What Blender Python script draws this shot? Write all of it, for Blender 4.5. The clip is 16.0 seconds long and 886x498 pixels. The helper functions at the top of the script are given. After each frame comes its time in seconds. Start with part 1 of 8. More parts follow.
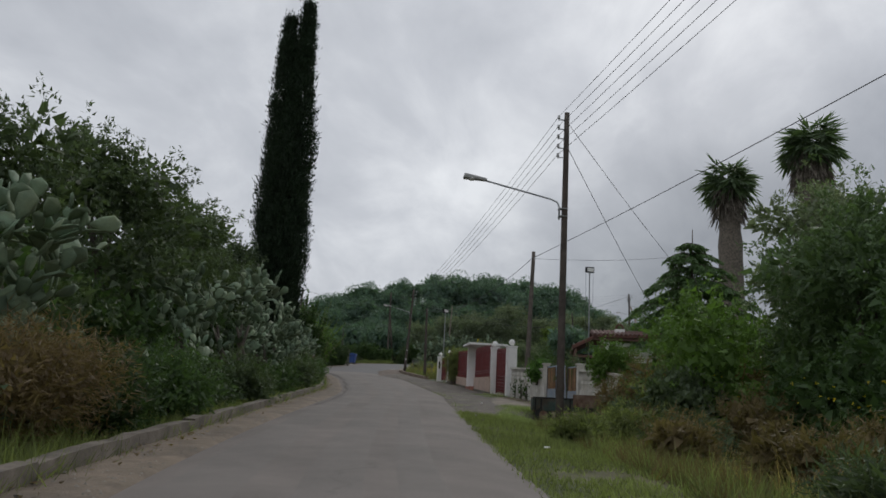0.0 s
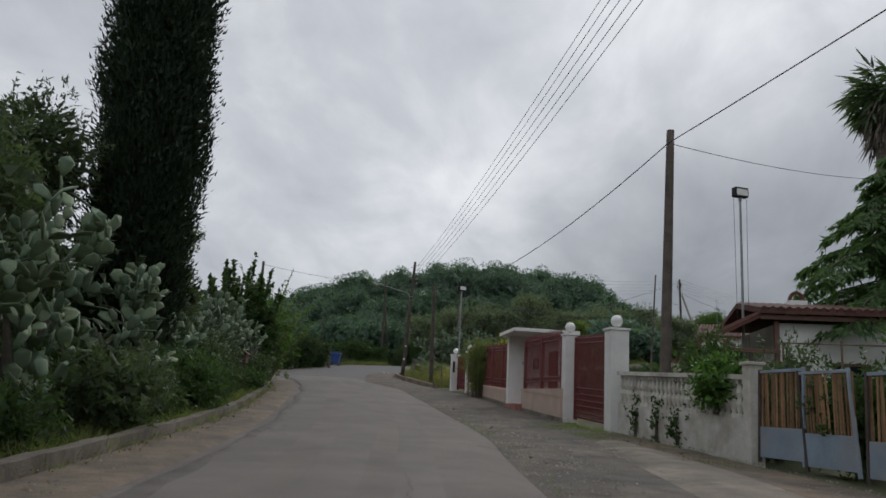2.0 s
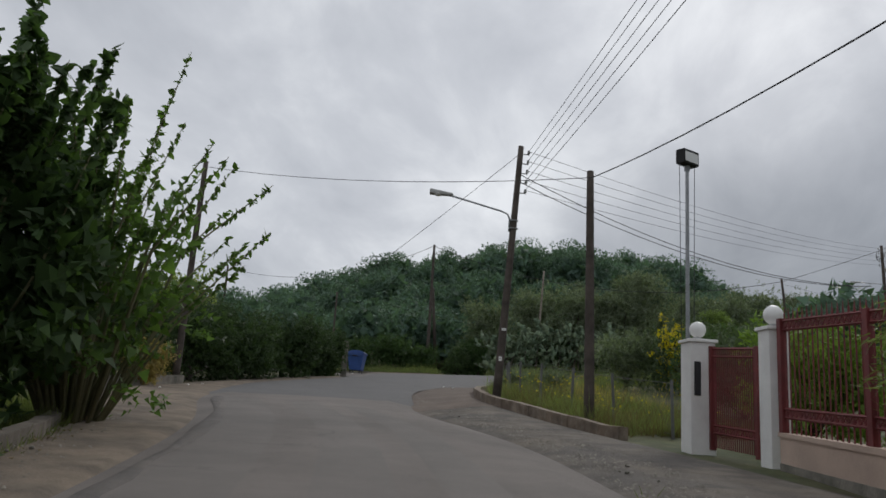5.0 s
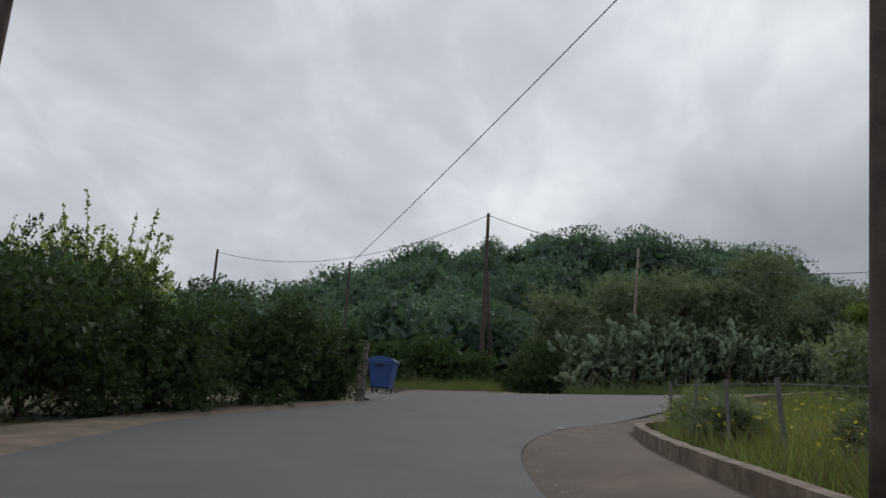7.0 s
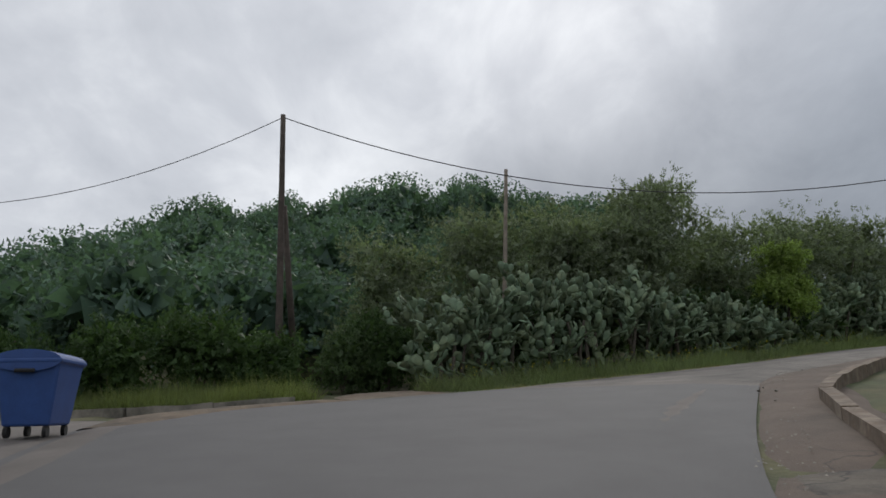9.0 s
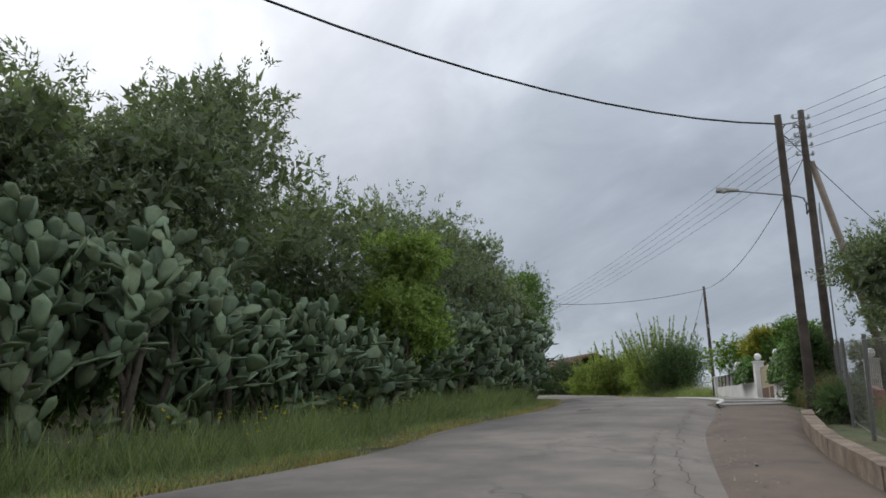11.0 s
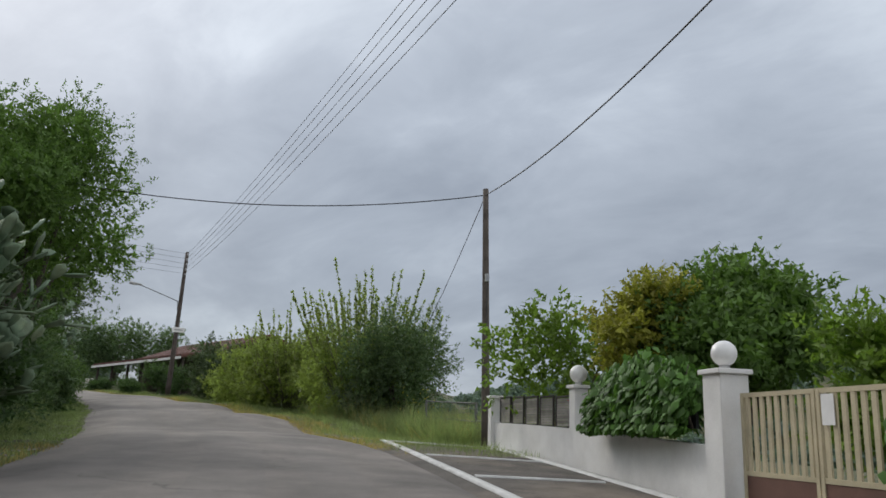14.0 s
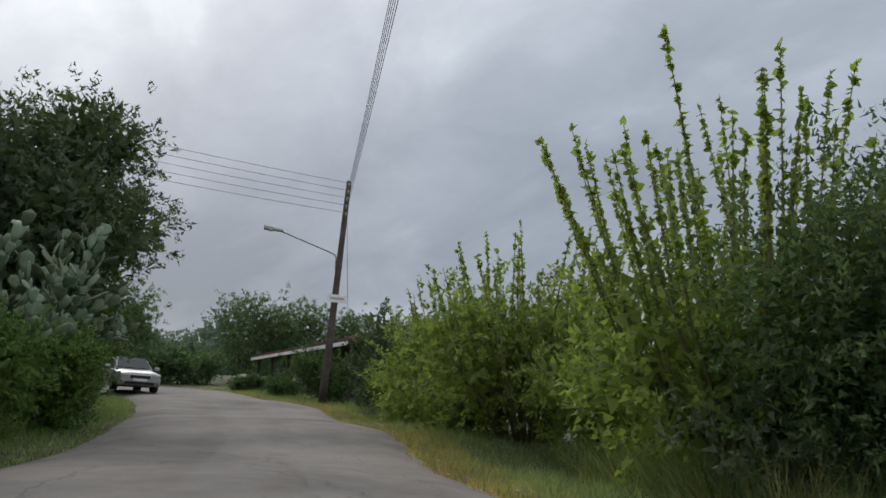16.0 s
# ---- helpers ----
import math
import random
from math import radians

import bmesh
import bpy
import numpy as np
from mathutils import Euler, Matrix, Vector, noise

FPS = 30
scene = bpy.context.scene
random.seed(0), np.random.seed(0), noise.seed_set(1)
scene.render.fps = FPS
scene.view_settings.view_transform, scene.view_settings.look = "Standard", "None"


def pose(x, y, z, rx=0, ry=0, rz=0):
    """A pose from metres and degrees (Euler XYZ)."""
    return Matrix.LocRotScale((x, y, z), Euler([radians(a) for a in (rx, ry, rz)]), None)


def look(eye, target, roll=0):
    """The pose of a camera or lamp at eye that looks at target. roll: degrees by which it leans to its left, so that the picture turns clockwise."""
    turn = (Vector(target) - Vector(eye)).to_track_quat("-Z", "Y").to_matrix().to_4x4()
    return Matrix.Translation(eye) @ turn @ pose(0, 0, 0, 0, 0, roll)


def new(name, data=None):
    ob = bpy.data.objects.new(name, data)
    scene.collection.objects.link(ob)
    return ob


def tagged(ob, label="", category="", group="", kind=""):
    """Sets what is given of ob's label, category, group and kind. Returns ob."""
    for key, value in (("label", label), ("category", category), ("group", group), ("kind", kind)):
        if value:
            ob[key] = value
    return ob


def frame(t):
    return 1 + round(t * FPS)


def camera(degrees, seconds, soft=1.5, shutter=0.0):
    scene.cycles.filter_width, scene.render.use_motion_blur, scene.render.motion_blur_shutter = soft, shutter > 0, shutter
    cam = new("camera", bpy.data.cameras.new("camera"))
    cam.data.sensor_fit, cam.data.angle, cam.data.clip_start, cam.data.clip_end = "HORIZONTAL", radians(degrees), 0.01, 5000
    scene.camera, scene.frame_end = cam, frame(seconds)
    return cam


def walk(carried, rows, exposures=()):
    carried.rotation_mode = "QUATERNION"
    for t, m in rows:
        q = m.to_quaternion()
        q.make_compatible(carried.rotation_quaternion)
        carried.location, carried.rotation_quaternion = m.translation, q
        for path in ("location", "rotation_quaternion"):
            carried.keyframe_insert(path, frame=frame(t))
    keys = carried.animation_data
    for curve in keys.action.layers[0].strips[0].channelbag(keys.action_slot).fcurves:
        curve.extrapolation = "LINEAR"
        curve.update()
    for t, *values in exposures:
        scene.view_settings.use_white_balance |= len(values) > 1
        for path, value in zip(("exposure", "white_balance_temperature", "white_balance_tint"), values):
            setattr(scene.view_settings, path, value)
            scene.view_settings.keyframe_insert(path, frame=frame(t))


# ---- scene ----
# ---------------------------------------------------------------- camera
cam = camera(59.0, 16.0, 1.6)
# seconds, eye (x, y, z), pitch up, roll, yaw to the left
ROWS = [
    (0.0, 0.000, 0.000, 1.250, 11.36, -2.89, -7.98),
    (0.5, 0.518, 5.351, 1.534, 11.38, -2.93, -8.04),
    (1.0, 1.058, 10.658, 1.776, 11.42, -2.87, -8.02),
    (1.5, 1.527, 15.947, 2.019, 11.48, -2.86, -8.04),
    (2.0, 1.931, 21.258, 2.276, 11.52, -2.89, -8.09),
    (2.5, 2.237, 26.446, 2.519, 11.58, -2.90, -8.08),
    (3.0, 2.484, 31.601, 2.748, 11.61, -2.97, -8.04),
    (3.5, 2.662, 36.642, 2.951, 11.61, -3.04, -7.74),
    (4.0, 2.785, 41.676, 3.167, 11.64, -3.28, -7.30),
    (6.5, 2.629, 64.268, 4.490, 12.64, -3.43, -3.74),
    (7.0, 2.615, 68.245, 4.774, 12.63, -3.49, -3.66),
    (7.5, 2.572, 72.212, 5.017, 12.70, -3.41, -3.85),
    (8.0, 2.750, 75.891, 5.287, 12.29, -0.81, -6.37),
    (10.5, 10.831, 96.920, 7.360, 12.94, -0.88, -43.21),
    (11.0, 14.217, 100.052, 7.688, 13.49, 0.12, -52.26),
    (11.5, 18.083, 102.582, 8.069, 13.62, 1.12, -60.55),
    (12.0, 22.260, 104.688, 8.466, 13.92, 1.01, -67.63),
    (12.5, 26.492, 106.281, 8.898, 14.28, 0.45, -72.43),
    (13.0, 31.007, 107.769, 9.365, 13.98, -0.47, -74.82),
    (13.5, 35.571, 109.232, 9.710, 13.76, -1.34, -75.22),
    (14.0, 40.052, 110.863, 10.056, 13.10, -1.99, -73.73),
    (14.5, 44.495, 112.743, 10.367, 12.55, -2.58, -69.75),
    (15.0, 48.834, 115.020, 10.643, 12.27, -2.87, -65.77),
    (15.5, 53.098, 117.533, 10.920, 12.16, -3.06, -61.91),
    (16.0, 57.154, 120.456, 11.162, 12.23, -3.19, -59.15),
]
walk(cam, [(t, pose(x, y, z, 90 + pitch, roll, yaw)) for t, x, y, z, pitch, roll, yaw in ROWS],
     [(0.0, 0.05), (4.0, 0.1), (8.0, 0.08), (10.5, 0.58), (12.0, 0.7), (13.0, 0.68), (14.5, 0.65), (16.0, 0.45)])

# ---------------------------------------------------------------- light
SUN_AZ, SUN_EL = radians(33), radians(36)
SUN_DIR = Vector((math.sin(SUN_AZ) * math.cos(SUN_EL), math.cos(SUN_AZ) * math.cos(SUN_EL), math.sin(SUN_EL)))
world = bpy.data.worlds.new("overcast_sky")
scene.world = world
world.use_nodes = True


def build_world():
    nt = world.node_tree
    nt.nodes.clear()
    N, L = nt.nodes.new, nt.links.new
    out = N("ShaderNodeOutputWorld")
    sky = N("ShaderNodeTexSky")
    sky.sky_type, sky.sun_disc = "NISHITA", False
    sky.sun_elevation, sky.sun_rotation = SUN_EL, SUN_AZ
    bg_sky = N("ShaderNodeBackground")
    bg_sky.inputs[1].default_value = 0.06
    L(sky.outputs[0], bg_sky.inputs[0])
    tc = N("ShaderNodeTexCoord")
    sep = N("ShaderNodeSeparateXYZ")
    L(tc.outputs["Generated"], sep.inputs[0])

    def math_node(op, a, b=None, clamp=False):
        m = N("ShaderNodeMath")
        m.operation, m.use_clamp = op, clamp
        for k, v in enumerate((a, b)):
            if v is None:
                continue
            if isinstance(v, (int, float)):
                m.inputs[k].default_value = v
            else:
                L(v, m.inputs[k])
        return m.outputs[0]

    up = math_node("ADD", math_node("MAXIMUM", sep.outputs[2], 0.0), 0.38)
    px, py = math_node("DIVIDE", sep.outputs[0], up), math_node("DIVIDE", sep.outputs[1], up)
    flat = N("ShaderNodeCombineXYZ")
    L(px, flat.inputs[0])
    L(py, flat.inputs[1])

    drift = N("ShaderNodeVectorRotate")
    drift.rotation_type = "Z_AXIS"
    drift.inputs["Angle"].default_value = radians(20)
    L(flat.outputs[0], drift.inputs["Vector"])

    def cloud(scale, detail, rough, shift, stretch, distortion):
        mp = N("ShaderNodeMapping")
        mp.inputs["Location"].default_value = (shift, 0.3 * shift, 0)
        mp.inputs["Scale"].default_value = (1, stretch, 1)
        L(drift.outputs[0], mp.inputs[0])
        n = N("ShaderNodeTexNoise")
        n.inputs["Scale"].default_value, n.inputs["Detail"].default_value = scale, detail
        n.inputs["Roughness"].default_value, n.inputs["Distortion"].default_value = rough, distortion
        L(mp.outputs[0], n.inputs["Vector"])
        return n.outputs["Fac"]

    big = cloud(1.1, 5, 0.5, 0.4, 0.8, 0.15)
    fine = cloud(4.4, 8, 0.58, 1.3, 0.62, 0.35)
    both = math_node("ADD", math_node("MULTIPLY", big, 0.62), math_node("MULTIPLY", fine, 0.38))
    ramp = N("ShaderNodeValToRGB")
    e = ramp.color_ramp.elements
    e[0].position, e[0].color = 0.38, (0.38, 0.40, 0.44, 1)
    e[1].position, e[1].color = 0.62, (0.70, 0.72, 0.75, 1)
    mid = e.new(0.5)
    mid.color = (0.50, 0.52, 0.56, 1)
    L(both, ramp.inputs[0])
    # brighter cloud round the hidden sun
    dot = N("ShaderNodeVectorMath")
    dot.operation = "DOT_PRODUCT"
    L(tc.outputs["Generated"], dot.inputs[0])
    dot.inputs[1].default_value = SUN_DIR
    glow = math_node("POWER", math_node("MAXIMUM", dot.outputs["Value"], 0.0), 14.0)
    gain = math_node("ADD", math_node("MULTIPLY", glow, 0.14), 1.1)
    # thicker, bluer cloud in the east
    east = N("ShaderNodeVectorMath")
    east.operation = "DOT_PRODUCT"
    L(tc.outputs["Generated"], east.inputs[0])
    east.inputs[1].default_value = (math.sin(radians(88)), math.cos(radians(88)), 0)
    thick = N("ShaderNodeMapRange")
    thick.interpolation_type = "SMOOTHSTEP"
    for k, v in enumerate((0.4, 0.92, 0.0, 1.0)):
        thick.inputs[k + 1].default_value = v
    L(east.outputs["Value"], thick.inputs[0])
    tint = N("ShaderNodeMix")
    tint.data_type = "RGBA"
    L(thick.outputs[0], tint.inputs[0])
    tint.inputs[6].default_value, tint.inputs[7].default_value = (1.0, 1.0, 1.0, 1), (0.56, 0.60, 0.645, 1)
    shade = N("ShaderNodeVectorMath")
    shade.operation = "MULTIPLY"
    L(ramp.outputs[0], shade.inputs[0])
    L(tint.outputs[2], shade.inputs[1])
    bank = N("ShaderNodeVectorMath")
    bank.operation = "DOT_PRODUCT"
    L(tc.outputs["Generated"], bank.inputs[0])
    bank.inputs[1].default_value = (math.sin(radians(72)), math.cos(radians(72)), 0)

    def soft_step(v, lo, hi, a, b):
        r = N("ShaderNodeMapRange")
        r.interpolation_type = "SMOOTHSTEP"
        for k, w in enumerate((lo, hi, a, b)):
            r.inputs[k + 1].default_value = w
        L(v, r.inputs[0])
        return r.outputs[0]

    low = math_node("MULTIPLY", soft_step(bank.outputs["Value"], 0.4, 0.68, 0, 1), soft_step(sep.outputs[2], 0.1, 0.44, 1, 0))
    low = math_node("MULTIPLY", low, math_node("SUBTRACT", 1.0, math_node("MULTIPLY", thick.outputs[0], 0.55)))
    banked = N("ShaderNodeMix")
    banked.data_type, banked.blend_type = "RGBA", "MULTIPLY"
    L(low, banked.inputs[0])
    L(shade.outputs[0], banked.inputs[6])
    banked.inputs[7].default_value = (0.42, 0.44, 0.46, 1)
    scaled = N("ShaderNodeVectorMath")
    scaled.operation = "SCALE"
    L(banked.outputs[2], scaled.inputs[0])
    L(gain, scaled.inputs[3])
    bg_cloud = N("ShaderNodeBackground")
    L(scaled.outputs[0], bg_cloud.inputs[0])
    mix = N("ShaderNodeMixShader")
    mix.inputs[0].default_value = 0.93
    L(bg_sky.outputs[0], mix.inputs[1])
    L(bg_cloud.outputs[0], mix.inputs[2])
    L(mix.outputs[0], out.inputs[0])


build_world()
sun_data = bpy.data.lights.new("sun", "SUN")
sun_data.energy, sun_data.angle, sun_data.color = 0.9, radians(18), (1.0, 0.96, 0.9)
sun = new("sun", sun_data)
sun.matrix_world = look(SUN_DIR * 200, (0, 0, 0))

# ---------------------------------------------------------------- materials


def material(name, colour, rough=0.8, dark=0.7, light=1.2, scale=3.0, grain=40.0, bump=0.3, metal=0.0, second=None, second_scale=0.7, second_amount=0.5, isl=0.0, obj=0.0, translucent=0.0, bump_distance=0.02, cracks=0.0, gloss=0.5):
    """Colour varied at two scales, by noise in real size, with fine relief; second: a stain colour in large patches;
    isl and obj: how much joined pieces and separate objects differ."""
    m = bpy.data.materials.new(name)
    m.use_nodes = True
    nt = m.node_tree
    N, L = nt.nodes.new, nt.links.new
    bsdf = nt.nodes["Principled BSDF"]
    geo = N("ShaderNodeNewGeometry")

    def noise_node(s, detail, rough_):
        n = N("ShaderNodeTexNoise")
        n.inputs["Scale"].default_value, n.inputs["Detail"].default_value, n.inputs["Roughness"].default_value = s, detail, rough_
        L(geo.outputs["Position"], n.inputs["Vector"])
        return n

    def mixed(kind, a, b, fac):
        x = N("ShaderNodeMix")
        x.data_type, x.blend_type = "RGBA", kind
        for sock, v in ((x.inputs[0], fac), (x.inputs[6], a), (x.inputs[7], b)):
            if isinstance(v, bpy.types.NodeSocket):
                L(v, sock)
            else:
                sock.default_value = v
        return x.outputs[2]

    def remap(v, lo, hi, a, b):
        r = N("ShaderNodeMapRange")
        for k, val in enumerate((lo, hi, a, b)):
            r.inputs[k + 1].default_value = val
        L(v, r.inputs[0])
        return r.outputs[0]

    c = (*colour, 1)
    n1, n2 = noise_node(scale, 5, 0.6), noise_node(grain, 3, 0.6)
    col = c
    if second:
        n3 = noise_node(second_scale, 6, 0.65)
        col = mixed("MIX", c, (*second, 1), remap(n3.outputs["Fac"], 0.5 - 0.08, 0.5 + 0.14, 0, second_amount))
    if cracks:
        warp = noise_node(0.9, 4, 0.6)
        push = N("ShaderNodeVectorMath")
        push.operation = "MULTIPLY_ADD"
        L(warp.outputs["Color"], push.inputs[0])
        push.inputs[1].default_value = (1.6, 1.6, 0.0)
        L(geo.outputs["Position"], push.inputs[2])
        vor = N("ShaderNodeTexVoronoi")
        vor.feature, vor.voronoi_dimensions = "DISTANCE_TO_EDGE", "2D"
        vor.inputs["Scale"].default_value = 0.27
        L(push.outputs[0], vor.inputs["Vector"])
        line = remap(vor.outputs["Distance"], 0.0, 0.011, 1, 0)
        where = remap(noise_node(0.16, 3, 0.5).outputs["Fac"], 0.5, 0.62, 0, cracks)
        both = N("ShaderNodeMath")
        both.operation = "MULTIPLY"
        L(line, both.inputs[0])
        L(where, both.inputs[1])
        col = mixed("MIX", col, (0.03, 0.028, 0.026, 1), both.outputs[0])
    grey = N("ShaderNodeCombineColor")
    v = remap(n1.outputs["Fac"], 0.3, 0.7, dark, light)
    v2 = remap(n2.outputs["Fac"], 0.3, 0.7, 1 - 0.35 * (1 - dark), 1 + 0.35 * (light - 1))
    mul = N("ShaderNodeMath")
    mul.operation = "MULTIPLY"
    L(v, mul.inputs[0])
    L(v2, mul.inputs[1])
    fac = mul.outputs[0]
    for amount, node, socket in ((isl, geo, "Random Per Island"), (obj, N("ShaderNodeObjectInfo") if obj else None, "Random")):
        if amount:
            m2 = N("ShaderNodeMath")
            m2.operation = "MULTIPLY"
            L(fac, m2.inputs[0])
            L(remap(node.outputs[socket], 0, 1, 1 - amount, 1 + amount), m2.inputs[1])
            fac = m2.outputs[0]
    for k in range(3):
        L(fac, grey.inputs[k])
    col = mixed("MULTIPLY", col, grey.outputs[0], 1.0)
    L(col, bsdf.inputs["Base Color"])
    bsdf.inputs["Roughness"].default_value, bsdf.inputs["Metallic"].default_value = rough, metal
    bsdf.inputs["Specular IOR Level"].default_value = gloss
    if bump:
        b = N("ShaderNodeBump")
        b.inputs["Strength"].default_value, b.inputs["Distance"].default_value = bump, bump_distance
        L(n2.outputs["Fac"], b.inputs["Height"])
        L(b.outputs[0], bsdf.inputs["Normal"])
    if translucent:
        tr, mx = N("ShaderNodeBsdfTranslucent"), N("ShaderNodeMixShader")
        bright = mixed("MULTIPLY", col, (1.3, 1.5, 0.7, 1), 1.0)
        L(bright, tr.inputs[0])
        mx.inputs[0].default_value = translucent
        L(bsdf.outputs[0], mx.inputs[1])
        L(tr.outputs[0], mx.inputs[2])
        L(mx.outputs[0], nt.nodes["Material Output"].inputs[0])
    return m


def leafy(name, colour, isl=0.35, translucent=0.36, rough=0.55):
    return material(name, colour, rough, 0.75, 1.2, 0.5, 6.0, 0, isl=isl, translucent=translucent, gloss=0.22)


ASPHALT = material("worn_asphalt", (0.180, 0.158, 0.142), 0.9, 0.85, 1.1, 0.8, 60, 0.5, second=(0.124, 0.110, 0.099), second_scale=0.25, second_amount=0.7, cracks=0.4)
ASPHALT_PALE = material("pale_worn_asphalt", (0.225, 0.202, 0.18), 0.9, 0.78, 1.12, 0.8, 60, 0.5, second=(0.118, 0.108, 0.098), second_scale=0.35, second_amount=0.9, cracks=0.55)
TRACK = material("worn_wheel_track", (0.163, 0.145, 0.131), 0.85, 0.85, 1.1, 0.8, 60, 0.4, second=(0.130, 0.117, 0.106), second_scale=0.3, second_amount=0.7, cracks=0.4)
TRACK_PALE = material("worn_pale_wheel_track", (0.203, 0.183, 0.164), 0.85, 0.78, 1.12, 0.8, 60, 0.4, second=(0.114, 0.104, 0.095), second_scale=0.35, second_amount=0.9, cracks=0.55)
ASPHALT_NEW = material("dark_asphalt", (0.112, 0.108, 0.107), 0.85, 0.9, 1.1, 0.8, 70, 0.4)
PAVING = material("cracked_old_asphalt", (0.098, 0.087, 0.076), 0.95, 0.65, 1.3, 1.9, 30, 0.8, second=(0.175, 0.145, 0.112), second_scale=0.55, second_amount=0.75, cracks=0.9)
EARTH = material("earth_and_gravel", (0.23, 0.175, 0.13), 0.95, 0.7, 1.2, 2.0, 35, 0.7, second=(0.26, 0.22, 0.17), second_scale=0.6, second_amount=0.7)
SOIL = material("weedy_soil", (0.07, 0.085, 0.035), 0.95, 0.6, 1.3, 1.5, 14, 0.8, second=(0.13, 0.11, 0.055), second_scale=0.3, second_amount=0.7)
CONCRETE = material("weathered_concrete", (0.27, 0.245, 0.21), 0.9, 0.6, 1.2, 2.5, 30, 0.5, second=(0.10, 0.095, 0.075), second_scale=1.4, second_amount=0.8)
CONCRETE_TAN = material("tan_worn_concrete", (0.24, 0.205, 0.165), 0.95, 0.65, 1.2, 1.8, 30, 0.6, second=(0.13, 0.11, 0.088), second_scale=0.8, second_amount=0.8, cracks=0.9)
WHITE_WALL = material("white_render", (0.80, 0.79, 0.77), 0.85, 0.9, 1.05, 1.5, 50, 0.25, second=(0.62, 0.60, 0.57), second_scale=0.8, second_amount=0.5)
OLD_WHITE = material("flaking_whitewash", (0.68, 0.66, 0.61), 0.9, 0.75, 1.08, 2.5, 25, 0.5, second=(0.36, 0.32, 0.255), second_scale=1.3, second_amount=0.6)
PINK_WALL = material("salmon_render", (0.56, 0.42, 0.34), 0.88, 0.85, 1.08, 1.5, 50, 0.3, second=(0.45, 0.35, 0.29), second_scale=0.8, second_amount=0.5)
RED_IRON = material("dark_red_paint", (0.16, 0.028, 0.028), 0.55, 0.7, 1.2, 4, 60, 0.15)
POLE_WOOD = material("dark_creosoted_wood", (0.082, 0.066, 0.055), 0.9, 0.6, 1.3, 3, 40, 0.5)
POLE_GREY = material("grey_weathered_pole_wood", (0.12, 0.10, 0.085), 0.9, 0.6, 1.3, 3, 40, 0.5)
POLE_PALE = material("pale_weathered_wood", (0.26, 0.22, 0.18), 0.9, 0.7, 1.2, 3, 40, 0.4)
NET = material("dull_wire_net", (0.13, 0.13, 0.125), 0.7, 0.8, 1.1, 5, 40, 0)
KERB_BROWN = material("stained_brown_concrete", (0.17, 0.125, 0.09), 0.9, 0.6, 1.25, 2.5, 30, 0.5, second=(0.30, 0.25, 0.195), second_scale=2.6, second_amount=0.7)
KERB_STAINED = material("soil_stained_concrete", (0.21, 0.18, 0.15), 0.95, 0.6, 1.2, 2.2, 30, 0.7, second=(0.085, 0.075, 0.058), second_scale=0.7, second_amount=0.85)
GALV = material("galvanised_steel", (0.30, 0.31, 0.32), 0.5, 0.8, 1.15, 5, 60, 0.1, metal=0.6)
WIRE = material("black_cable", (0.03, 0.03, 0.032), 0.6, 0.9, 1.1, 3, 30, 0)
LAMP_GREY = material("grey_lamp_housing", (0.42, 0.42, 0.41), 0.5, 0.8, 1.1, 6, 40, 0.1)
GLOBE = material("white_glass_globe", (0.82, 0.81, 0.79), 0.3, 0.93, 1.03, 5, 30, 0)
LEAF_OLIVE = leafy("olive_leaves", (0.088, 0.118, 0.068))
# Greyer copy of the olive leaves, lightened to carry windscreen veiling glare.
LEAF_OLIVE_B = leafy("grey_olive_leaves_glare_lifted", (0.168, 0.2, 0.138))
LEAF_DARK = leafy("dark_green_leaves", (0.066, 0.110, 0.044))
LEAF_HEDGE = leafy("bramble_leaves", (0.05, 0.08, 0.036))
# Distance haze is put into this leaf colour: paler and bluer than real leaves.
LEAF_FAR = leafy("haze_tinted_far_woods", (0.14, 0.188, 0.168), isl=0.2)
LEAF_CYP = leafy("cypress_foliage", (0.022, 0.038, 0.02), translucent=0.1)
LEAF_BRIGHT = leafy("fresh_green_leaves", (0.155, 0.235, 0.045))
LEAF_SHRUB = leafy("yellow_green_shrub_leaves", (0.235, 0.315, 0.095))
LEAF_FEATHER = leafy("feathery_leaves", (0.17, 0.20, 0.075))
LEAF_GARDEN = leafy("mid_green_leaves", (0.115, 0.19, 0.052))
LEAF_YELLOW = leafy("yellow_green_leaves", (0.27, 0.26, 0.05))
# Woodland green shifted lighter and bluer, with the hill's haze mixed into it.
LEAF_HILL = leafy("haze_tinted_woodland", (0.102, 0.16, 0.13), isl=0.35)
BARK = material("grey_bark", (0.10, 0.085, 0.068), 0.95, 0.6, 1.3, 5, 30, 0.8)
CACTUS = material("cactus_skin", (0.147, 0.21, 0.135), 0.6, 0.75, 1.2, 4, 50, 0.25, gloss=0.25, obj=0.3, isl=0.2, second=(0.21, 0.215, 0.10), second_scale=1.5, second_amount=0.4)
GRASS = leafy("grass_blades", (0.172, 0.196, 0.088), isl=0.45, translucent=0.5)
# Naturally pale grass, its colour raised further for windscreen veil and blade self-shadow.
GRASS_PALE = leafy("pale_verge_grass_veil_lifted", (0.23, 0.272, 0.142), isl=0.45, translucent=0.5)
GRASS_DRY = leafy("dry_grass", (0.40, 0.305, 0.135))
WEED_BROWN = leafy("brown_tangled_weeds", (0.15, 0.115, 0.06))
BIN_BLUE = material("blue_plastic", (0.028, 0.075, 0.25), 0.5, 0.85, 1.1, 4, 40, 0.1)
CREAM = material("cream_painted_metal", (0.52, 0.45, 0.30), 0.55, 0.8, 1.1, 3, 50, 0.15)
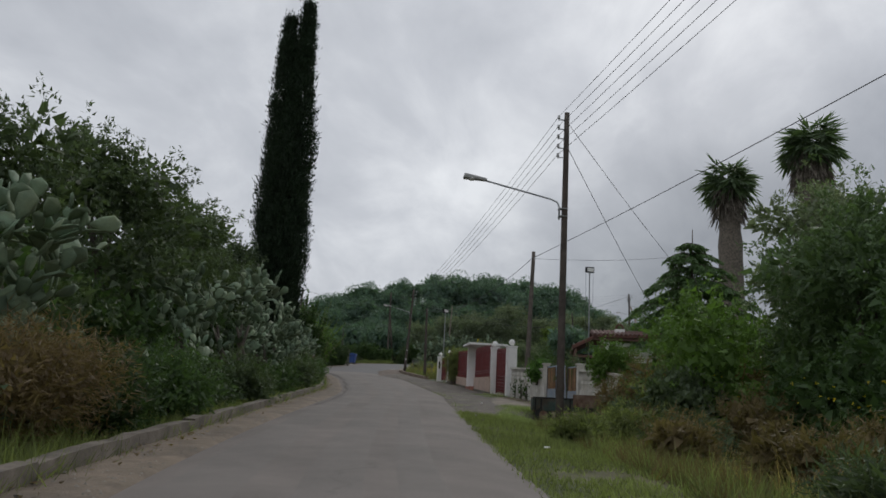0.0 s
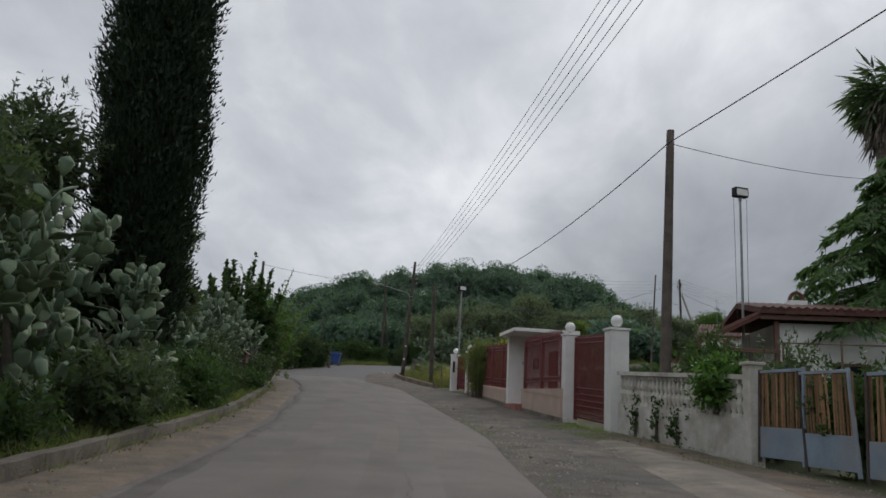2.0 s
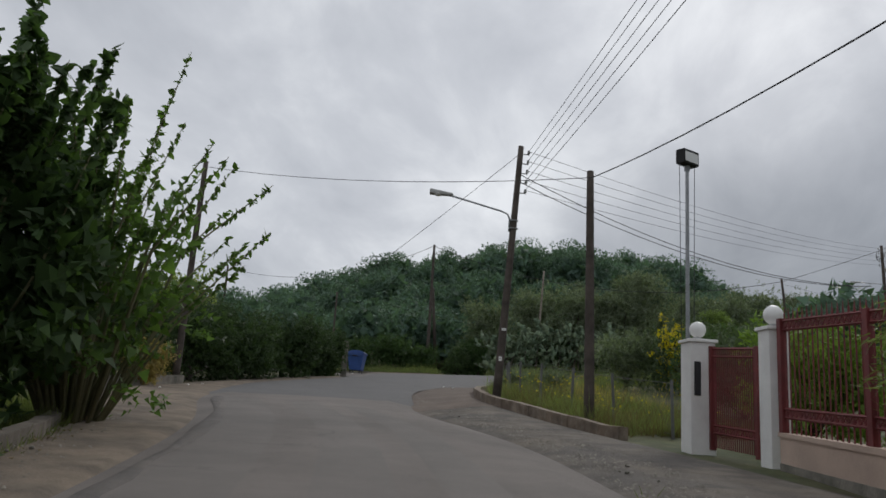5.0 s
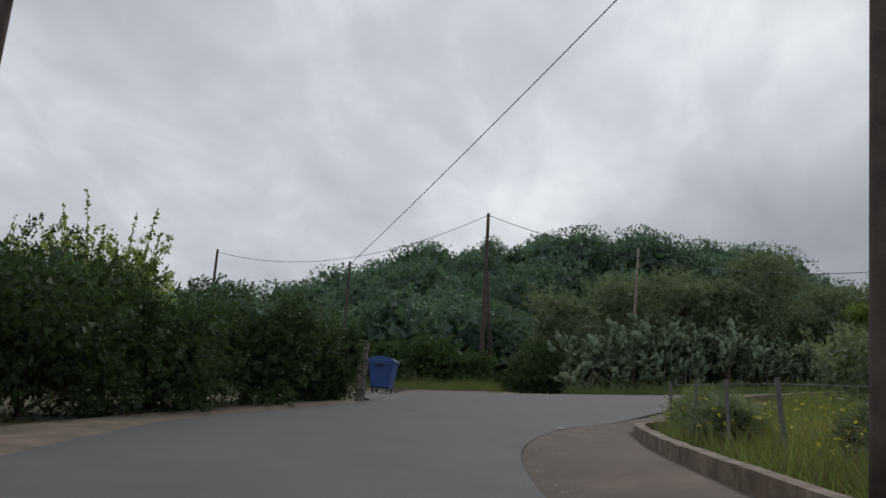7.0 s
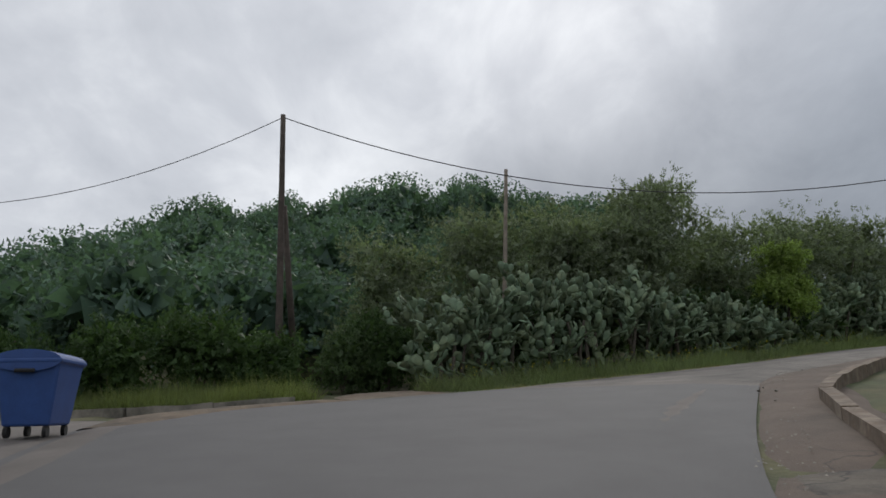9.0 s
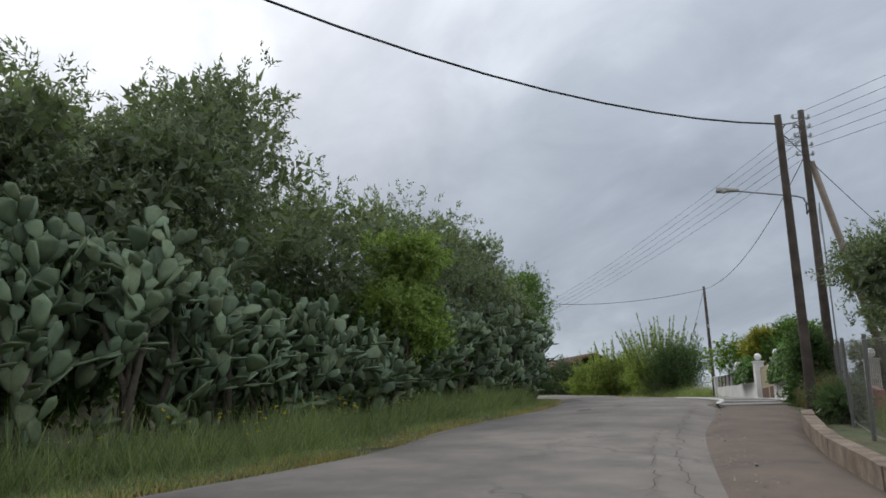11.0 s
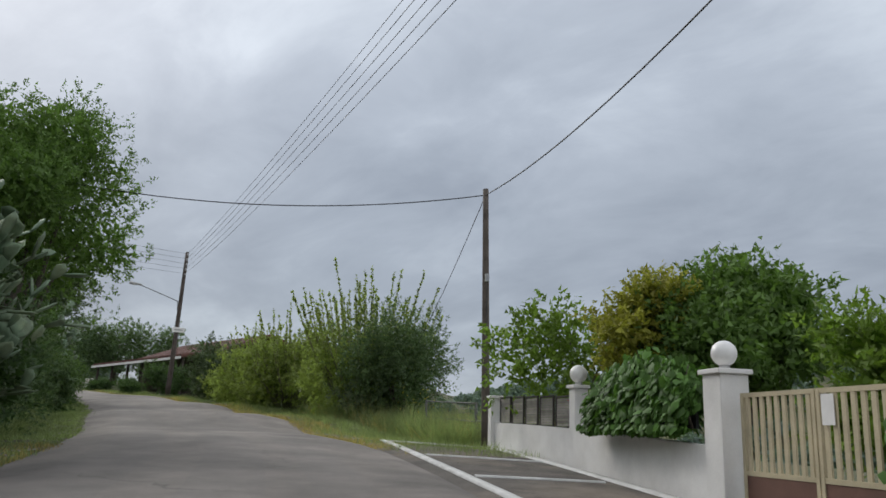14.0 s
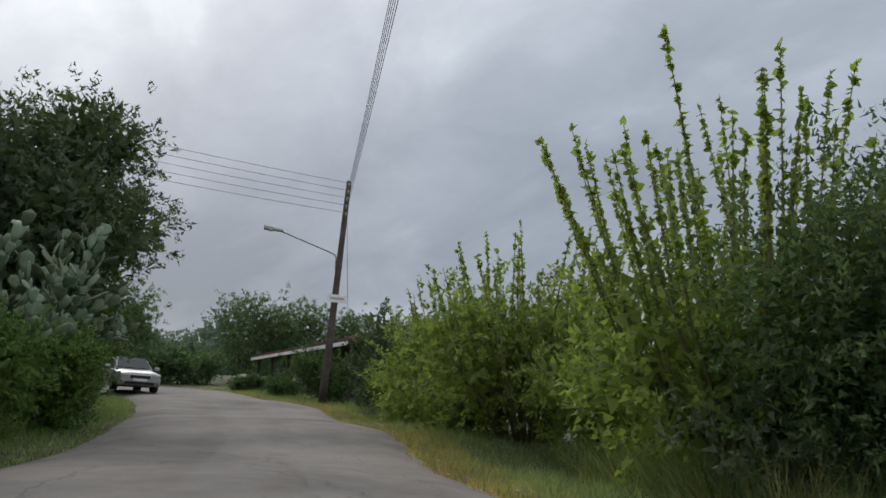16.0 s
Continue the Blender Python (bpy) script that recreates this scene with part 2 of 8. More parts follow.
BROWN = material("brown_painted_metal", (0.15, 0.075, 0.055), 0.6, 0.8, 1.1, 3, 50, 0.15)
RUSTY = material("rusty_slats", (0.35, 0.215, 0.115), 0.9, 0.55, 1.25, 5, 40, 0.4, obj=0.4, second=(0.17, 0.085, 0.045), second_scale=2.5, second_amount=0.6)
BLUE_GREY = material("faded_blue_grey_sheet", (0.29, 0.37, 0.46), 0.8, 0.75, 1.1, 3, 40, 0.3, second=(0.30, 0.25, 0.2), second_scale=1.5, second_amount=0.5)
RUST = material("rust_red_sheet", (0.14, 0.075, 0.05), 0.9, 0.6, 1.3, 4, 30, 0.4, second=(0.24, 0.2, 0.16), second_scale=2, second_amount=0.5)
GREEN_PAINT = material("faded_green_paint", (0.05, 0.08, 0.068), 0.8, 0.6, 1.25, 3, 40, 0.3, second=(0.10, 0.06, 0.04), second_scale=2.2, second_amount=0.7)
RUBBER = material("black_rubber", (0.02, 0.02, 0.02), 0.85, 0.8, 1.2, 6, 60, 0.3)
DARK = material("dark_opening", (0.02, 0.02, 0.022), 0.7, 0.8, 1.2, 3, 30, 0)
WHITE_PAINT = material("white_line_paint", (0.68, 0.68, 0.66), 0.8, 0.75, 1.05, 4, 50, 0.3, second=(0.3, 0.29, 0.27), second_scale=2.5, second_amount=0.35)
STEP_RED = material("terracotta_step", (0.36, 0.16, 0.12), 0.8, 0.8, 1.15, 3, 40, 0.2)
CAR_SILVER = material("silver_car_paint", (0.36, 0.375, 0.37), 0.35, 0.95, 1.03, 2, 30, 0, metal=0.25)
CAR_GLASS = material("dark_car_glass", (0.02, 0.025, 0.03), 0.08, 0.95, 1.05, 2, 30, 0)
CHROME = material("headlight_glass", (0.65, 0.66, 0.66), 0.15, 0.95, 1.05, 2, 30, 0, metal=0.4)
DRY_LEAF = leafy("dry_brown_leaves", (0.165, 0.118, 0.068))
LEAF_IVY = leafy("large_vine_leaves", (0.098, 0.19, 0.048), isl=0.5, translucent=0.3)
LEAF_CEDAR = leafy("cedar_needles", (0.095, 0.16, 0.065), translucent=0.3)
LEAF_PALM = leafy("palm_fronds", (0.105, 0.15, 0.085), translucent=0.3)
LEAF_BUSH = leafy("dull_green_leaves", (0.102, 0.152, 0.074))
LEAF_MULBERRY = leafy("light_mulberry_leaves", (0.235, 0.28, 0.095), translucent=0.5)
APRON = material("brown_worn_apron", (0.142, 0.106, 0.083), 0.92, 0.75, 1.15, 1.2, 45, 0.5, second=(0.10, 0.078, 0.062), second_scale=0.5, second_amount=0.7, cracks=0.6)
STRAW_DIRT = material("brown_road_dust", (0.19, 0.142, 0.098), 0.95, 0.65, 1.2, 2.5, 25, 0.7, second=(0.08, 0.068, 0.055), second_scale=0.8, second_amount=0.85)
BLACK_NET = material("black_shade_net", (0.018, 0.02, 0.02), 0.9, 0.8, 1.2, 8, 60, 0.3)
PALM_TRUNK = material("shaggy_palm_trunk", (0.17, 0.145, 0.12), 0.95, 0.5, 1.35, 6, 25, 0.9)
FLOWER_YELLOW = leafy("yellow_flowers", (0.6, 0.48, 0.03), 0.2)
FLOWER_STALK = leafy("yellow_flower_heads", (0.36, 0.33, 0.07), 0.3)
FLOWER_RED = leafy("red_flowers", (0.5, 0.05, 0.03), 0.2)
GUTTER_DUST = material("tan_concrete_gutter", (0.205, 0.162, 0.12), 0.95, 0.7, 1.2, 2.2, 28, 0.6, second=(0.115, 0.094, 0.074), second_scale=0.9, second_amount=0.8)
ASPHALT_EDGE = material("dark_bitumen_edge", (0.118, 0.106, 0.098), 0.9, 0.7, 1.2, 1.6, 40, 0.6, second=(0.14, 0.122, 0.108), second_scale=1.1, second_amount=0.7)
TILE = material("red_roof_tile", (0.11, 0.047, 0.035), 0.85, 0.65, 1.3, 4, 30, 0.3, obj=0.2, isl=0.2)

# ---------------------------------------------------------------- helpers


def np_mesh(name, verts, faces):
    """A mesh from arrays of places and of faces that all have the same number of corners."""
    me = bpy.data.meshes.new(name)
    verts, faces = np.asarray(verts, np.float32), np.asarray(faces, np.int32)
    n = faces.shape[1]
    me.vertices.add(len(verts))
    me.vertices.foreach_set("co", verts.ravel())
    me.loops.add(faces.size)
    me.loops.foreach_set("vertex_index", faces.ravel())
    me.polygons.add(len(faces))
    me.polygons.foreach_set("loop_start", np.arange(0, faces.size, n, dtype=np.int32))
    me.update(calc_edges=True)
    return me


def part(name, shape, mat, parent=None, label="", smooth=False):
    """Links a bmesh or a mesh as one object."""
    if isinstance(shape, bmesh.types.BMesh):
        me = bpy.data.meshes.new(name)
        bmesh.ops.recalc_face_normals(shape, faces=shape.faces)
        shape.to_mesh(me)
        shape.free()
    else:
        me = shape
    if not me.materials:
        me.materials.append(mat)
    if smooth:
        me.polygons.foreach_set("use_smooth", [True] * len(me.polygons))
    ob = new(name, me)
    ob.parent = parent
    if label:
        ob["label"] = label
    return ob


def thing(name, x, y, z, label, category, rz=0.0, group="", kind=""):
    ob = new(name)
    ob.matrix_world = pose(x, y, z, 0, 0, rz)
    ob.empty_display_size = 0.2
    return tagged(ob, label, category, group, kind)


def box(bm, x0, x1, y0, y1, z0, z1, bevel=0.0):
    m = Matrix.Translation(((x0 + x1) / 2, (y0 + y1) / 2, (z0 + z1) / 2)) @ Matrix.Diagonal((x1 - x0, y1 - y0, z1 - z0, 1))
    r = bmesh.ops.create_cube(bm, size=1, matrix=m)
    if bevel:
        edges = list({e for v in r["verts"] for e in v.link_edges})
        bmesh.ops.bevel(bm, geom=edges, offset=bevel, segments=2, affect="EDGES", profile=0.5)
    return bm


def rod(bm, a, b, r0, r1=None, n=8, caps=True):
    """A tapered round bar from a to b."""
    a, b = Vector(a), Vector(b)
    d = b - a
    m = Matrix.Translation((a + b) / 2) @ d.to_track_quat("Z", "Y").to_matrix().to_4x4()
    bmesh.ops.create_cone(bm, cap_ends=caps, segments=n, radius1=r0, radius2=r0 if r1 is None else r1, depth=d.length, matrix=m)
    return bm


def pipe(bm, pts, radii, n=7):
    """A round tube through points, with a radius at each."""
    pts = [Vector([float(c) for c in p]) for p in pts]
    radii = radii if isinstance(radii, (int, float)) else [float(r) for r in radii]
    if isinstance(radii, (int, float)):
        radii = [radii] * len(pts)
    rings = []
    side = Vector((1, 0, 0))
    for i, p in enumerate(pts):
        d = (pts[min(i + 1, len(pts) - 1)] - pts[max(i - 1, 0)]).normalized()
        u = d.cross(side)
        u = (u if u.length > 0.05 else d.cross(Vector((0, 1, 0)))).normalized()
        w = d.cross(u)
        rings.append([bm.verts.new(p + radii[i] * (math.cos(a) * u + math.sin(a) * w)) for a in (2 * math.pi * k / n for k in range(n))])
    for r0, r1 in zip(rings, rings[1:]):
        for k in range(n):
            bm.faces.new((r0[k], r0[(k + 1) % n], r1[(k + 1) % n], r1[k]))
    bm.faces.new(rings[0])
    bm.faces.new(rings[-1])
    return bm


def ball(bm, c, r, u=14, v=9, sz=1.0):
    bmesh.ops.create_uvsphere(bm, u_segments=u, v_segments=v, radius=r, matrix=Matrix.Translation(c) @ Matrix.Diagonal((1, 1, sz, 1)))
    return bm


def spline(pts, step=1.0):
    """Points of a Catmull-Rom curve, evenly about step apart within each span."""
    p = np.array(pts, float)
    p = np.vstack([2 * p[0] - p[1], p, 2 * p[-1] - p[-2]])
    out = []
    for a, b, c, d in zip(p, p[1:], p[2:], p[3:]):
        n = max(2, int(np.linalg.norm(c - b) / step))
        for u in np.arange(n) / n:
            out.append(0.5 * (2 * b + (c - a) * u + (2 * a - 5 * b + 4 * c - d) * u**2 + (3 * b - 3 * c + d - a) * u**3))
    out.append(p[-2])
    return np.array(out)


# ---------------------------------------------------------------- plan of the road
LEFT = [(-3.0, -25), (-2.4, -8), (-2.2, 0), (-2.1, 8), (-1.6, 16), (-1.0, 23), (-0.2, 32), (0.1, 40), (0.15, 50), (0.0, 58), (-0.6, 66), (-1.8, 73),
        (-2.0, 79), (-1.4, 84.5), (1.7, 92), (2.8, 103), (7.0, 105.6), (12.9, 106.4), (16.5, 107.9), (24, 109.2), (28.3, 110.9), (37, 113.5),
        (43.5, 116.7), (51.9, 121.5), (60, 127.8), (66.8, 133.6), (72.3, 139.8), (77, 147), (80, 156), (81, 175)]
RIGHT = [(1.4, -25), (2.0, -8), (2.2, 0), (2.45, 8.5), (3.2, 17), (4.0, 25), (4.8, 33), (5.5, 39.5), (5.7, 50), (5.75, 58), (5.6, 65), (4.3, 72),
         (4.3, 76), (4.5, 79), (5.0, 82), (6.5, 85.5), (10, 91), (17, 99.5), (20.1, 101.6), (28, 104.9), (33.2, 106.5), (38.3, 108.2), (45, 110.4),
         (54, 115.4), (62.8, 122.2), (69.3, 128.2), (75.7, 135), (81, 142.5), (85.5, 152), (87, 172)]
MID = spline([((a + c) / 2, (b + d) / 2) for (a, b), (c, d) in zip(LEFT, RIGHT)], 1.0)

_t = np.linspace(0, 16, 81)
_r = np.array(ROWS)
PATH = np.stack([np.interp(_t, _r[:, 0], _r[:, k]) for k in (1, 2, 3)], 1) - (0, 0, 1.27)
_a, _b = PATH[0] - PATH[3], PATH[-1] - PATH[-6]
PATH = np.vstack([[PATH[0] + _a * k for k in range(11, 0, -1)], PATH, [PATH[-1] + _b * k for k in range(1, 12)]])


def smooth(v, lo, hi):
    u = np.clip((v - lo) / (hi - lo), 0, 1)
    return u * u * (3 - 2 * u)


def road_dist(x, y):
    d2 = (np.asarray(x)[..., None] - MID[::2, 0]) ** 2 + (np.asarray(y)[..., None] - MID[::2, 1]) ** 2
    return np.sqrt(d2.min(-1))


def wave(x, y, s, seed=0.0):
    return (np.sin(x / s + seed) * np.cos(y / s * 1.3 + 2 * seed) + 0.5 * np.sin(x / s * 2.3 + y / s * 1.7 + seed * 3) + 0.3 * np.cos(y / s * 3.1 - x / s * 2.1 + seed))


def height(x, y):
    """The ground's height: it follows the climbing road, swells to the hill behind the junction, and sinks to the plain."""
    x, y = np.asarray(x, float), np.asarray(y, float)
    w = 1 / ((x[..., None] - PATH[:, 0]) ** 2 + (y[..., None] - PATH[:, 1]) ** 2 + 9) ** 2
    z = (w * PATH[:, 2]).sum(-1) / w.sum(-1)
    d = road_dist(x, y)
    hill = 14.7 * np.exp(-(((x - 28) / 45) ** 2 + ((y - 162) / 30) ** 2))
    z = z + hill * smooth(d, 8, 34)
    right = (x - 62) * 0.75 - (y - 122) * 0.66
    z = z - 9 * smooth(right, 8, 60) * smooth(d, 6, 30)
    z = z + 25 * np.exp(-(((right - 165) / 60) ** 2)) * (1 + 0.12 * wave(x, y, 45, 2.0)) * smooth(right, 60, 120)
    z = z - 0.6 * np.exp(-(((x - 7.8) / 1.9) ** 2)) * smooth(y, -6, 4) * (1 - smooth(y, 25.5, 29))
    z = z + 0.2 * smooth(x, 4.5, 6.2) * np.exp(-(((x - 6.5) / 5) ** 2 + ((y - 74.5) / 5) ** 2))
    z = z - 0.26 * np.exp(-(((x - 10) / 3.6) ** 2 + ((y - 87.5) / 5.5) ** 2))
    far = np.hypot(x - 30, y - 80)
    z = z * (1 - smooth(far, 200, 600)) + smooth(far, 700, 2200) * (95 + 28 * wave(x, y, 260, 1.0))
    return z


def G(x, y):
    return float(height(np.array([x]), np.array([y]))[0])


# ---------------------------------------------------------------- ground, road
def grid_coords(lo, hi, step, reach):
    inner = list(np.arange(lo, hi + step / 2, step))
    a, s = [], step
    while (a[-1] if a else 0) < reach:
        s *= 1.18
        a.append((a[-1] if a else 0) + s)
    return np.array([lo - v for v in reversed(a)] + inner + [hi + v for v in a])


def build_ground():
    xs, ys = grid_coords(-30, 105, 1.0, 3500), grid_coords(-20, 190, 1.0, 3500)
    X, Y = np.meshgrid(xs, ys)
    Z = np.empty_like(X)
    for r in range(len(ys)):
        Z[r] = height(X[r], Y[r])
        d = road_dist(X[r], Y[r])
        Z[r] += -0.14 + 0.08 * smooth(d, 3.4, 5.0) + 0.05 * wave(X[r], Y[r], 0.9) * smooth(d, 4.5, 7)
    nx, ny = len(xs), len(ys)
    i = (np.arange(ny - 1)[:, None] * nx + np.arange(nx - 1)).ravel()
    me = np_mesh("ground", np.stack([X.ravel(), Y.ravel(), Z.ravel()], 1), np.stack([i, i + 1, i + nx + 1, i + nx], 1))
    tagged(part("ground", me, SOIL, smooth=True), "weedy soil ground climbing to a wooded hill", "ground", kind="structure")


build_ground()


def ribbon(name, left, right, lift, mat, label, cols=6, kind="structure", category="road", step=1.0, crown=0.0):
    """A strip between two lines, laid on the ground."""
    a, b = spline(left, step), spline(right, step)
    n = max(len(a), len(b))
    ia = np.linspace(0, len(a) - 1, n)
    ib = np.linspace(0, len(b) - 1, n)
    a = np.stack([np.interp(ia, np.arange(len(a)), a[:, k]) for k in (0, 1)], 1)
    b = np.stack([np.interp(ib, np.arange(len(b)), b[:, k]) for k in (0, 1)], 1)
    u = np.linspace(0, 1, cols + 1)
    P = a[:, None] * (1 - u)[None, :, None] + b[:, None] * u[None, :, None]
    z = height(P[..., 0], P[..., 1]) + lift + crown * (4 * u * (1 - u))[None, :]
    z[:, 0] -= 0.08
    z[:, -1] -= 0.08
    z[0] -= 0.08
    z[-1] -= 0.08
    i = (np.arange(n - 1)[:, None] * (cols + 1) + np.arange(cols)).ravel()
    f = np.stack([i, i + 1, i + cols + 2, i + cols + 1], 1)
    me = np_mesh(name, np.concatenate([P, z[..., None]], -1).reshape(-1, 3), f)
    return tagged(part(name, me, mat, smooth=True), label, category, kind=kind)


def paired_ribbon(name, first, last, lift, mat, label, lo=0.0, hi=1.0, dip=0.1):
    """The road keeps the pairs of its two edges."""
    both = spline(np.hstack([np.array(LEFT[first:last], float), np.array(RIGHT[first:last], float)]), 1.4)
    u = np.linspace(lo, hi, 9)
    P = both[:, None, :2] * (1 - u)[None, :, None] + both[:, None, 2:] * u[None, :, None]
    z = height(P[..., 0], P[..., 1]) + lift + 0.03 * (4 * u * (1 - u))[None]
    z[:, 0] -= dip
    z[:, -1] -= dip
    n = len(both)
    i = (np.arange(n - 1)[:, None] * 9 + np.arange(8)).ravel()
    me = np_mesh(name, np.concatenate([P, z[..., None]], -1).reshape(-1, 3), np.stack([i, i + 1, i + 10, i + 9], 1))
    tagged(part(name, me, mat, smooth=True), label, "road", kind="structure")


paired_ribbon("road", 0, 18, 0.01, ASPHALT, "worn grey asphalt country road with cracks")
paired_ribbon("road_upper", 17, len(LEFT), 0.012, ASPHALT_PALE, "pale worn asphalt road with cracks and patches")
for lo, hi in ((0.13, 0.3), (0.4, 0.55), (0.62, 0.74)):
    paired_ribbon("wheel_track", 1, 12, 0.014, TRACK, "faintly darker wheel track worn into the asphalt", lo, hi, 0.006)
    paired_ribbon("wheel_track", 19, 29, 0.016, TRACK_PALE, "faintly darker wheel track worn into the asphalt", lo, hi, 0.006)
ribbon("side_road", [(2.2, 92.5), (0.5, 98), (-6, 108), (-18, 122)], [(3.2, 103.2), (1, 106), (-3.5, 112), (-14, 126)], 0.006, ASPHALT, "narrow asphalt side road behind the hedge")

# ---------------------------------------------------------------- vegetation makers


def cards(centres, axes, length, width, rng, fold=0.25, facing=None, blade=False):
    """Leaves: pointed blades, folded a little along the middle, at the places given; facing: the way their faces tend to look;
    blade: a plain pointed triangle each."""
    n = len(centres)
    axes = axes / np.linalg.norm(axes, axis=1, keepdims=True)
    side = np.cross(axes, rng.normal(size=(n, 3)) * (1 if facing is None else 0.55) + (0 if facing is None else facing))
    side /= np.linalg.norm(side, axis=1, keepdims=True) + 1e-9
    nor = np.cross(axes, side)
    ln = (length * rng.uniform(0.7, 1.3, n))[:, None]
    wd = (width * rng.uniform(0.7, 1.3, n))[:, None]
    if blade:
        v = np.stack([centres - side * wd * 0.5, centres + axes * ln, centres + side * wd * 0.5], 1).reshape(-1, 3)
        return v, np.arange(3 * n).reshape(-1, 3)
    mid = centres + axes * ln * 0.45 + nor * wd * fold
    v = np.stack([centres, mid - side * wd / 2, centres + axes * ln, mid + side * wd / 2], 1).reshape(-1, 3)
    return v, np.arange(4 * n).reshape(-1, 4)


def heart_leaves(centres, axes, length, width, rng, facing):
    """Broad heart-shaped leaves: two halves folded along the rib, hanging from the stalk."""
    n = len(centres)
    axes = axes / np.linalg.norm(axes, axis=1, keepdims=True)
    side = np.cross(axes, facing + rng.normal(size=(n, 3)) * 0.45)
    side /= np.linalg.norm(side, axis=1, keepdims=True) + 1e-9
    nor = np.cross(side, axes)
    ln = (length * rng.uniform(0.6, 1.3, n))[:, None]
    wd = (width * rng.uniform(0.7, 1.2, n))[:, None] * ln / length
    pts = [(0.1, 0, 0.0), (-0.12, 0.32, -0.10), (0.38, 0.5, -0.14), (0.75, 0.24, -0.05), (1.0, 0, -0.12), (0.75, -0.24, -0.05), (0.38, -0.5, -0.14), (-0.12, -0.32, -0.10)]
    v = np.stack([centres + axes * ln * a + side * wd * b + nor * ln * c for a, b, c in pts], 1).reshape(-1, 3)
    f = np.array([(0, 1, 2, 3), (0, 3, 4, 5), (0, 5, 6, 7)])
    return v, (f[None] + 8 * np.arange(n)[:, None, None]).reshape(-1, 4)


def crown_mesh(name, lobes, count, leaf, width, rng, shell=0.45, droop=0.0, spray=0.8, core=1.0, inner=1.0):
    """Leaves in tufts round lobes (x, y, z, rx, ry, rz): denser to the outside, in sprays that break the outline."""
    L = np.array(lobes, float)
    wgt = (L[:, 3] * L[:, 4] * L[:, 5]) ** (2 / 3)
    if count > 5000:
        count, leaf, width = int(count * 0.68), leaf * 1.09, width * 1.2
    tufts = max(1, count // 14)
    which = rng.choice(len(L), tufts, p=wgt / wgt.sum())
    d = rng.normal(size=(tufts, 3))
    d /= np.linalg.norm(d, axis=1, keepdims=True)
    r = 1 - shell * rng.random(tufts) ** 1.6
    bumpy = 1 + 0.2 * np.sin(6 * d[:, 0] + which) * np.cos(5 * d[:, 1] + 2 * which) + 0.07 * rng.normal(size=tufts)
    c = L[which, :3] + d * L[which, 3:] * (r * bumpy)[:, None]
    out = d * L[which, 3:]
    out /= np.linalg.norm(out, axis=1, keepdims=True)
    grow = out * 0.7 + rng.normal(size=(tufts, 3)) * 0.5 + (0, 0, 0.35 - droop)
    grow /= np.linalg.norm(grow, axis=1, keepdims=True)
    k = np.repeat(np.arange(tufts), 14)
    along = rng.random(len(k))[:, None] * spray * min(leaf * 4, 0.42)
    centres = c[k] + grow[k] * along + rng.normal(size=(len(k), 3)) * leaf * 0.45
    axes = grow[k] * 0.8 + rng.normal(size=(len(k), 3)) * 0.75 - (0, 0, droop)
    blade = count > 2400
    v, f = cards(centres, axes, leaf, width, rng, facing=out[k], blade=blade)
    # broader sprays further in, which close the crown
    m = max(12, int(count * core / 5))
    which = rng.choice(len(L), m, p=wgt / wgt.sum())
    d = rng.normal(size=(m, 3))
    d /= np.linalg.norm(d, axis=1, keepdims=True)
    c = L[which, :3] + d * L[which, 3:] * rng.uniform(0.3, 0.75, m)[:, None]
    v2, f2 = cards(c, d + rng.normal(size=(m, 3)) * 0.8, leaf * 2.1 * inner, max(width * 2.4, leaf * 1.4) * inner, rng, facing=d, blade=blade)
    return np_mesh(name, np.concatenate([v, v2]), np.concatenate([f, f2 + len(v)]))


def trunk_mesh(bm, rng, base_r, tops, fork=0.3):
    """A bent, tapering trunk with limbs to the points given."""
    for i, (x, y, z) in enumerate(tops):
        pts, rad = [], []
        for k in range(6):
            u = k / 5
            bend = u ** 1.6 if i else u ** 1.2
            wob = 0.06 * z * math.sin(3 * u + i)
            pts.append((x * bend + wob * 0.6 * u, y * bend + wob * u, z * u - (0.15 if k == 0 else 0)))
            rad.append(base_r * (1 if i == 0 else 0.75) * (1 - 0.82 * u) * (1.25 if k == 0 else 1))
        pipe(bm, pts, rad, 8)
    return bm


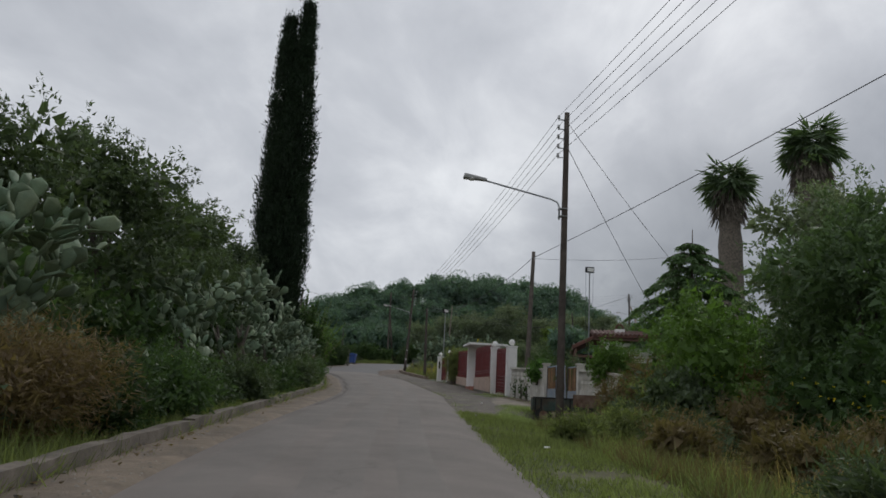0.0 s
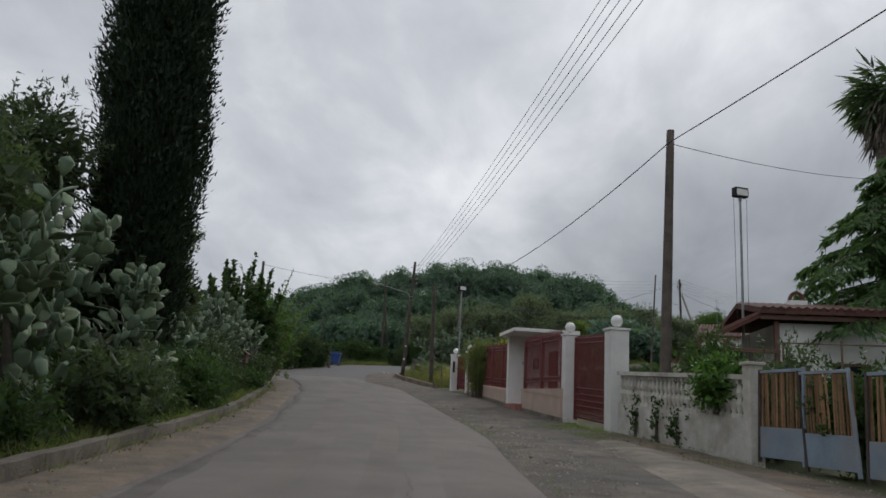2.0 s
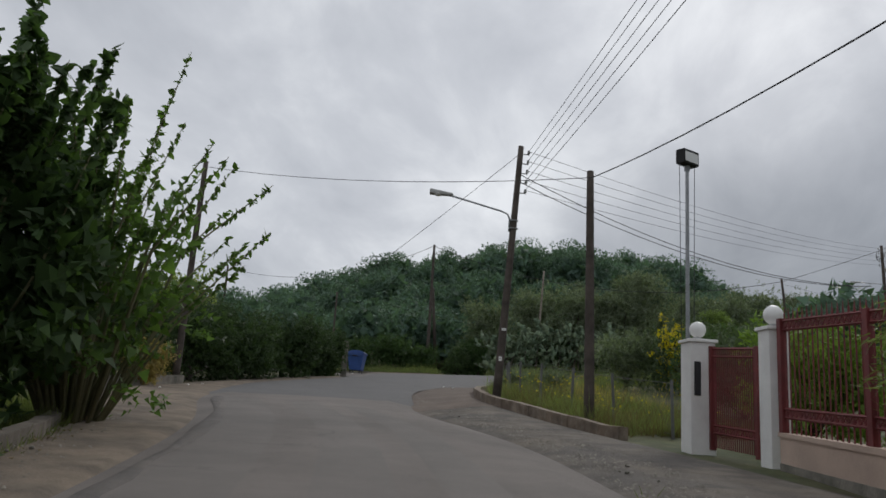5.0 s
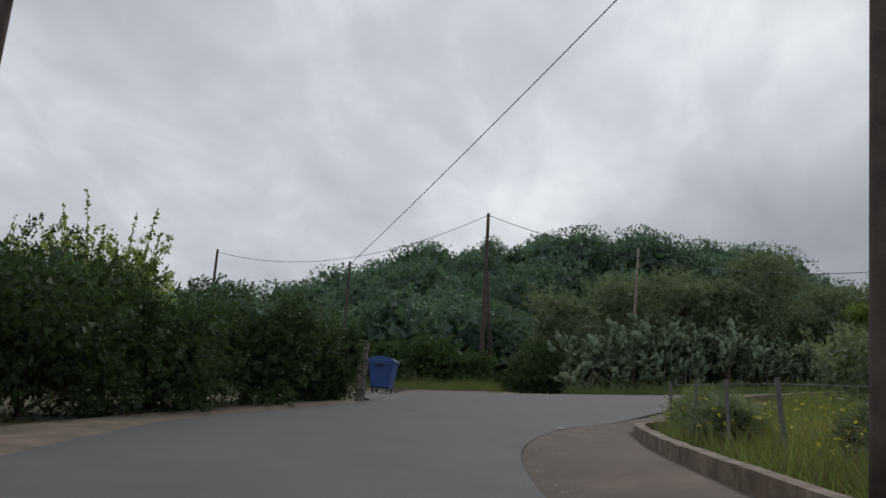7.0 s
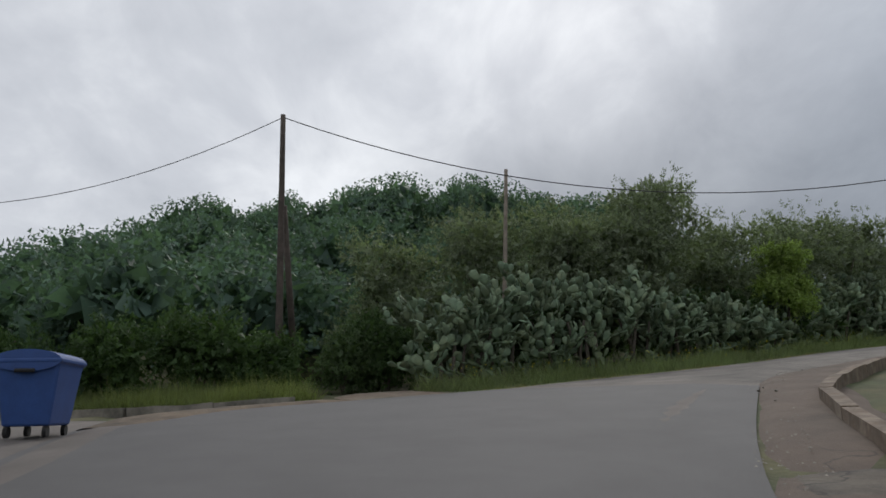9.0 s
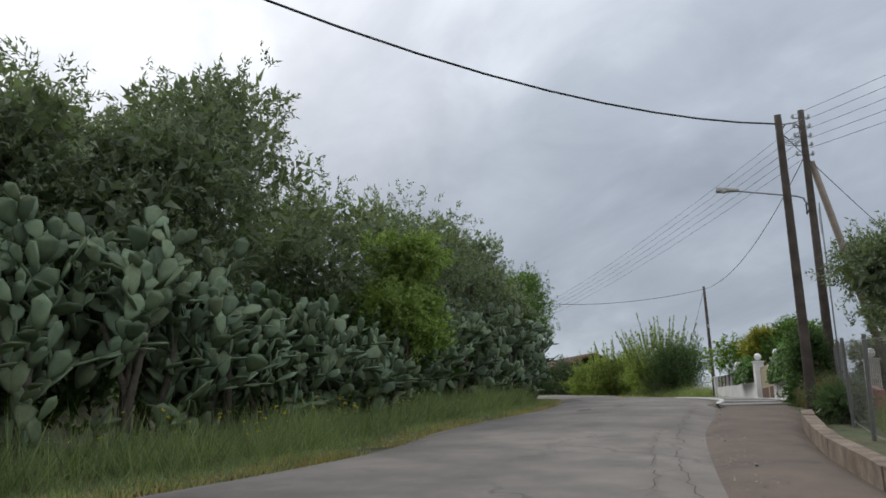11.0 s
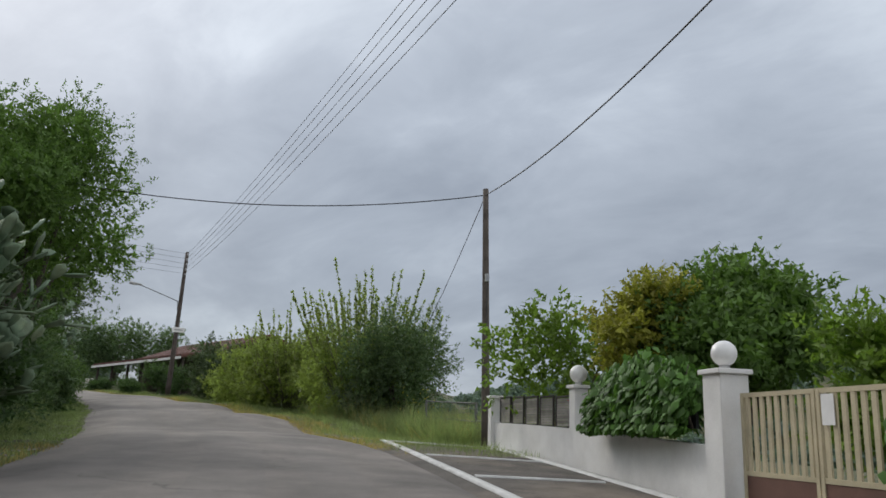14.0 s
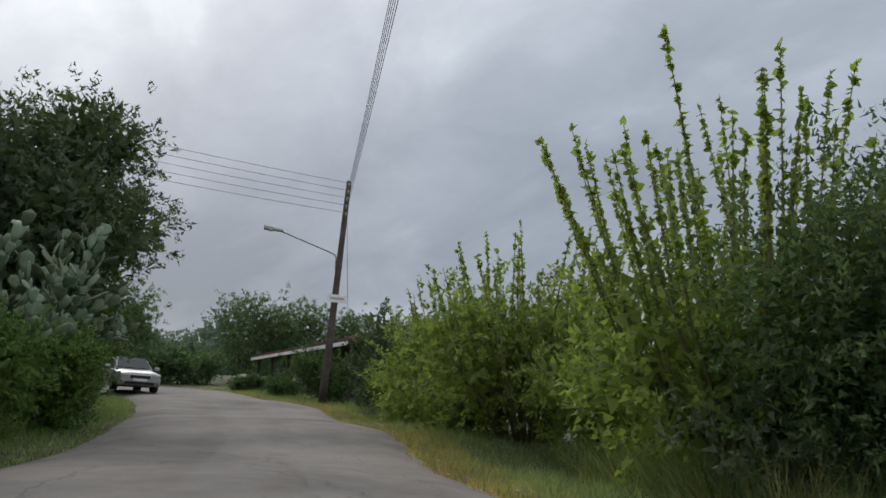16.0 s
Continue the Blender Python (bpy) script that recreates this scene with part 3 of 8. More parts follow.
def make_tree(name, x, y, h, spread, label, category="tree", seed=1, leaf=0.14, width=0.05, count=16000, mat=None, lobes=9, low=0.3, trunk=0.16, droop=0.1, shell=0.5, squash=0.75, rx=1.0, core=1.0):
    """A tree: a trunk with limbs, and a crown of many small leaves on uneven lobes. low: where the crown begins."""
    rng = np.random.default_rng(seed)
    t = thing(name, x, y, G(x, y) - 0.05, label, category, rz=float(rng.uniform(0, 360)) if rx == 1.0 else 0)
    L = []
    zc = h * (low + (1 - low) * 0.5)
    for i in range(lobes):
        a = 2 * math.pi * (i / lobes + 0.1 * rng.random())
        lev = rng.uniform(-0.75, 0.9) if i else 0.5
        ring = spread * 0.62 * math.sqrt(max(0.05, 1 - lev * lev * 0.8)) * rng.uniform(0.75, 1.15) * (0 if i == 0 else 1)
        r = spread * rng.uniform(0.36, 0.55)
        z = zc + lev * h * (1 - low) * 0.36
        r2 = min(r * squash, h - z + 0.1)
        L.append((ring * math.cos(a) * rx, ring * math.sin(a), z, r * rx, r, max(0.3, r2)))
    L.append((0, 0, zc, spread * 0.6 * rx, spread * 0.6, h * (1 - low) * 0.42))
    bm = bmesh.new()
    trunk_mesh(bm, rng, trunk, [(l[0] * 0.9, l[1] * 0.9, l[2]) for l in L[:6]])
    part("trunk", bm, BARK, t, smooth=True)
    part("crown", crown_mesh("crown", L, count, leaf, width, rng, shell, droop, core=core), mat or LEAF_OLIVE, t)
    return t


def make_bush(name, x, y, h, r, label, category="bush", seed=1, leaf=0.1, width=0.05, count=7000, mat=None, lobes=6, rx=1.0, rz=0.0, lift=0.0, core=1.0, inner=1.0):
    """A bush of leaves down to the ground."""
    rng = np.random.default_rng(seed)
    t = thing(name, x, y, G(x, y) - 0.05 + lift, label, category, rz=rz)
    L = []
    for i in range(lobes):
        a = 2 * math.pi * rng.random()
        q = r * rng.uniform(0.3, 0.68)
        rr = r * rng.uniform(0.35, 0.6)
        z = h * rng.uniform(0.2, 0.78)
        L.append((q * math.cos(a) * rx, q * math.sin(a), z, rr * rx, rr, min(h * 0.4, h - z)))
    L.append((0, 0, h * 0.45, r * 0.75 * rx, r * 0.75, h * 0.45))
    bm = bmesh.new()
    trunk_mesh(bm, rng, 0.05 + 0.01 * h, [(l[0] * 0.8, l[1] * 0.8, l[2]) for l in L[:5]])
    part("branchwork", bm, BARK, t, smooth=True)
    part("foliage", crown_mesh("foliage", L, count, leaf, width, rng, 0.5, core=core, inner=inner), mat or LEAF_DARK, t)
    return t


def pad_mesh():
    """One prickly pear pad: a flat, thick oval on a narrow foot, one metre long."""
    bm = bmesh.new()
    n, rows = 8, []
    for z, w, d in ((0, 0.07, 0.04), (0.34, 0.29, 0.06), (0.74, 0.34, 0.055)):
        rows.append([bm.verts.new((w * math.cos(a), d * math.sin(a), z + 0.03 * math.cos(2 * a) * (z > 0))) for a in (2 * math.pi * k / n for k in range(n))])
    for a, b in zip(rows, rows[1:]):
        for k in range(n):
            bm.faces.new((a[k], a[(k + 1) % n], b[(k + 1) % n], b[k]))
    top = bm.verts.new((0, 0, 1.0))
    for k in range(n):
        bm.faces.new((rows[-1][k], rows[-1][(k + 1) % n], top))
    bm.faces.new(rows[0][::-1])
    me = bpy.data.meshes.new("pad")
    bm.to_mesh(me)
    bm.free()
    me.materials.append(CACTUS)
    me.polygons.foreach_set("use_smooth", [True] * len(me.polygons))
    return me


PAD = pad_mesh()


def grow_pads(rng, n_stems, spread_x, spread_y, top, size, limit):
    """Chains of pads, each on the tip or shoulder of the one below, from stems that start at all heights."""
    made, front = [], []
    for i in range(n_stems):
        x, y = rng.uniform(-spread_x, spread_x), rng.uniform(-spread_y, spread_y)
        z = top * 0.72 * (i / n_stems) ** 1.15
        front.append((Vector((x, y * (1 - 0.5 * z / top), z - 0.05)), Vector((rng.normal() * 0.5, rng.normal() * 0.5, 1)).normalized(), rng.uniform(0, math.pi), 0))
    while front and len(made) < limit:
        p, d, yaw, gen = front.pop(max(int(rng.integers(0, len(front))) for _ in range(2)) if len(made) % 2 else int(rng.integers(0, len(front))))
        s = size * rng.uniform(0.6, 1.2)
        side = Vector((math.cos(yaw), math.sin(yaw), 0))
        side = (side - d * side.dot(d)).normalized()
        nor = d.cross(side)
        m = Matrix((side, nor, d)).transposed().to_4x4()
        made.append(Matrix.Translation(p) @ m @ Matrix.Diagonal((s * rng.uniform(0.85, 1.15), s, s, 1)))
        if p.z + s > top * rng.uniform(0.8, 1.05) or gen > 9:
            continue
        kids = int(rng.choice((1, 2, 3), p=(0.35, 0.45, 0.2)))
        for k in range(kids):
            off = rng.uniform(-0.75, 0.75) if kids == 1 else ((k / (kids - 1)) * 2 - 1) * rng.uniform(0.4, 0.9)
            q = p + d * s * (0.93 - 0.22 * abs(off)) + side * s * 0.36 * off
            nd = (d + side * off * 0.9 + nor * rng.normal() * 0.75 + Vector((0, 0, 0.22))).normalized()
            if nd.z < 0.0:
                nd.z = 0.1
                nd.normalize()
            if abs(q.x) < spread_x * 1.5 and abs(q.y) < spread_y * 1.6:
                front.append((q, nd, yaw + rng.normal() * 0.8, gen + 1))
    return made


def make_cactus(x, y, top, sx, sy, seed, rz=0.0, size=0.36, n=300, stems=26, apart=True, label="tall grey-green prickly pear cactus with flat oval pads"):
    """A thicket of pads on woody stems; apart: each pad an object of its own, else joined into one part."""
    rng = np.random.default_rng(seed)
    t = thing("prickly_pear_cactus", x, y, G(x, y), label, "cactus", rz, "prickly pears along the road")
    for i in range(4):
        a, b = rng.uniform(-sx, sx) * 0.8, rng.uniform(-sy, sy) * 0.4
        part("stem", pipe(bmesh.new(), [(a, b, -0.1), (a + rng.normal() * 0.15, b, top * 0.2), (a + rng.normal() * 0.3, b + rng.normal() * 0.2, top * 0.5)], [0.09, 0.08, 0.04], 7), BARK, t, smooth=True)
    pads = grow_pads(rng, stems, sx, sy, top, size, n)
    if apart:
        for m in pads:
            ob = new("pad", PAD)
            ob.parent, ob.matrix_basis = t, m
    else:
        co = np.empty(len(PAD.vertices) * 3)
        PAD.vertices.foreach_get("co", co)
        co = np.c_[co.reshape(-1, 3), np.ones(len(PAD.vertices))]
        V = np.concatenate([(co @ np.array(m).T)[:, :3] for m in pads])
        bm = bmesh.new()
        bm.from_mesh(PAD)
        bmesh.ops.triangulate(bm, faces=bm.faces)
        F = np.array([[v.index for v in f.verts] for f in bm.faces])
        bm.free()
        F = np.concatenate([F + k * len(co) for k in range(len(pads))])
        tagged(part("joined_pad_mass", np_mesh("joined_pad_mass", V, F), CACTUS, t, smooth=True), kind="stuff")
    return t


def make_grass(name, n, sample, h, mat, label, seed, width=0.016, category="grass"):
    """Blades in uneven tufts at places given by sample(rng, n); patches of the plan grow taller, shorter or not at all."""
    rng = np.random.default_rng(seed)
    xy = sample(rng, n)
    patch = wave(xy[:, 0], xy[:, 1], 0.55, seed) + 0.6 * wave(xy[:, 0], xy[:, 1], 1.7, seed + 1.0)
    xy, patch = xy[patch > -1.1], patch[patch > -1.1]
    k = len(xy)
    z = np.concatenate([height(xy[i:i + 5000, 0], xy[i:i + 5000, 1]) for i in range(0, k, 5000)]) - 0.1
    c = np.concatenate([xy, z[:, None]], 1)
    lean = rng.normal(size=(k, 2)) * 0.3
    tall = np.clip(0.75 + 0.25 * patch, 0.35, 1.35) * rng.uniform(0.6, 1.25, k)
    c = np.repeat(c, 6, 0) + np.concatenate([rng.normal(size=(6 * k, 2)) * 0.09, np.zeros((6 * k, 1))], 1)
    ax = np.concatenate([np.repeat(lean, 6, 0) + rng.normal(size=(6 * k, 2)) * 0.45, np.ones((6 * k, 1))], 1)
    v, f = cards(c, ax, h * np.repeat(tall, 6), width, rng, 0.1, blade=True)
    return tagged(part(name, np_mesh(name, v, f), mat), label, category, kind="stuff")


def along(line, lo, hi):
    """A sampler of places beside a line of the plan, between lo and hi metres to its left (negative: right)."""
    p = spline(line, 0.5)

    def sample(rng, n):
        i = rng.integers(0, len(p) - 1, n)
        d = p[i + 1] - p[i]
        nrm = np.stack([-d[:, 1], d[:, 0]], 1) / (np.linalg.norm(d, axis=1, keepdims=True) + 1e-9)
        return p[i] + d * rng.random((n, 1)) + nrm * rng.uniform(lo, hi, (n, 1))

    return sample

# ---------------------------------------------------------------- things


def make_cypress(x, y, h):
    rng = np.random.default_rng(5)
    t = thing("cypress_tree", x, y, G(x, y) - 0.1, "tall dark green column cypress with a split top", "tree")
    bm = bmesh.new()
    pipe(bm, [(0, 0, 0), (0, 0, 2), (0.1, 0, h * 0.6), (0.35, 0, h * 0.9)], [0.3, 0.26, 0.12, 0.03], 9)
    part("trunk", bm, BARK, t, smooth=True)
    n = 7000
    u = rng.random(n) ** 0.8
    a = rng.random(n) * 2 * math.pi
    stem = rng.random(n) < 0.55
    top = np.where(stem, h, h * 0.955)
    z = 1.2 + u * (top - 1.2)
    prof = np.interp(u, [0, 0.08, 0.3, 0.55, 0.8, 0.93, 1.0], [0.8, 1.2, 1.36, 1.2, 0.8, 0.38, 0.05])
    prof = 0.9 * prof * np.interp(u, [0.6, 0.8, 1], [1, 0.55, 0.5]) * (1 + 0.10 * np.sin(3 * a + z * 1.1) + 0.07 * np.sin(9 * a + 2.3 * z) + 0.05 * rng.normal(size=n))
    cx = np.where(stem, 0.42, -0.55) * smooth(u, 0.4, 0.9)
    r = prof * (1 - 0.35 * rng.random(n) ** 2)
    c = np.stack([cx + r * np.cos(a), r * np.sin(a), z], 1)
    g = np.stack([0.45 * np.cos(a), 0.45 * np.sin(a), np.ones(n)], 1) + rng.normal(size=(n, 3)) * 0.18
    k = np.repeat(np.arange(n), 13)
    cc = c[k] + g[k] * rng.random((len(k), 1)) * 0.5 + rng.normal(size=(len(k), 3)) * 0.09
    v, f = cards(cc, g[k] + rng.normal(size=(len(k), 3)) * 0.3, 0.17, 0.06, rng, blade=True)
    q = rng.random(2500)
    b = rng.random(2500) * 2 * math.pi
    pr = np.interp(q, [0, 0.3, 0.6, 0.8, 0.95], [0.7, 0.95, 0.8, 0.4, 0.1]) * rng.uniform(0.6, 1, 2500)
    c2 = np.stack([pr * np.cos(b) - 0.05, pr * np.sin(b), 1.0 + q * (h - 2) * 0.84], 1)
    v2, f2 = cards(c2, np.stack([0 * q, 0 * q, 1 + q], 1) + rng.normal(size=(2500, 3)) * 0.3, 0.9, 0.7, rng, blade=True)
    part("crown", np_mesh("crown", np.concatenate([v, v2]), np.concatenate([f, f2 + len(v)])), LEAF_CYP, t)


def make_pole(x, y, h, label, top=(0.0, 0.0), r=0.12, mat=None, name="utility_pole", insulators=0, side=(1, 0), onward=None):
    """A round wooden pole, leaning to top; insulators on short arms down its side."""
    t = thing(name, x, y, G(x, y) - 0.1, label, "utility pole", group="utility poles")
    bm = bmesh.new()
    k = 10
    pipe(bm, [(top[0] * u, top[1] * u, h * u) for u in np.linspace(0, 1, k)], [r * (1.1 - 0.38 * u) for u in np.linspace(0, 1, k)], 12)
    part("shaft", bm, mat or POLE_WOOD, t, smooth=True)
    for i, way in ((i, w) for w in (side, onward) if w for i in range(insulators)):
        z = h - 0.25 - 0.32 * i
        p = Vector((top[0] * z / h, top[1] * z / h, z))
        s = Vector((way[0], way[1], 0))
        bm = bmesh.new()
        rod(bm, p, p + s * 0.27, 0.018)
        rod(bm, p + s * 0.27 - Vector((0, 0, 0.03)), p + s * 0.27 + Vector((0, 0, 0.06)), 0.016)
        br = part("bracket", bm, GALV, t)
        bm = bmesh.new()
        rod(bm, p + s * 0.27 + Vector((0, 0, 0.03)), p + s * 0.27 + Vector((0, 0, 0.13)), 0.05, 0.035, 10)
        part("insulator", bm, LAMP_GREY, t)
    return t


def make_lamp(x, y, z, direction, reach, rise, label="grey street lamp on a curved arm fixed to a wooden pole"):
    """A street lamp on a pole: bent arm, clamp and a flat head with its glass."""
    t = thing("street_lamp", x, y, z, label, "street lamp", math.degrees(math.atan2(direction[1], direction[0])), "street lamps")
    bm = bmesh.new()
    pipe(bm, [(0.14, 0, -0.55), (0.14, 0, -0.15), (0.2, 0, 0.0), (0.4, 0, 0.09), (reach - 0.55, 0, rise)], 0.028, 8)
    part("arm", bm, GALV, t, smooth=True)
    for z in (-0.45, -0.2):
        bm = bmesh.new()
        box(bm, -0.12, 0.165, -0.122, 0.122, z - 0.014, z + 0.014, 0.004)
        part("clamp", bm, GALV, t)
    bm = bmesh.new()
    m = Matrix.Translation((reach - 0.25, 0, rise + 0.06)) @ pose(0, 0, 0, 0, -6, 0)
    r = bmesh.ops.create_cube(bm, size=1, matrix=m @ Matrix.Diagonal((0.74, 0.29, 0.155, 1)))
    for v in bm.verts:
        lx = (m.inverted() @ v.co).x
        if lx < 0:
            v.co = m @ (Matrix.Diagonal((1, 0.6, 0.6, 1)) @ (m.inverted() @ v.co))
    bmesh.ops.bevel(bm, geom=list(bm.edges), offset=0.035, segments=2, affect="EDGES", profile=0.5)
    head = part("head", bm, LAMP_GREY, t)
    bm = bmesh.new()
    ball(bm, m @ Vector((0.1, 0, -0.045)), 0.13, 12, 8, 0.5)
    part("glass", bm, GLOBE, head)
    return t


def make_cable(points, sag, label, r=0.012, name="overhead_cable", n=20):
    """One hanging line from point to point."""
    bm = bmesh.new()
    for a, b in zip(points, points[1:]):
        a, b = Vector(a), Vector(b)
        pipe(bm, [a.lerp(b, u) - Vector((0, 0, sag * 4 * u * (1 - u))) for u in np.linspace(0, 1, n)], r, 5)
    return tagged(part(name, bm, WIRE, smooth=True), label, "cable", "overhead lines")


def make_globe_pillar(x, y, w, h, globe, label, rz=0.0, mat=None, group="gate pillars"):
    t = thing("gate_pillar", x, y, G(x, y) - 0.05, label, "pillar", rz, group)
    part("shaft", box(bmesh.new(), -w / 2, w / 2, -w / 2, w / 2, -0.1, h, 0.012), mat or WHITE_WALL, t)
    part("cap", box(bmesh.new(), -w / 2 - 0.04, w / 2 + 0.04, -w / 2 - 0.04, w / 2 + 0.04, h, h + 0.06, 0.01), mat or WHITE_WALL, t)
    if globe:
        part("lamp_base", rod(bmesh.new(), (0, 0, h + 0.06), (0, 0, h + 0.13), 0.07, 0.06, 12), LAMP_GREY, t)
        part("globe", ball(bmesh.new(), (0, 0, h + 0.1 + globe), globe, 18, 12), GLOBE, t, smooth=True)
    return t


def place_wall(name, a, b, h0, h1, thick, mat, label, category="wall", z0=-0.3, kind="", step=0.6, jag=0.0, seed=0):
    """A wall along a line of the plan, with its top following the ground between h0 and h1."""
    rng = np.random.default_rng(seed)
    a, b = np.array(a, float), np.array(b, float)
    ln = np.linalg.norm(b - a)
    d = (b - a) / ln
    nrm = np.array((-d[1], d[0]))
    n = max(2, int(ln / step))
    bm = bmesh.new()
    prev = None
    for i in range(n + 1):
        u = i / n
        p = a + (b - a) * u
        g = G(*p)
        top = g + h0 + (h1 - h0) * u + (rng.normal() * jag if jag else 0)
        ring = [bm.verts.new((*(p + nrm * s * thick / 2), z)) for s, z in ((-1, g + z0), (1, g + z0), (1, top), (-1, top))]
        if prev:
            for k in range(4):
                bm.faces.new((prev[k], prev[(k + 1) % 4], ring[(k + 1) % 4], ring[k]))
        else:
            bm.faces.new(ring)
        prev = ring
    bm.faces.new(prev[::-1])
    ob = part(name, bm, mat)
    return tagged(ob, label, category, kind=kind)


# ---------------------------------------------------------------- verges and pavements
KERB_L = [(-3.1, -12), (-3.0, 0), (-2.75, 8), (-2.35, 14), (-1.85, 20.5), (-1.3, 28), (-0.8, 35), (-0.55, 41), (-0.6, 48), (-0.8, 56), (-1.4, 62), (-3.0, 68)]
ribbon("gutter", [(x - 0.1, y) for x, y in KERB_L] + [(-4.2, 76)], [(x + 0.45 - 0.10 * math.sin(y * 0.9) + 0.06 * math.sin(y * 2.3), y) for x, y in LEFT[1:13]], 0.0, GUTTER_DUST, "dusty tan concrete gutter along the kerb", category="verge")
ribbon("asphalt_edge", [(x + 0.5 - 0.06 * math.sin(y * 0.9), y) for x, y in spline(LEFT[5:12], 0.8)], [(x + 0.85 + 0.1 * math.sin(y * 0.7) + 0.06 * math.sin(y * 2.9), y) for x, y in spline(LEFT[5:12], 0.8)], 0.034, ASPHALT_EDGE, "darker ragged bitumen edge of the road", category="road", cols=4)
ribbon("pavement_old", [(3.9, 24), (4.7, 33), (5.4, 39.5), (5.6, 50), (5.65, 58), (5.5, 65), (4.2, 72), (4.2, 76), (4.4, 79), (4.9, 82), (6.4, 85.6), (10, 91.2)],
       [(8.0, 27), (9.0, 33), (9.0, 39.5), (9.1, 50), (9.1, 58), (8.4, 65), (7.0, 71), (6.4, 75), (6.8, 79), (7.5, 83), (8.6, 86), (12, 91)], 0.0, PAVING, "cracked old asphalt pavement with weeds", category="pavement")
ribbon("pavement_corner", [(4.1, 71.6), (4.15, 76), (4.35, 79), (4.85, 82), (6.3, 85.6), (9.8, 91.2)], [(6.9, 71.6), (6.4, 75), (6.8, 79), (7.5, 83), (8.4, 86), (11.6, 90.6)], 0.006, APRON, "brown sandy concrete apron at the corner", category="pavement")
ribbon("pavement_lane", [(10, 91.3), (17, 99.6), (20.1, 101.8), (28, 105), (33.2, 106.6), (38.3, 108.3)], [(12, 90.8), (18.5, 98.6), (23.5, 101.5), (28.5, 103.4), (33.2, 104.6), (40, 106.4)], 0.0, APRON, "brown patched asphalt pavement", category="pavement")
ribbon("pavement_white", [(38.1, 108.8), (44.8, 110.95), (53.8, 115.95), (57.4, 117.9)], [(40.2, 105.9), (46.2, 108.1), (54.2, 112.1), (58.6, 114.3)], 0.02, PAVING, "dark asphalt pavement with white painted lines", category="pavement")
ribbon("junction_patch", [(-1.85, 74.4), (-1.95, 80), (-1.3, 84.6), (1.8, 92), (2.9, 102.8), (7, 105.2), (12.9, 106.1)], [(4.2, 74.4), (4.4, 79), (5.0, 82), (6.4, 85.5), (8.5, 89), (11, 92.5), (16.5, 99)], 0.053, ASPHALT_NEW, "darker newer asphalt over the junction", category="road")
ribbon("hedge_dirt", [(-3.0, 66), (-4.3, 71), (-4.5, 76), (-3.7, 81), (-2.2, 85.5), (0.0, 90.5)], [(x + 0.22 + 0.1 * math.sin(2.1 * y), y) for x, y in spline(LEFT[10:15], 0.8)], 0.012, GUTTER_DUST, "tan dirt strip below the hedge", category="verge")
ribbon("gravel_strip", [(7.0, 26.5), (7.3, 32), (7.9, 37), (8.5, 41.2)], [(9.3, 26.5), (9.25, 32), (9.2, 37), (9.15, 41.2)], 0.025, STRAW_DIRT, "brown gravel and soil before the gates", category="pavement")
ribbon("concrete_patch", [(5.7, 28.4), (6.1, 31.0), (6.7, 34.4), (7.6, 38.6)], [(7.9, 29.4), (8.3, 31.4), (8.55, 34.0), (8.4, 38.4)], 0.05, CONCRETE_TAN, "pale worn concrete apron before the gates", category="pavement", cols=3)
ribbon("road_dust", [(2.4, 99.6), (4.2, 103.0), (8.6, 105.0)], [(4.0, 99.4), (5.4, 102.4), (8.8, 104.2)], 0.1, STRAW_DIRT, "brown dust and gravel washed over the junction", category="road", cols=6)
ribbon("dirt_driveway", [(8.4, 106.0), (8.8, 108), (9.0, 112)], [(12.0, 106.6), (12.2, 108.4), (12.4, 112)], 0.02, EARTH, "bare earth driveway into the grove", category="verge", cols=4)

# ---------------------------------------------------------------- low walls
def build_low_walls():
    p = spline(KERB_L, 2.2)
    for a, b in zip(p, p[1:]):
        i = int(a[1] * 10) % 97
        place_wall("kerb_wall", a, a + (b - a) * 0.996, 0.17, 0.17, 0.2, KERB_STAINED, "chipped grey concrete kerb wall with soil stains", "kerb", kind="structure", jag=0.014, seed=i + 20)
    q = spline([(7.9, 66.8), (6.95, 71), (6.3, 74.2), (6.65, 79), (7.5, 83.5), (8.3, 86.2), (10.2, 88.8), (14.5, 95), (18.8, 98.4), (23.6, 101.5), (28.5, 103.3), (32.0, 104.25)], 2.4)
    for a, b in zip(q, q[1:]):
        place_wall("garden_kerb", a, a + (b - a) * 0.985, 0.2, 0.2, 0.22, KERB_BROWN, "stained low concrete kerb round a weedy plot", "kerb", kind="structure", jag=0.01, seed=int(a[0] * 7) % 90)
    r = spline([(-16, 127.3), (-5.2, 113.6), (0.2, 107.6), (3.0, 105.0), (7.2, 106.5)], 2.4)
    for a, b in zip(r, r[1:]):
        place_wall("far_kerb", a, a + (b - a) * 0.985, 0.15, 0.15, 0.18, CONCRETE, "low grey kerb before the grassy bank", "kerb", kind="structure", jag=0.01, seed=int(a[0] * 7) % 90)
    place_wall("kerb_wall", (-5.6, 72.0), (-3.6, 79.5), 0.32, 0.3, 0.2, CONCRETE, "chipped grey concrete kerb wall below the hedge", "kerb", kind="structure", jag=0.02, seed=3)


build_low_walls()


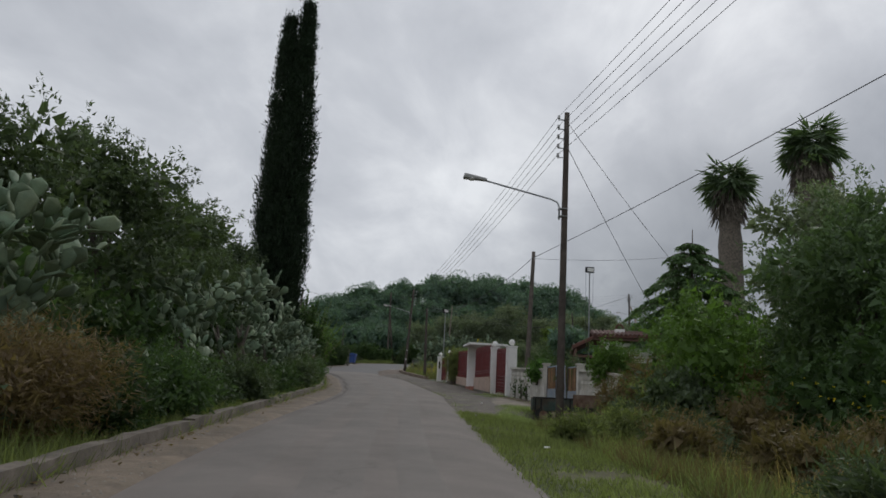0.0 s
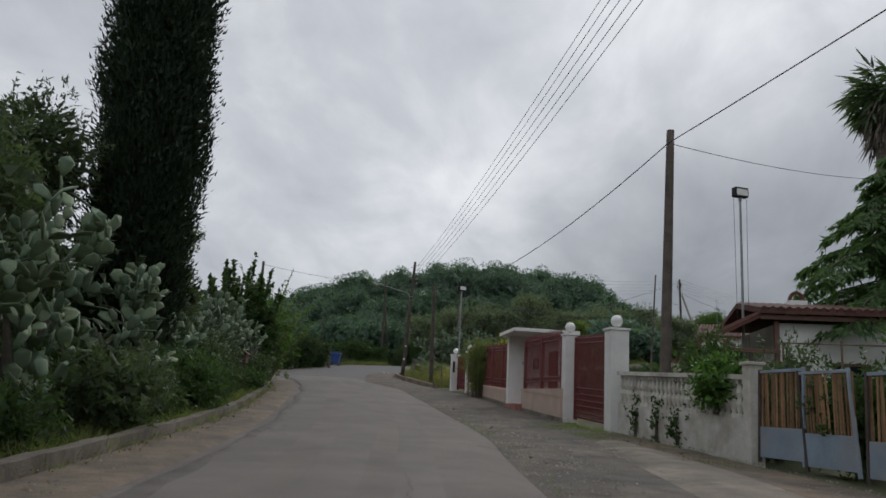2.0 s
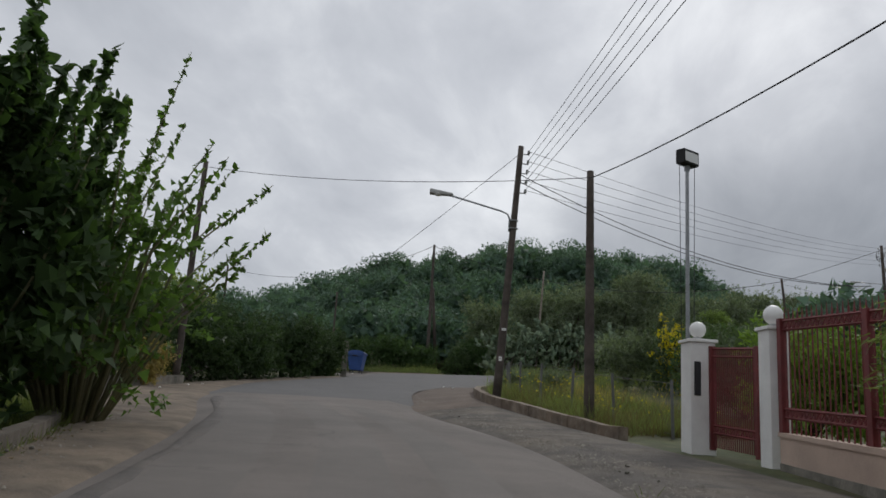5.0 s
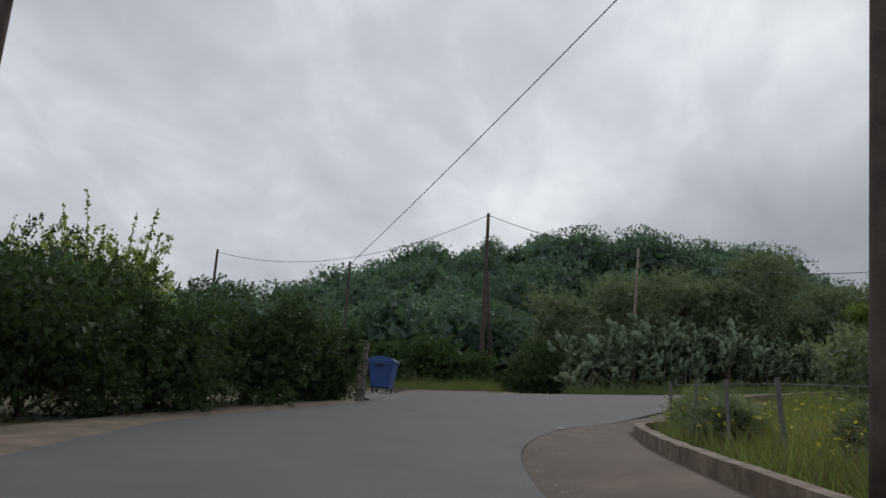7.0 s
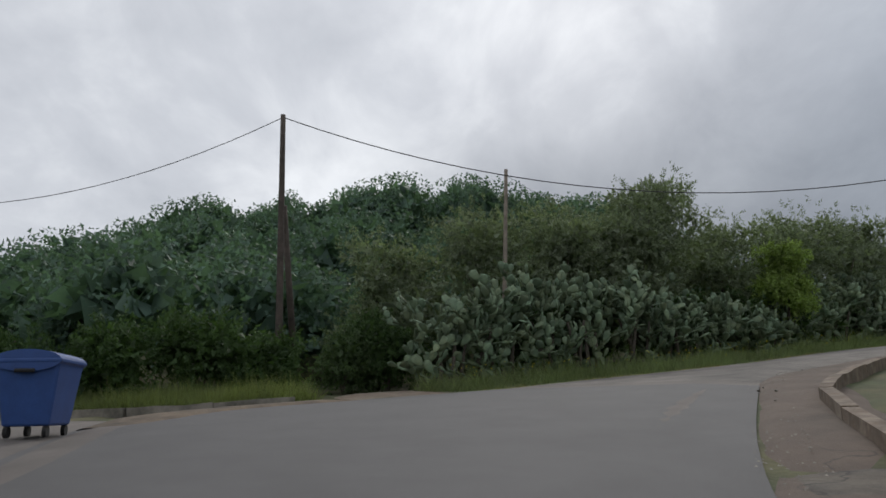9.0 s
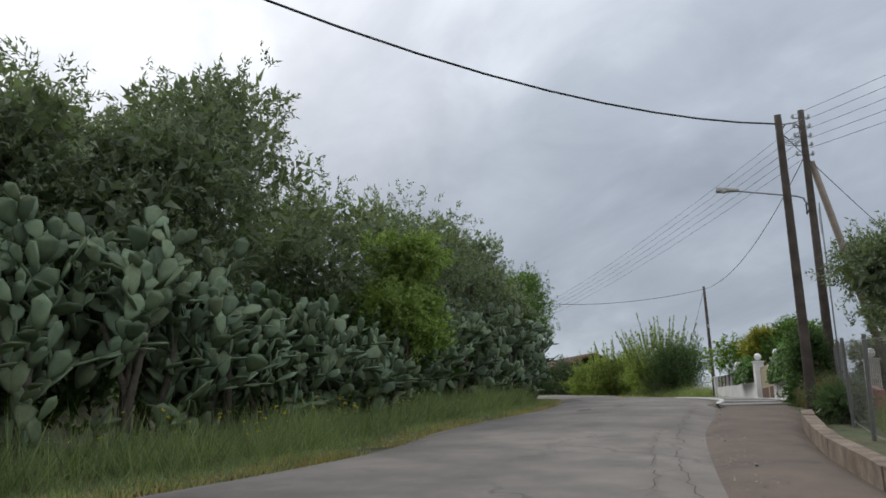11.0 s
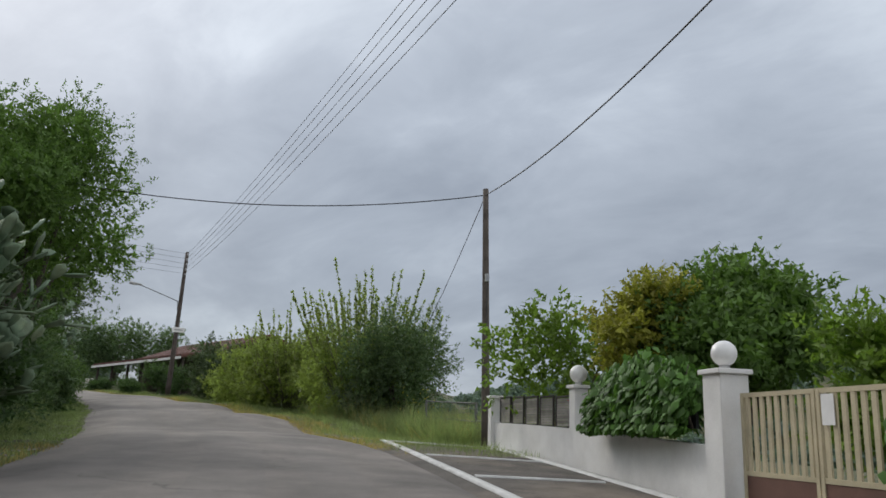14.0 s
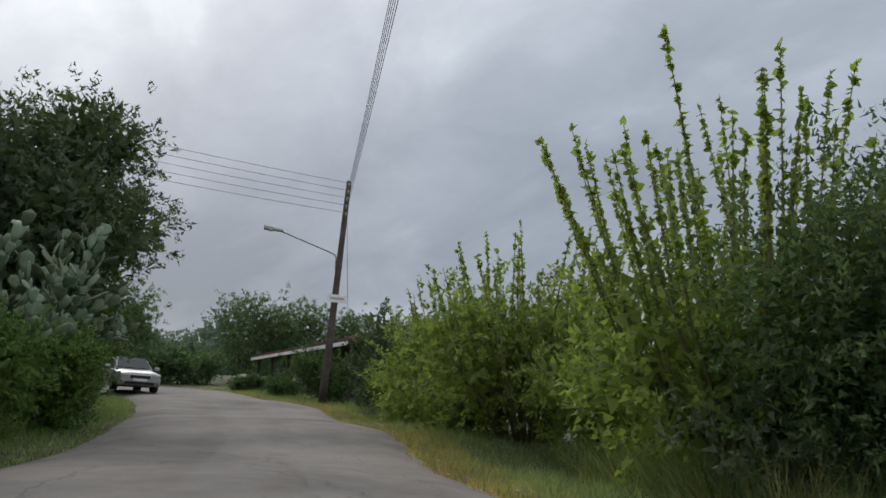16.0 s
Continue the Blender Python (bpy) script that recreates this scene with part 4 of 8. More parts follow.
def make_plinth(a, b, h0, h1):
    body = place_wall("fence_plinth", a, b, h0 - 0.06, h1 - 0.06, 0.22, PINK_WALL, "salmon-rendered low wall under the red fence")
    inset = lambda k: ((a[0], a[1] + k), (b[0], b[1] - k))
    cope = place_wall("coping", *inset(-0.012), h0, h1, 0.27, PINK_WALL, "", "", z0=min(h0, h1) - 0.058)
    foot = place_wall("plinth_foot", *inset(-0.006), 0.07, 0.07, 0.236, CONCRETE, "", "", z0=-0.29)
    for ob in (cope, foot):
        ob.parent = body


make_plinth((9.0, 44.85), (9.0, 49.9), 3.06 - G(9.0, 44.85), 3.14 - G(9.0, 49.9))
make_plinth((9.1, 52.0), (9.2, 63.0), 0.64, 0.52)

# ---------------------------------------------------------------- iron fences and gates


def bar_mesh(h, r, spike, mat):
    bm = bmesh.new()
    rod(bm, (0, 0, 0), (0, 0, h), r, n=6)
    if spike:
        rod(bm, (0, 0, h), (0, 0, h + spike), r * 1.5, 0.002, 6)
    me = bpy.data.meshes.new("bar")
    bm.to_mesh(me)
    bm.free()
    me.materials.append(mat)
    return me


def make_fence(name, a, b, z0, h, label, category, spacing=0.12, mat=None, rails=(0.25, 0.38, -0.16, -0.02), spike=0.18, bands=((0.25, 0.38), (-0.16, -0.02)), group="", z1=None, gap=2.45):
    """A row of spiked bars between a and b, with flat rails that follow the ground; a height below 0 hangs from the top. The bands
    between two rails are filled with crossed strips and rings."""
    mat = mat or RED_IRON
    t = thing(name, a[0], a[1], G(*a), label, category, group=group)
    d = Vector((b[0] - a[0], b[1] - a[1], 0))
    ln = d.length
    d.normalize()
    g0 = G(*a)
    z1 = z0 if z1 is None else z1
    ground = lambda s: G(a[0] + d.x * s, a[1] + d.y * s) - g0 + z0 + (z1 - z0) * s / ln
    bar = bar_mesh(h, 0.012, spike, mat)
    n = int(ln / spacing)
    for i in range(1, n):
        s = ln * i / n
        ob = new("bar", bar)
        ob.parent, ob.matrix_basis = t, Matrix.Translation(d * s + Vector((0, 0, ground(s))))
    level = lambda v: v if v >= 0 else h + v
    for r in rails:
        bm = bmesh.new()
        pipe(bm, [d * s + Vector((0, 0, ground(s) + level(r))) for s in np.linspace(0, ln, 8)], 0.024, 4)
        part("rail", bm, mat, t)
    for lo, hi in bands:
        bm = bmesh.new()
        k = int(ln / 0.13)
        half = (level(hi) - level(lo)) / 2
        for i in range(k):
            s = ln * (i + 0.5) / k
            c = d * s + Vector((0, 0, ground(s) + level(lo) + half))
            for e in (-1, 1):
                rod(bm, c - d * 0.06 - Vector((0, 0, half * e)), c + d * 0.06 + Vector((0, 0, half * e)), 0.011, n=4)
            ring = [c + d * (0.036 * math.cos(q)) + Vector((0, 0, 0.036 * math.sin(q))) for q in np.linspace(0, 2 * math.pi, 9)]
            for p, q in zip(ring, ring[1:]):
                rod(bm, p, q, 0.008, n=3, caps=False)
        part("ornament_band", bm, mat, t)
    for s in np.linspace(0.03, ln - 0.03, max(2, round(ln / gap) + 1)):
        bm = bmesh.new()
        p = d * float(s)
        z = ground(float(s))
        box(bm, p.x - 0.055, p.x + 0.055, p.y - 0.055, p.y + 0.055, z - 0.05, z + h + 0.02, 0.006)
        part("post", bm, mat, t)
    return t


make_fence("red_iron_fence", (9.0, 45.1), (9.0, 49.85), 3.06 - G(9.0, 45.1), 1.72, "dark red iron fence with spiked bars on a low wall", "fence", z1=3.14 - G(9.0, 49.9))
make_fence("red_iron_fence", (9.1, 52.05), (9.2, 63.1), 0.62, 1.76, "dark red iron fence with spiked bars and shrubs behind", "fence", spacing=0.13, z1=0.5)
make_fence("red_iron_gate", (9.33, 41.55), (9.3, 44.7), 0.1, 2.4, "tall dark red iron gate with spiked bars and barred panels", "gate", rails=(0.05, 0.2, 0.38, 0.55, 0.72, 0.9, -0.16, -0.02), bands=((-0.16, -0.02),), spike=0.08, spacing=0.09)
make_fence("small_red_gate", (9.15, 63.7), (8.9, 65.0), 0.08, 1.75, "narrow dark red iron gate between white pillars", "gate", spacing=0.055, spike=0.0, bands=((0.25, 0.38),))


def make_porch():
    """The roofed entrance: a side wall towards the road, a slab roof, a step and a red door set back."""
    t = thing("entrance_porch", 8.75, 51.75, G(8.9, 51.6), "white rendered entrance porch with a flat slab roof", "porch")
    part("side_wall", box(bmesh.new(), 0.0, 1.6, -0.12, 0.14, -0.2, 2.72, 0.01), WHITE_WALL, t)
    part("roof_slab", box(bmesh.new(), -0.3, 2.2, -2.3, 0.32, 2.72, 2.85, 0.015), WHITE_WALL, t)
    part("back_wall", box(bmesh.new(), 1.6, 1.75, -2.1, 0.14, -0.2, 2.72, 0.01), WHITE_WALL, t)
    part("step", box(bmesh.new(), -0.12, 1.55, -1.95, -0.125, -0.2, 0.1, 0.012), STEP_RED, t)
    part("red_door", box(bmesh.new(), 1.52, 1.598, -1.55, -0.5, 0.1, 2.15, 0.01), RED_IRON, t)
    mb = part("letter_box", box(bmesh.new(), 0.98, 1.22, -0.22, -0.123, 1.5, 1.87, 0.015), DARK, t, "dark framed letter box on the wall")
    part("letter_slot", box(bmesh.new(), 1.03, 1.17, -0.226, -0.222, 1.56, 1.81), LAMP_GREY, mb)
    part("doorbell", box(bmesh.new(), 0.55, 0.66, -0.15, -0.122, 1.62, 1.75, 0.008), LAMP_GREY, t)


make_porch()


def make_balustrade(a, b, label, low=0.72, tall=0.72):
    """A rendered wall with turned balusters and a coping."""
    t = thing("balustrade_wall", a[0], a[1], G(*a), label, "wall")
    d = Vector((b[0] - a[0], b[1] - a[1], 0))
    ln = d.length
    d.normalize()
    nrm = Vector((-d.y, d.x, 0))
    g0 = G(*a)
    gz = lambda s: G(a[0] + d.x * s, a[1] + d.y * s) - g0

    def strip(z0, z1, w):
        bm, prev = bmesh.new(), None
        for s in np.linspace(0, ln, 10):
            p = d * float(s) + Vector((0, 0, gz(float(s))))
            ring = [bm.verts.new(p + nrm * (e * w / 2) + Vector((0, 0, z))) for e, z in ((-1, z0), (1, z0), (1, z1), (-1, z1))]
            if prev:
                for k in range(4):
                    bm.faces.new((prev[k], prev[(k + 1) % 4], ring[(k + 1) % 4], ring[k]))
            else:
                bm.faces.new(ring)
            prev = ring
        bm.faces.new(prev[::-1])
        return bm

    part("base_wall", strip(-0.3, low, 0.18), OLD_WHITE, t)
    part("coping", strip(low + tall, low + tall + 0.09, 0.24), OLD_WHITE, t)
    bm = bmesh.new()
    for z0, z1, r0, r1 in ((0, 0.06, 0.07, 0.07), (0.06, 0.18, 0.04, 0.075), (0.18, 0.25, 0.075, 0.04), (0.25, 0.32, 0.04, 0.07), (0.32, 0.44, 0.07, 0.04), (0.44, 0.5, 0.07, 0.07)):
        rod(bm, (0, 0, z0 * tall / 0.5), (0, 0, z1 * tall / 0.5), r0, r1, 8)
    me = bpy.data.meshes.new("baluster")
    bm.to_mesh(me)
    bm.free()
    me.materials.append(OLD_WHITE)
    n = int(ln / 0.2)
    for i in range(n):
        s = ln * (i + 0.5) / n
        ob = new("baluster", me)
        ob.parent, ob.matrix_basis = t, Matrix.Translation(d * s + Vector((0, 0, gz(s) + low)))
    return t


make_balustrade((9.3, 40.8), (9.5, 34.9), "stained white wall with turned balusters and vines")
make_balustrade((9.75, 30.4), (9.98, 26.8), "stained white wall with turned balusters beside a slat gate")
make_globe_pillar(9.5, 34.75, 0.26, 1.75, 0.0, "thin stained white gate post", mat=OLD_WHITE)
make_globe_pillar(9.75, 30.55, 0.26, 1.75, 0.0, "thin stained white gate post", mat=OLD_WHITE)


def make_slat_gate(y0, y1, x0, x1, lean, label):
    """A makeshift gate leaf: blue-grey sheet below, rusty upright slats above, in a frame."""
    t = thing("slat_gate", x0, y0, G(x0, y0), label, "gate", math.degrees(math.atan2(y1 - y0, x1 - x0)), "makeshift gate leaves")
    w = math.hypot(y1 - y0, x1 - x0)
    sh = Matrix.Identity(4)
    sh[0][2] = lean
    for nm, sz, mat in (("sheet", (0.02, w - 0.02, -0.01, 0.01, 0.1, 0.62), BLUE_GREY), ("top_rail", (0, w, -0.02, 0.02, 1.55, 1.6), BLUE_GREY), ("stile", (0, 0.05, -0.025, 0.025, 0.02, 1.62), POLE_WOOD), ("stile", (w - 0.05, w, -0.025, 0.025, 0.02, 1.62), BLUE_GREY)):
        bm = box(bmesh.new(), *sz, 0.004)
        bmesh.ops.transform(bm, matrix=sh, verts=bm.verts)
        part(nm, bm, mat, t)
    bm = box(bmesh.new(), -0.017, 0.017, -0.012, 0.006, 0.6, 1.56)
    me = bpy.data.meshes.new("slat")
    bm.to_mesh(me)
    bm.free()
    me.materials.append(RUSTY)
    n = int(w / 0.075)
    rng = np.random.default_rng(int(y0 * 10))
    for i in range(1, n):
        ob = new("slat", me)
        ob.parent, ob.matrix_basis = t, Matrix.Translation((w * i / n, 0.02, 0)) @ sh @ pose(0, 0, 0, 0, float(rng.normal()) * 1.2, 0)
    return t


make_slat_gate(34.6, 33.3, 9.5, 9.55, 0.05, "leaning gate leaf of rusty slats over a blue-grey sheet")
make_slat_gate(33.25, 32.0, 9.55, 9.6, -0.10, "leaning gate leaf of rusty slats over a blue-grey sheet")
make_slat_gate(31.9, 30.7, 9.62, 9.7, 0.04, "gate leaf of rusty slats over a blue-grey sheet")


def make_trailer():
    t = thing("farm_trailer", 7.95, 26.75, G(7.95, 26.75) - 0.02, "rusty small farm trailer with patched green sides", "trailer", -12)
    for y0 in (-0.74, 0.70):
        part("long_side", box(bmesh.new(), -1.05, 1.35, y0, y0 + 0.04, 0.46, 0.84, 0.01), GREEN_PAINT, t)
        part("top_rail", box(bmesh.new(), -1.1, 1.4, y0 - 0.03, y0 + 0.07, 0.842, 0.89, 0.008), RUBBER if y0 < 0 else RUST, t)
    part("tailboard", box(bmesh.new(), -1.1, -1.055, -0.74, 0.74, 0.44, 0.84, 0.01), GREEN_PAINT, t, "faded green tailboard")
    part("front_board", box(bmesh.new(), 1.355, 1.40, -0.69, 0.69, 0.46, 0.84, 0.01), RUST, t)
    part("side_panel", box(bmesh.new(), -0.78, -0.32, -0.758, -0.743, 0.44, 0.82, 0.005), GREEN_PAINT, t, "faded green patch on the side")
    part("leaning_board", box(bmesh.new(), 0.25, 1.28, -0.80, -0.782, 0.6, 1.02, 0.006), RUST, t, "rust-brown board leaning on the side")
    part("side_panel", box(bmesh.new(), -0.3, 0.12, -0.754, -0.743, 0.47, 0.81, 0.005), GREEN_PAINT, t, "rusted green patch on the side")
    part("floor_plate", box(bmesh.new(), -1.05, 1.35, -0.69, 0.69, 0.4, 0.455), RUST, t)
    for k in (-1.0, -0.81, 0.16, 0.75, 1.3):
        part("rib", box(bmesh.new(), k - 0.025, k + 0.025, -0.778, -0.76, 0.42, 0.835, 0.004), RUST if k > 0.5 else RUBBER, t)
    part("drawbar", rod(bmesh.new(), (1.4, 0, 0.4), (1.78, 0, 0.36), 0.04), RUST, t)
    for y in (-0.66, 0.66):
        bm = bmesh.new()
        rod(bm, (-0.72, y - 0.09, 0.29), (-0.72, y + 0.09, 0.29), 0.29, n=20)
        bmesh.ops.bevel(bm, geom=[e for e in bm.edges if e.calc_length() < 0.13], offset=0.02, segments=2, affect="EDGES")
        w = part("tyre", bm, RUBBER, t)
        part("rim", rod(bmesh.new(), (-0.72, y - 0.1, 0.29), (-0.72, y + 0.1, 0.29), 0.15, n=16), RUST, w)


make_trailer()

# ---------------------------------------------------------------- gate pillars
make_globe_pillar(9.35, 41.3, 0.5, 2.65, 0.16, "broad white gate pillar with a globe lamp")
make_globe_pillar(9.16, 44.86, 0.4, 2.62, 0.16, "slim white gate pillar with a globe lamp")
make_globe_pillar(9.25, 63.4, 0.36, 2.15, 0.16, "slim white gate pillar with a globe lamp")
end_pillar = make_globe_pillar(8.75, 65.2, 0.46, 1.95, 0.15, "white gate pillar with a letter slot and globe lamp")
part("letter_slot", box(bmesh.new(), -0.17, -0.05, -0.252, -0.232, 1.0, 1.6, 0.006), DARK, end_pillar, "tall black letter slot")


# ---------------------------------------------------------------- the white garden wall and its gate
W_DIR = Vector((50.1 - 44.1, 110.3 - 106.9, 0)).normalized()
W_ANG = math.degrees(math.atan2(W_DIR.y, W_DIR.x))
place_wall("white_garden_wall", (44.3, 107.05), (47.2, 108.72), 0.7, 0.7, 0.2, WHITE_WALL, "smooth white rendered garden wall")
place_wall("white_garden_wall", (54.45, 112.56), (58.35, 114.93), 0.655, 0.6, 0.2, WHITE_WALL, "smooth white rendered garden wall")
place_wall("white_garden_wall", (50.3, 110.45), (54.44, 112.555), 0.7, 0.66, 0.204, WHITE_WALL, "smooth white rendered garden wall")
for x, y, h, r in ((50.1, 110.3, 1.6, 0.155), (47.3, 108.75, 1.64, 0.155), (44.1, 106.9, 1.72, 0.155), (54.52, 112.56, 1.42, 0.16), (58.25, 114.93, 1.2, 0.0)):
    make_globe_pillar(x, y, 0.38 if r == 0.155 else 0.26, h, r, "white garden wall pillar with a globe lamp" if r else "white end pillar of the garden wall", W_ANG, group="garden wall pillars")


def make_white_gate():
    t = thing("garden_gate", 47.55, 108.9, G(48.6, 109.5), "cream and brown metal garden gate with two leaves", "gate", math.degrees(math.atan2(110.15 - 108.9, 49.85 - 47.55)))
    w = math.hypot(110.15 - 108.9, 49.85 - 47.55)
    for k in (0, 1):
        x0, x1 = (0.02, w / 2 - 0.01) if k == 0 else (w / 2 + 0.01, w - 0.02)
        leaf = part("leaf_frame", box(box(box(box(bmesh.new(), x0, x0 + 0.05, -0.025, 0.025, 0.05, 1.4), x1 - 0.05, x1, -0.025, 0.025, 0.05, 1.4), x0, x1, -0.02, 0.02, 1.36, 1.41), x0, x1, -0.02, 0.02, 0.5, 0.55), CREAM, t)
        part("lower_panel", box(bmesh.new(), x0 + 0.05, x1 - 0.05, -0.012, 0.012, 0.07, 0.5), BROWN, leaf)
        n = 9
        for i in range(n):
            c = x0 + 0.05 + (x1 - x0 - 0.1) * (i + 0.5) / n
            part("slat", box(bmesh.new(), c - 0.03, c + 0.03, -0.01, 0.014, 0.55, 1.36), CREAM, leaf)
    part("sign_plate", box(bmesh.new(), w / 2 - 0.28, w / 2 - 0.1, 0.03, 0.036, 1.05, 1.35), GLOBE, t, "small white sign plate")


make_white_gate()


def make_screen(a, b, z0, h, label):
    """A panel of thin level slats in a dark frame on the wall."""
    t = thing("screen_panel", a[0], a[1], G(*a) + z0, label, "fence", math.degrees(math.atan2(b[1] - a[1], b[0] - a[0])), "screen panels")
    w = math.hypot(b[1] - a[1], b[0] - a[0])
    for x in (0, w - 0.035):
        part("upright", box(bmesh.new(), x, x + 0.035, -0.02, 0.02, 0, h, 0.004), BROWN_DARK, t)
    for z in (0.0, h - 0.035):
        part("rail", box(bmesh.new(), 0.036, w - 0.036, -0.018, 0.018, z, z + 0.035, 0.004), BROWN_DARK, t)
    n = 11
    for i in range(n):
        z = 0.045 + (h - 0.09) * i / n
        part("slat", box(bmesh.new(), 0.036, w - 0.036, -0.006, 0.006, z, z + (h - 0.09) / n * 0.86), SLAT_GREY, t)


BROWN_DARK = material("dark_brown_frame", (0.035, 0.027, 0.024), 0.6, 0.8, 1.15, 4, 50, 0.2)
SLAT_GREY = material("weathered_grey_slats", (0.27, 0.25, 0.225), 0.85, 0.7, 1.15, 4, 40, 0.3, obj=0.25)
for i in range(5):
    p0, p1 = 0.05 + i * 0.185, 0.05 + (i + 1) * 0.185 - 0.025
    make_screen((54.52 + 3.73 * p0, 112.6 + 2.27 * p0), (54.52 + 3.73 * p1, 112.6 + 2.27 * p1), 0.65 - 0.012 * i, 0.6, "weathered grey slat screen in a dark frame on the white wall")


def painted_line(pts, w, label, lift=0.045):
    p = spline(pts, 0.6)
    d = np.gradient(p, axis=0)
    nrm = np.stack([-d[:, 1], d[:, 0]], 1) / np.linalg.norm(d, axis=1, keepdims=True)
    rows = []
    for e, dz in ((-1, -0.035), (-0.9, 0), (0.9, 0), (1, -0.035)):
        q = p + nrm * (e * w / 2)
        rows.append(np.c_[q, height(q[:, 0], q[:, 1]) + lift + dz])
    n = len(p)
    V = np.concatenate(rows)
    F = np.array([(r * n + i, r * n + i + 1, (r + 1) * n + i + 1, (r + 1) * n + i) for r in range(3) for i in range(n - 1)])
    return tagged(part("white_kerb_line", np_mesh("white_kerb_line", V, F), WHITE_PAINT), label, "painted line", kind="structure")


painted_line([(38.6, 108.3), (45, 110.45), (54, 115.4), (57.8, 117.5)], 0.15, "white painted kerb line along the road")
painted_line([(41.5, 106.6), (44.2, 107.4), (50.2, 110.75), (58.2, 115.0)], 0.2, "white painted strip at the wall's foot")
for u in (0.0, 0.16, 0.32, 0.48, 0.64, 0.8, 1.0):
    a = Vector((38.6 + 19.2 * u, 108.3 + 9.2 * u, 0)) + Vector((0.35, -0.7, 0)) * (math.sin(math.pi * u) * 0.9)
    b = Vector((40.4 + 17.8 * u, 106.5 + 8.4 * u, 0))
    painted_line([(a.x, a.y), ((a.x + b.x) / 2, (a.y + b.y) / 2), (b.x, b.y)], 0.1, "white painted cross line on the pavement", 0.042)

# ---------------------------------------------------------------- poles
P1, P3, PL, PN = (6.8, 23.3), (6.62, 74.6), (40.8, 105.45), (80.0, 139.3)
H3, TOP3 = 12.25 - G(*P3), (0.44, 0.0)
make_pole(*P1, 10.2, "tall dark wooden power pole beside a grassy verge", (0.05, 0), 0.117, insulators=5, side=(-1, 0))
make_lamp(6.8, 23.3, G(*P1) + 7.08, (-1, 0.05), 3.1, 0.55)
make_pole(9.56, 38.8, 7.6, "weathered wooden telephone pole behind a wall", (0.22, 0), 0.13, POLE_GREY)
make_pole(*P3, H3, "tall dark wooden power pole leaning at the road corner", TOP3, 0.122, insulators=5, side=(1, 0))
make_lamp(6.93, 74.6, 9.9, (-1, 0.1), 2.55, 0.5)
make_pole(7.95, 69.4, 6.2, "brown wooden telephone pole on the weedy plot", (-0.1, 0), 0.12)
PF = (7.38, 112.45)
make_pole(*PF, 17.1 - G(*PF), "dark wooden pole with a slanting prop", (0, 0), 0.13)
make_pole(32.6, 104.25, 6.75, "black wooden telephone pole at the kerb end", (-0.72, -0.09), 0.108)
make_pole(*PL, 9.6, "tall wooden power pole with a pale prop", (-0.25, 0), 0.14, insulators=5, side=(-0.4, 0.9), onward=(0.75, -0.66))
make_lamp(40.75, 105.5, G(*PL) + 6.55, (-0.33, 0.95), 2.75, 0.45)
make_pole(58.95, 115.3, 6.5, "grey wooden telephone pole at the end of a white wall", (-0.27, 0.08), 0.1, POLE_GREY)
make_pole(*PN, 9.0, "dark wooden power pole with a small sign", (1.1, 0.5), 0.14, insulators=5, side=(-0.7, -0.7))
make_lamp(80.75, 139.65, G(*PN) + 5.75, (-0.66, 0.75), 2.9, 0.75)
make_pole(-3.8, 79.5, 8.15, "brown leaning wooden telephone pole in the hedge", (0.1, 0.0), 0.125)
make_pole(0.8, 94.6, 4.6, "thin dark pole beside the side road", (0, 0), 0.06)
make_pole(-10.6, 123.5, 8.5, "distant wooden telephone pole among trees", (0, 0), 0.12)
make_pole(16.0, 112.8, 8.7, "grey wooden pole standing behind the cactus", (0.45, 0), 0.1, POLE_PALE)
make_pole(9.62, 39.9, 4.2, "thin leaning wooden stake behind a wall", (0.48, 0.6), 0.026, POLE_GREY)


def make_prop(a, b, label, mat):
    bm = rod(bmesh.new(), (0, 0, 0), Vector(b) - Vector(a), 0.135, 0.11, 10)
    ob = part("pole_prop", bm, mat, smooth=True)
    ob.location = a
    tagged(ob, label, "pole prop")


make_prop((43.0, 104.0, G(43, 104) - 0.1), (40.75, 105.35, G(*PL) + 7.75), "pale wooden prop leaning on a power pole", POLE_PALE)
make_prop((8.4, 115.4, G(8.4, 115.4) - 0.1), (7.48, 112.55, G(*PF) + 6.9), "dark wooden prop leaning on a pole", POLE_WOOD)


def small_sign(x, y, z, w, h, rz, label):
    t = thing("pole_sign", x, y, z, label, "sign", rz)
    part("plate", box(bmesh.new(), -w / 2, w / 2, -0.012, 0.0, -h / 2, h / 2, 0.004), GLOBE, t)
    part("lettering_bar", box(bmesh.new(), -w * 0.36, w * 0.36, -0.016, -0.0125, -h * 0.12, h * 0.14), LAMP_GREY, t)


small_sign(80.28, 139.25, G(*PN) + 3.95, 0.75, 0.3, -35, "small white lettered sign on a pole")


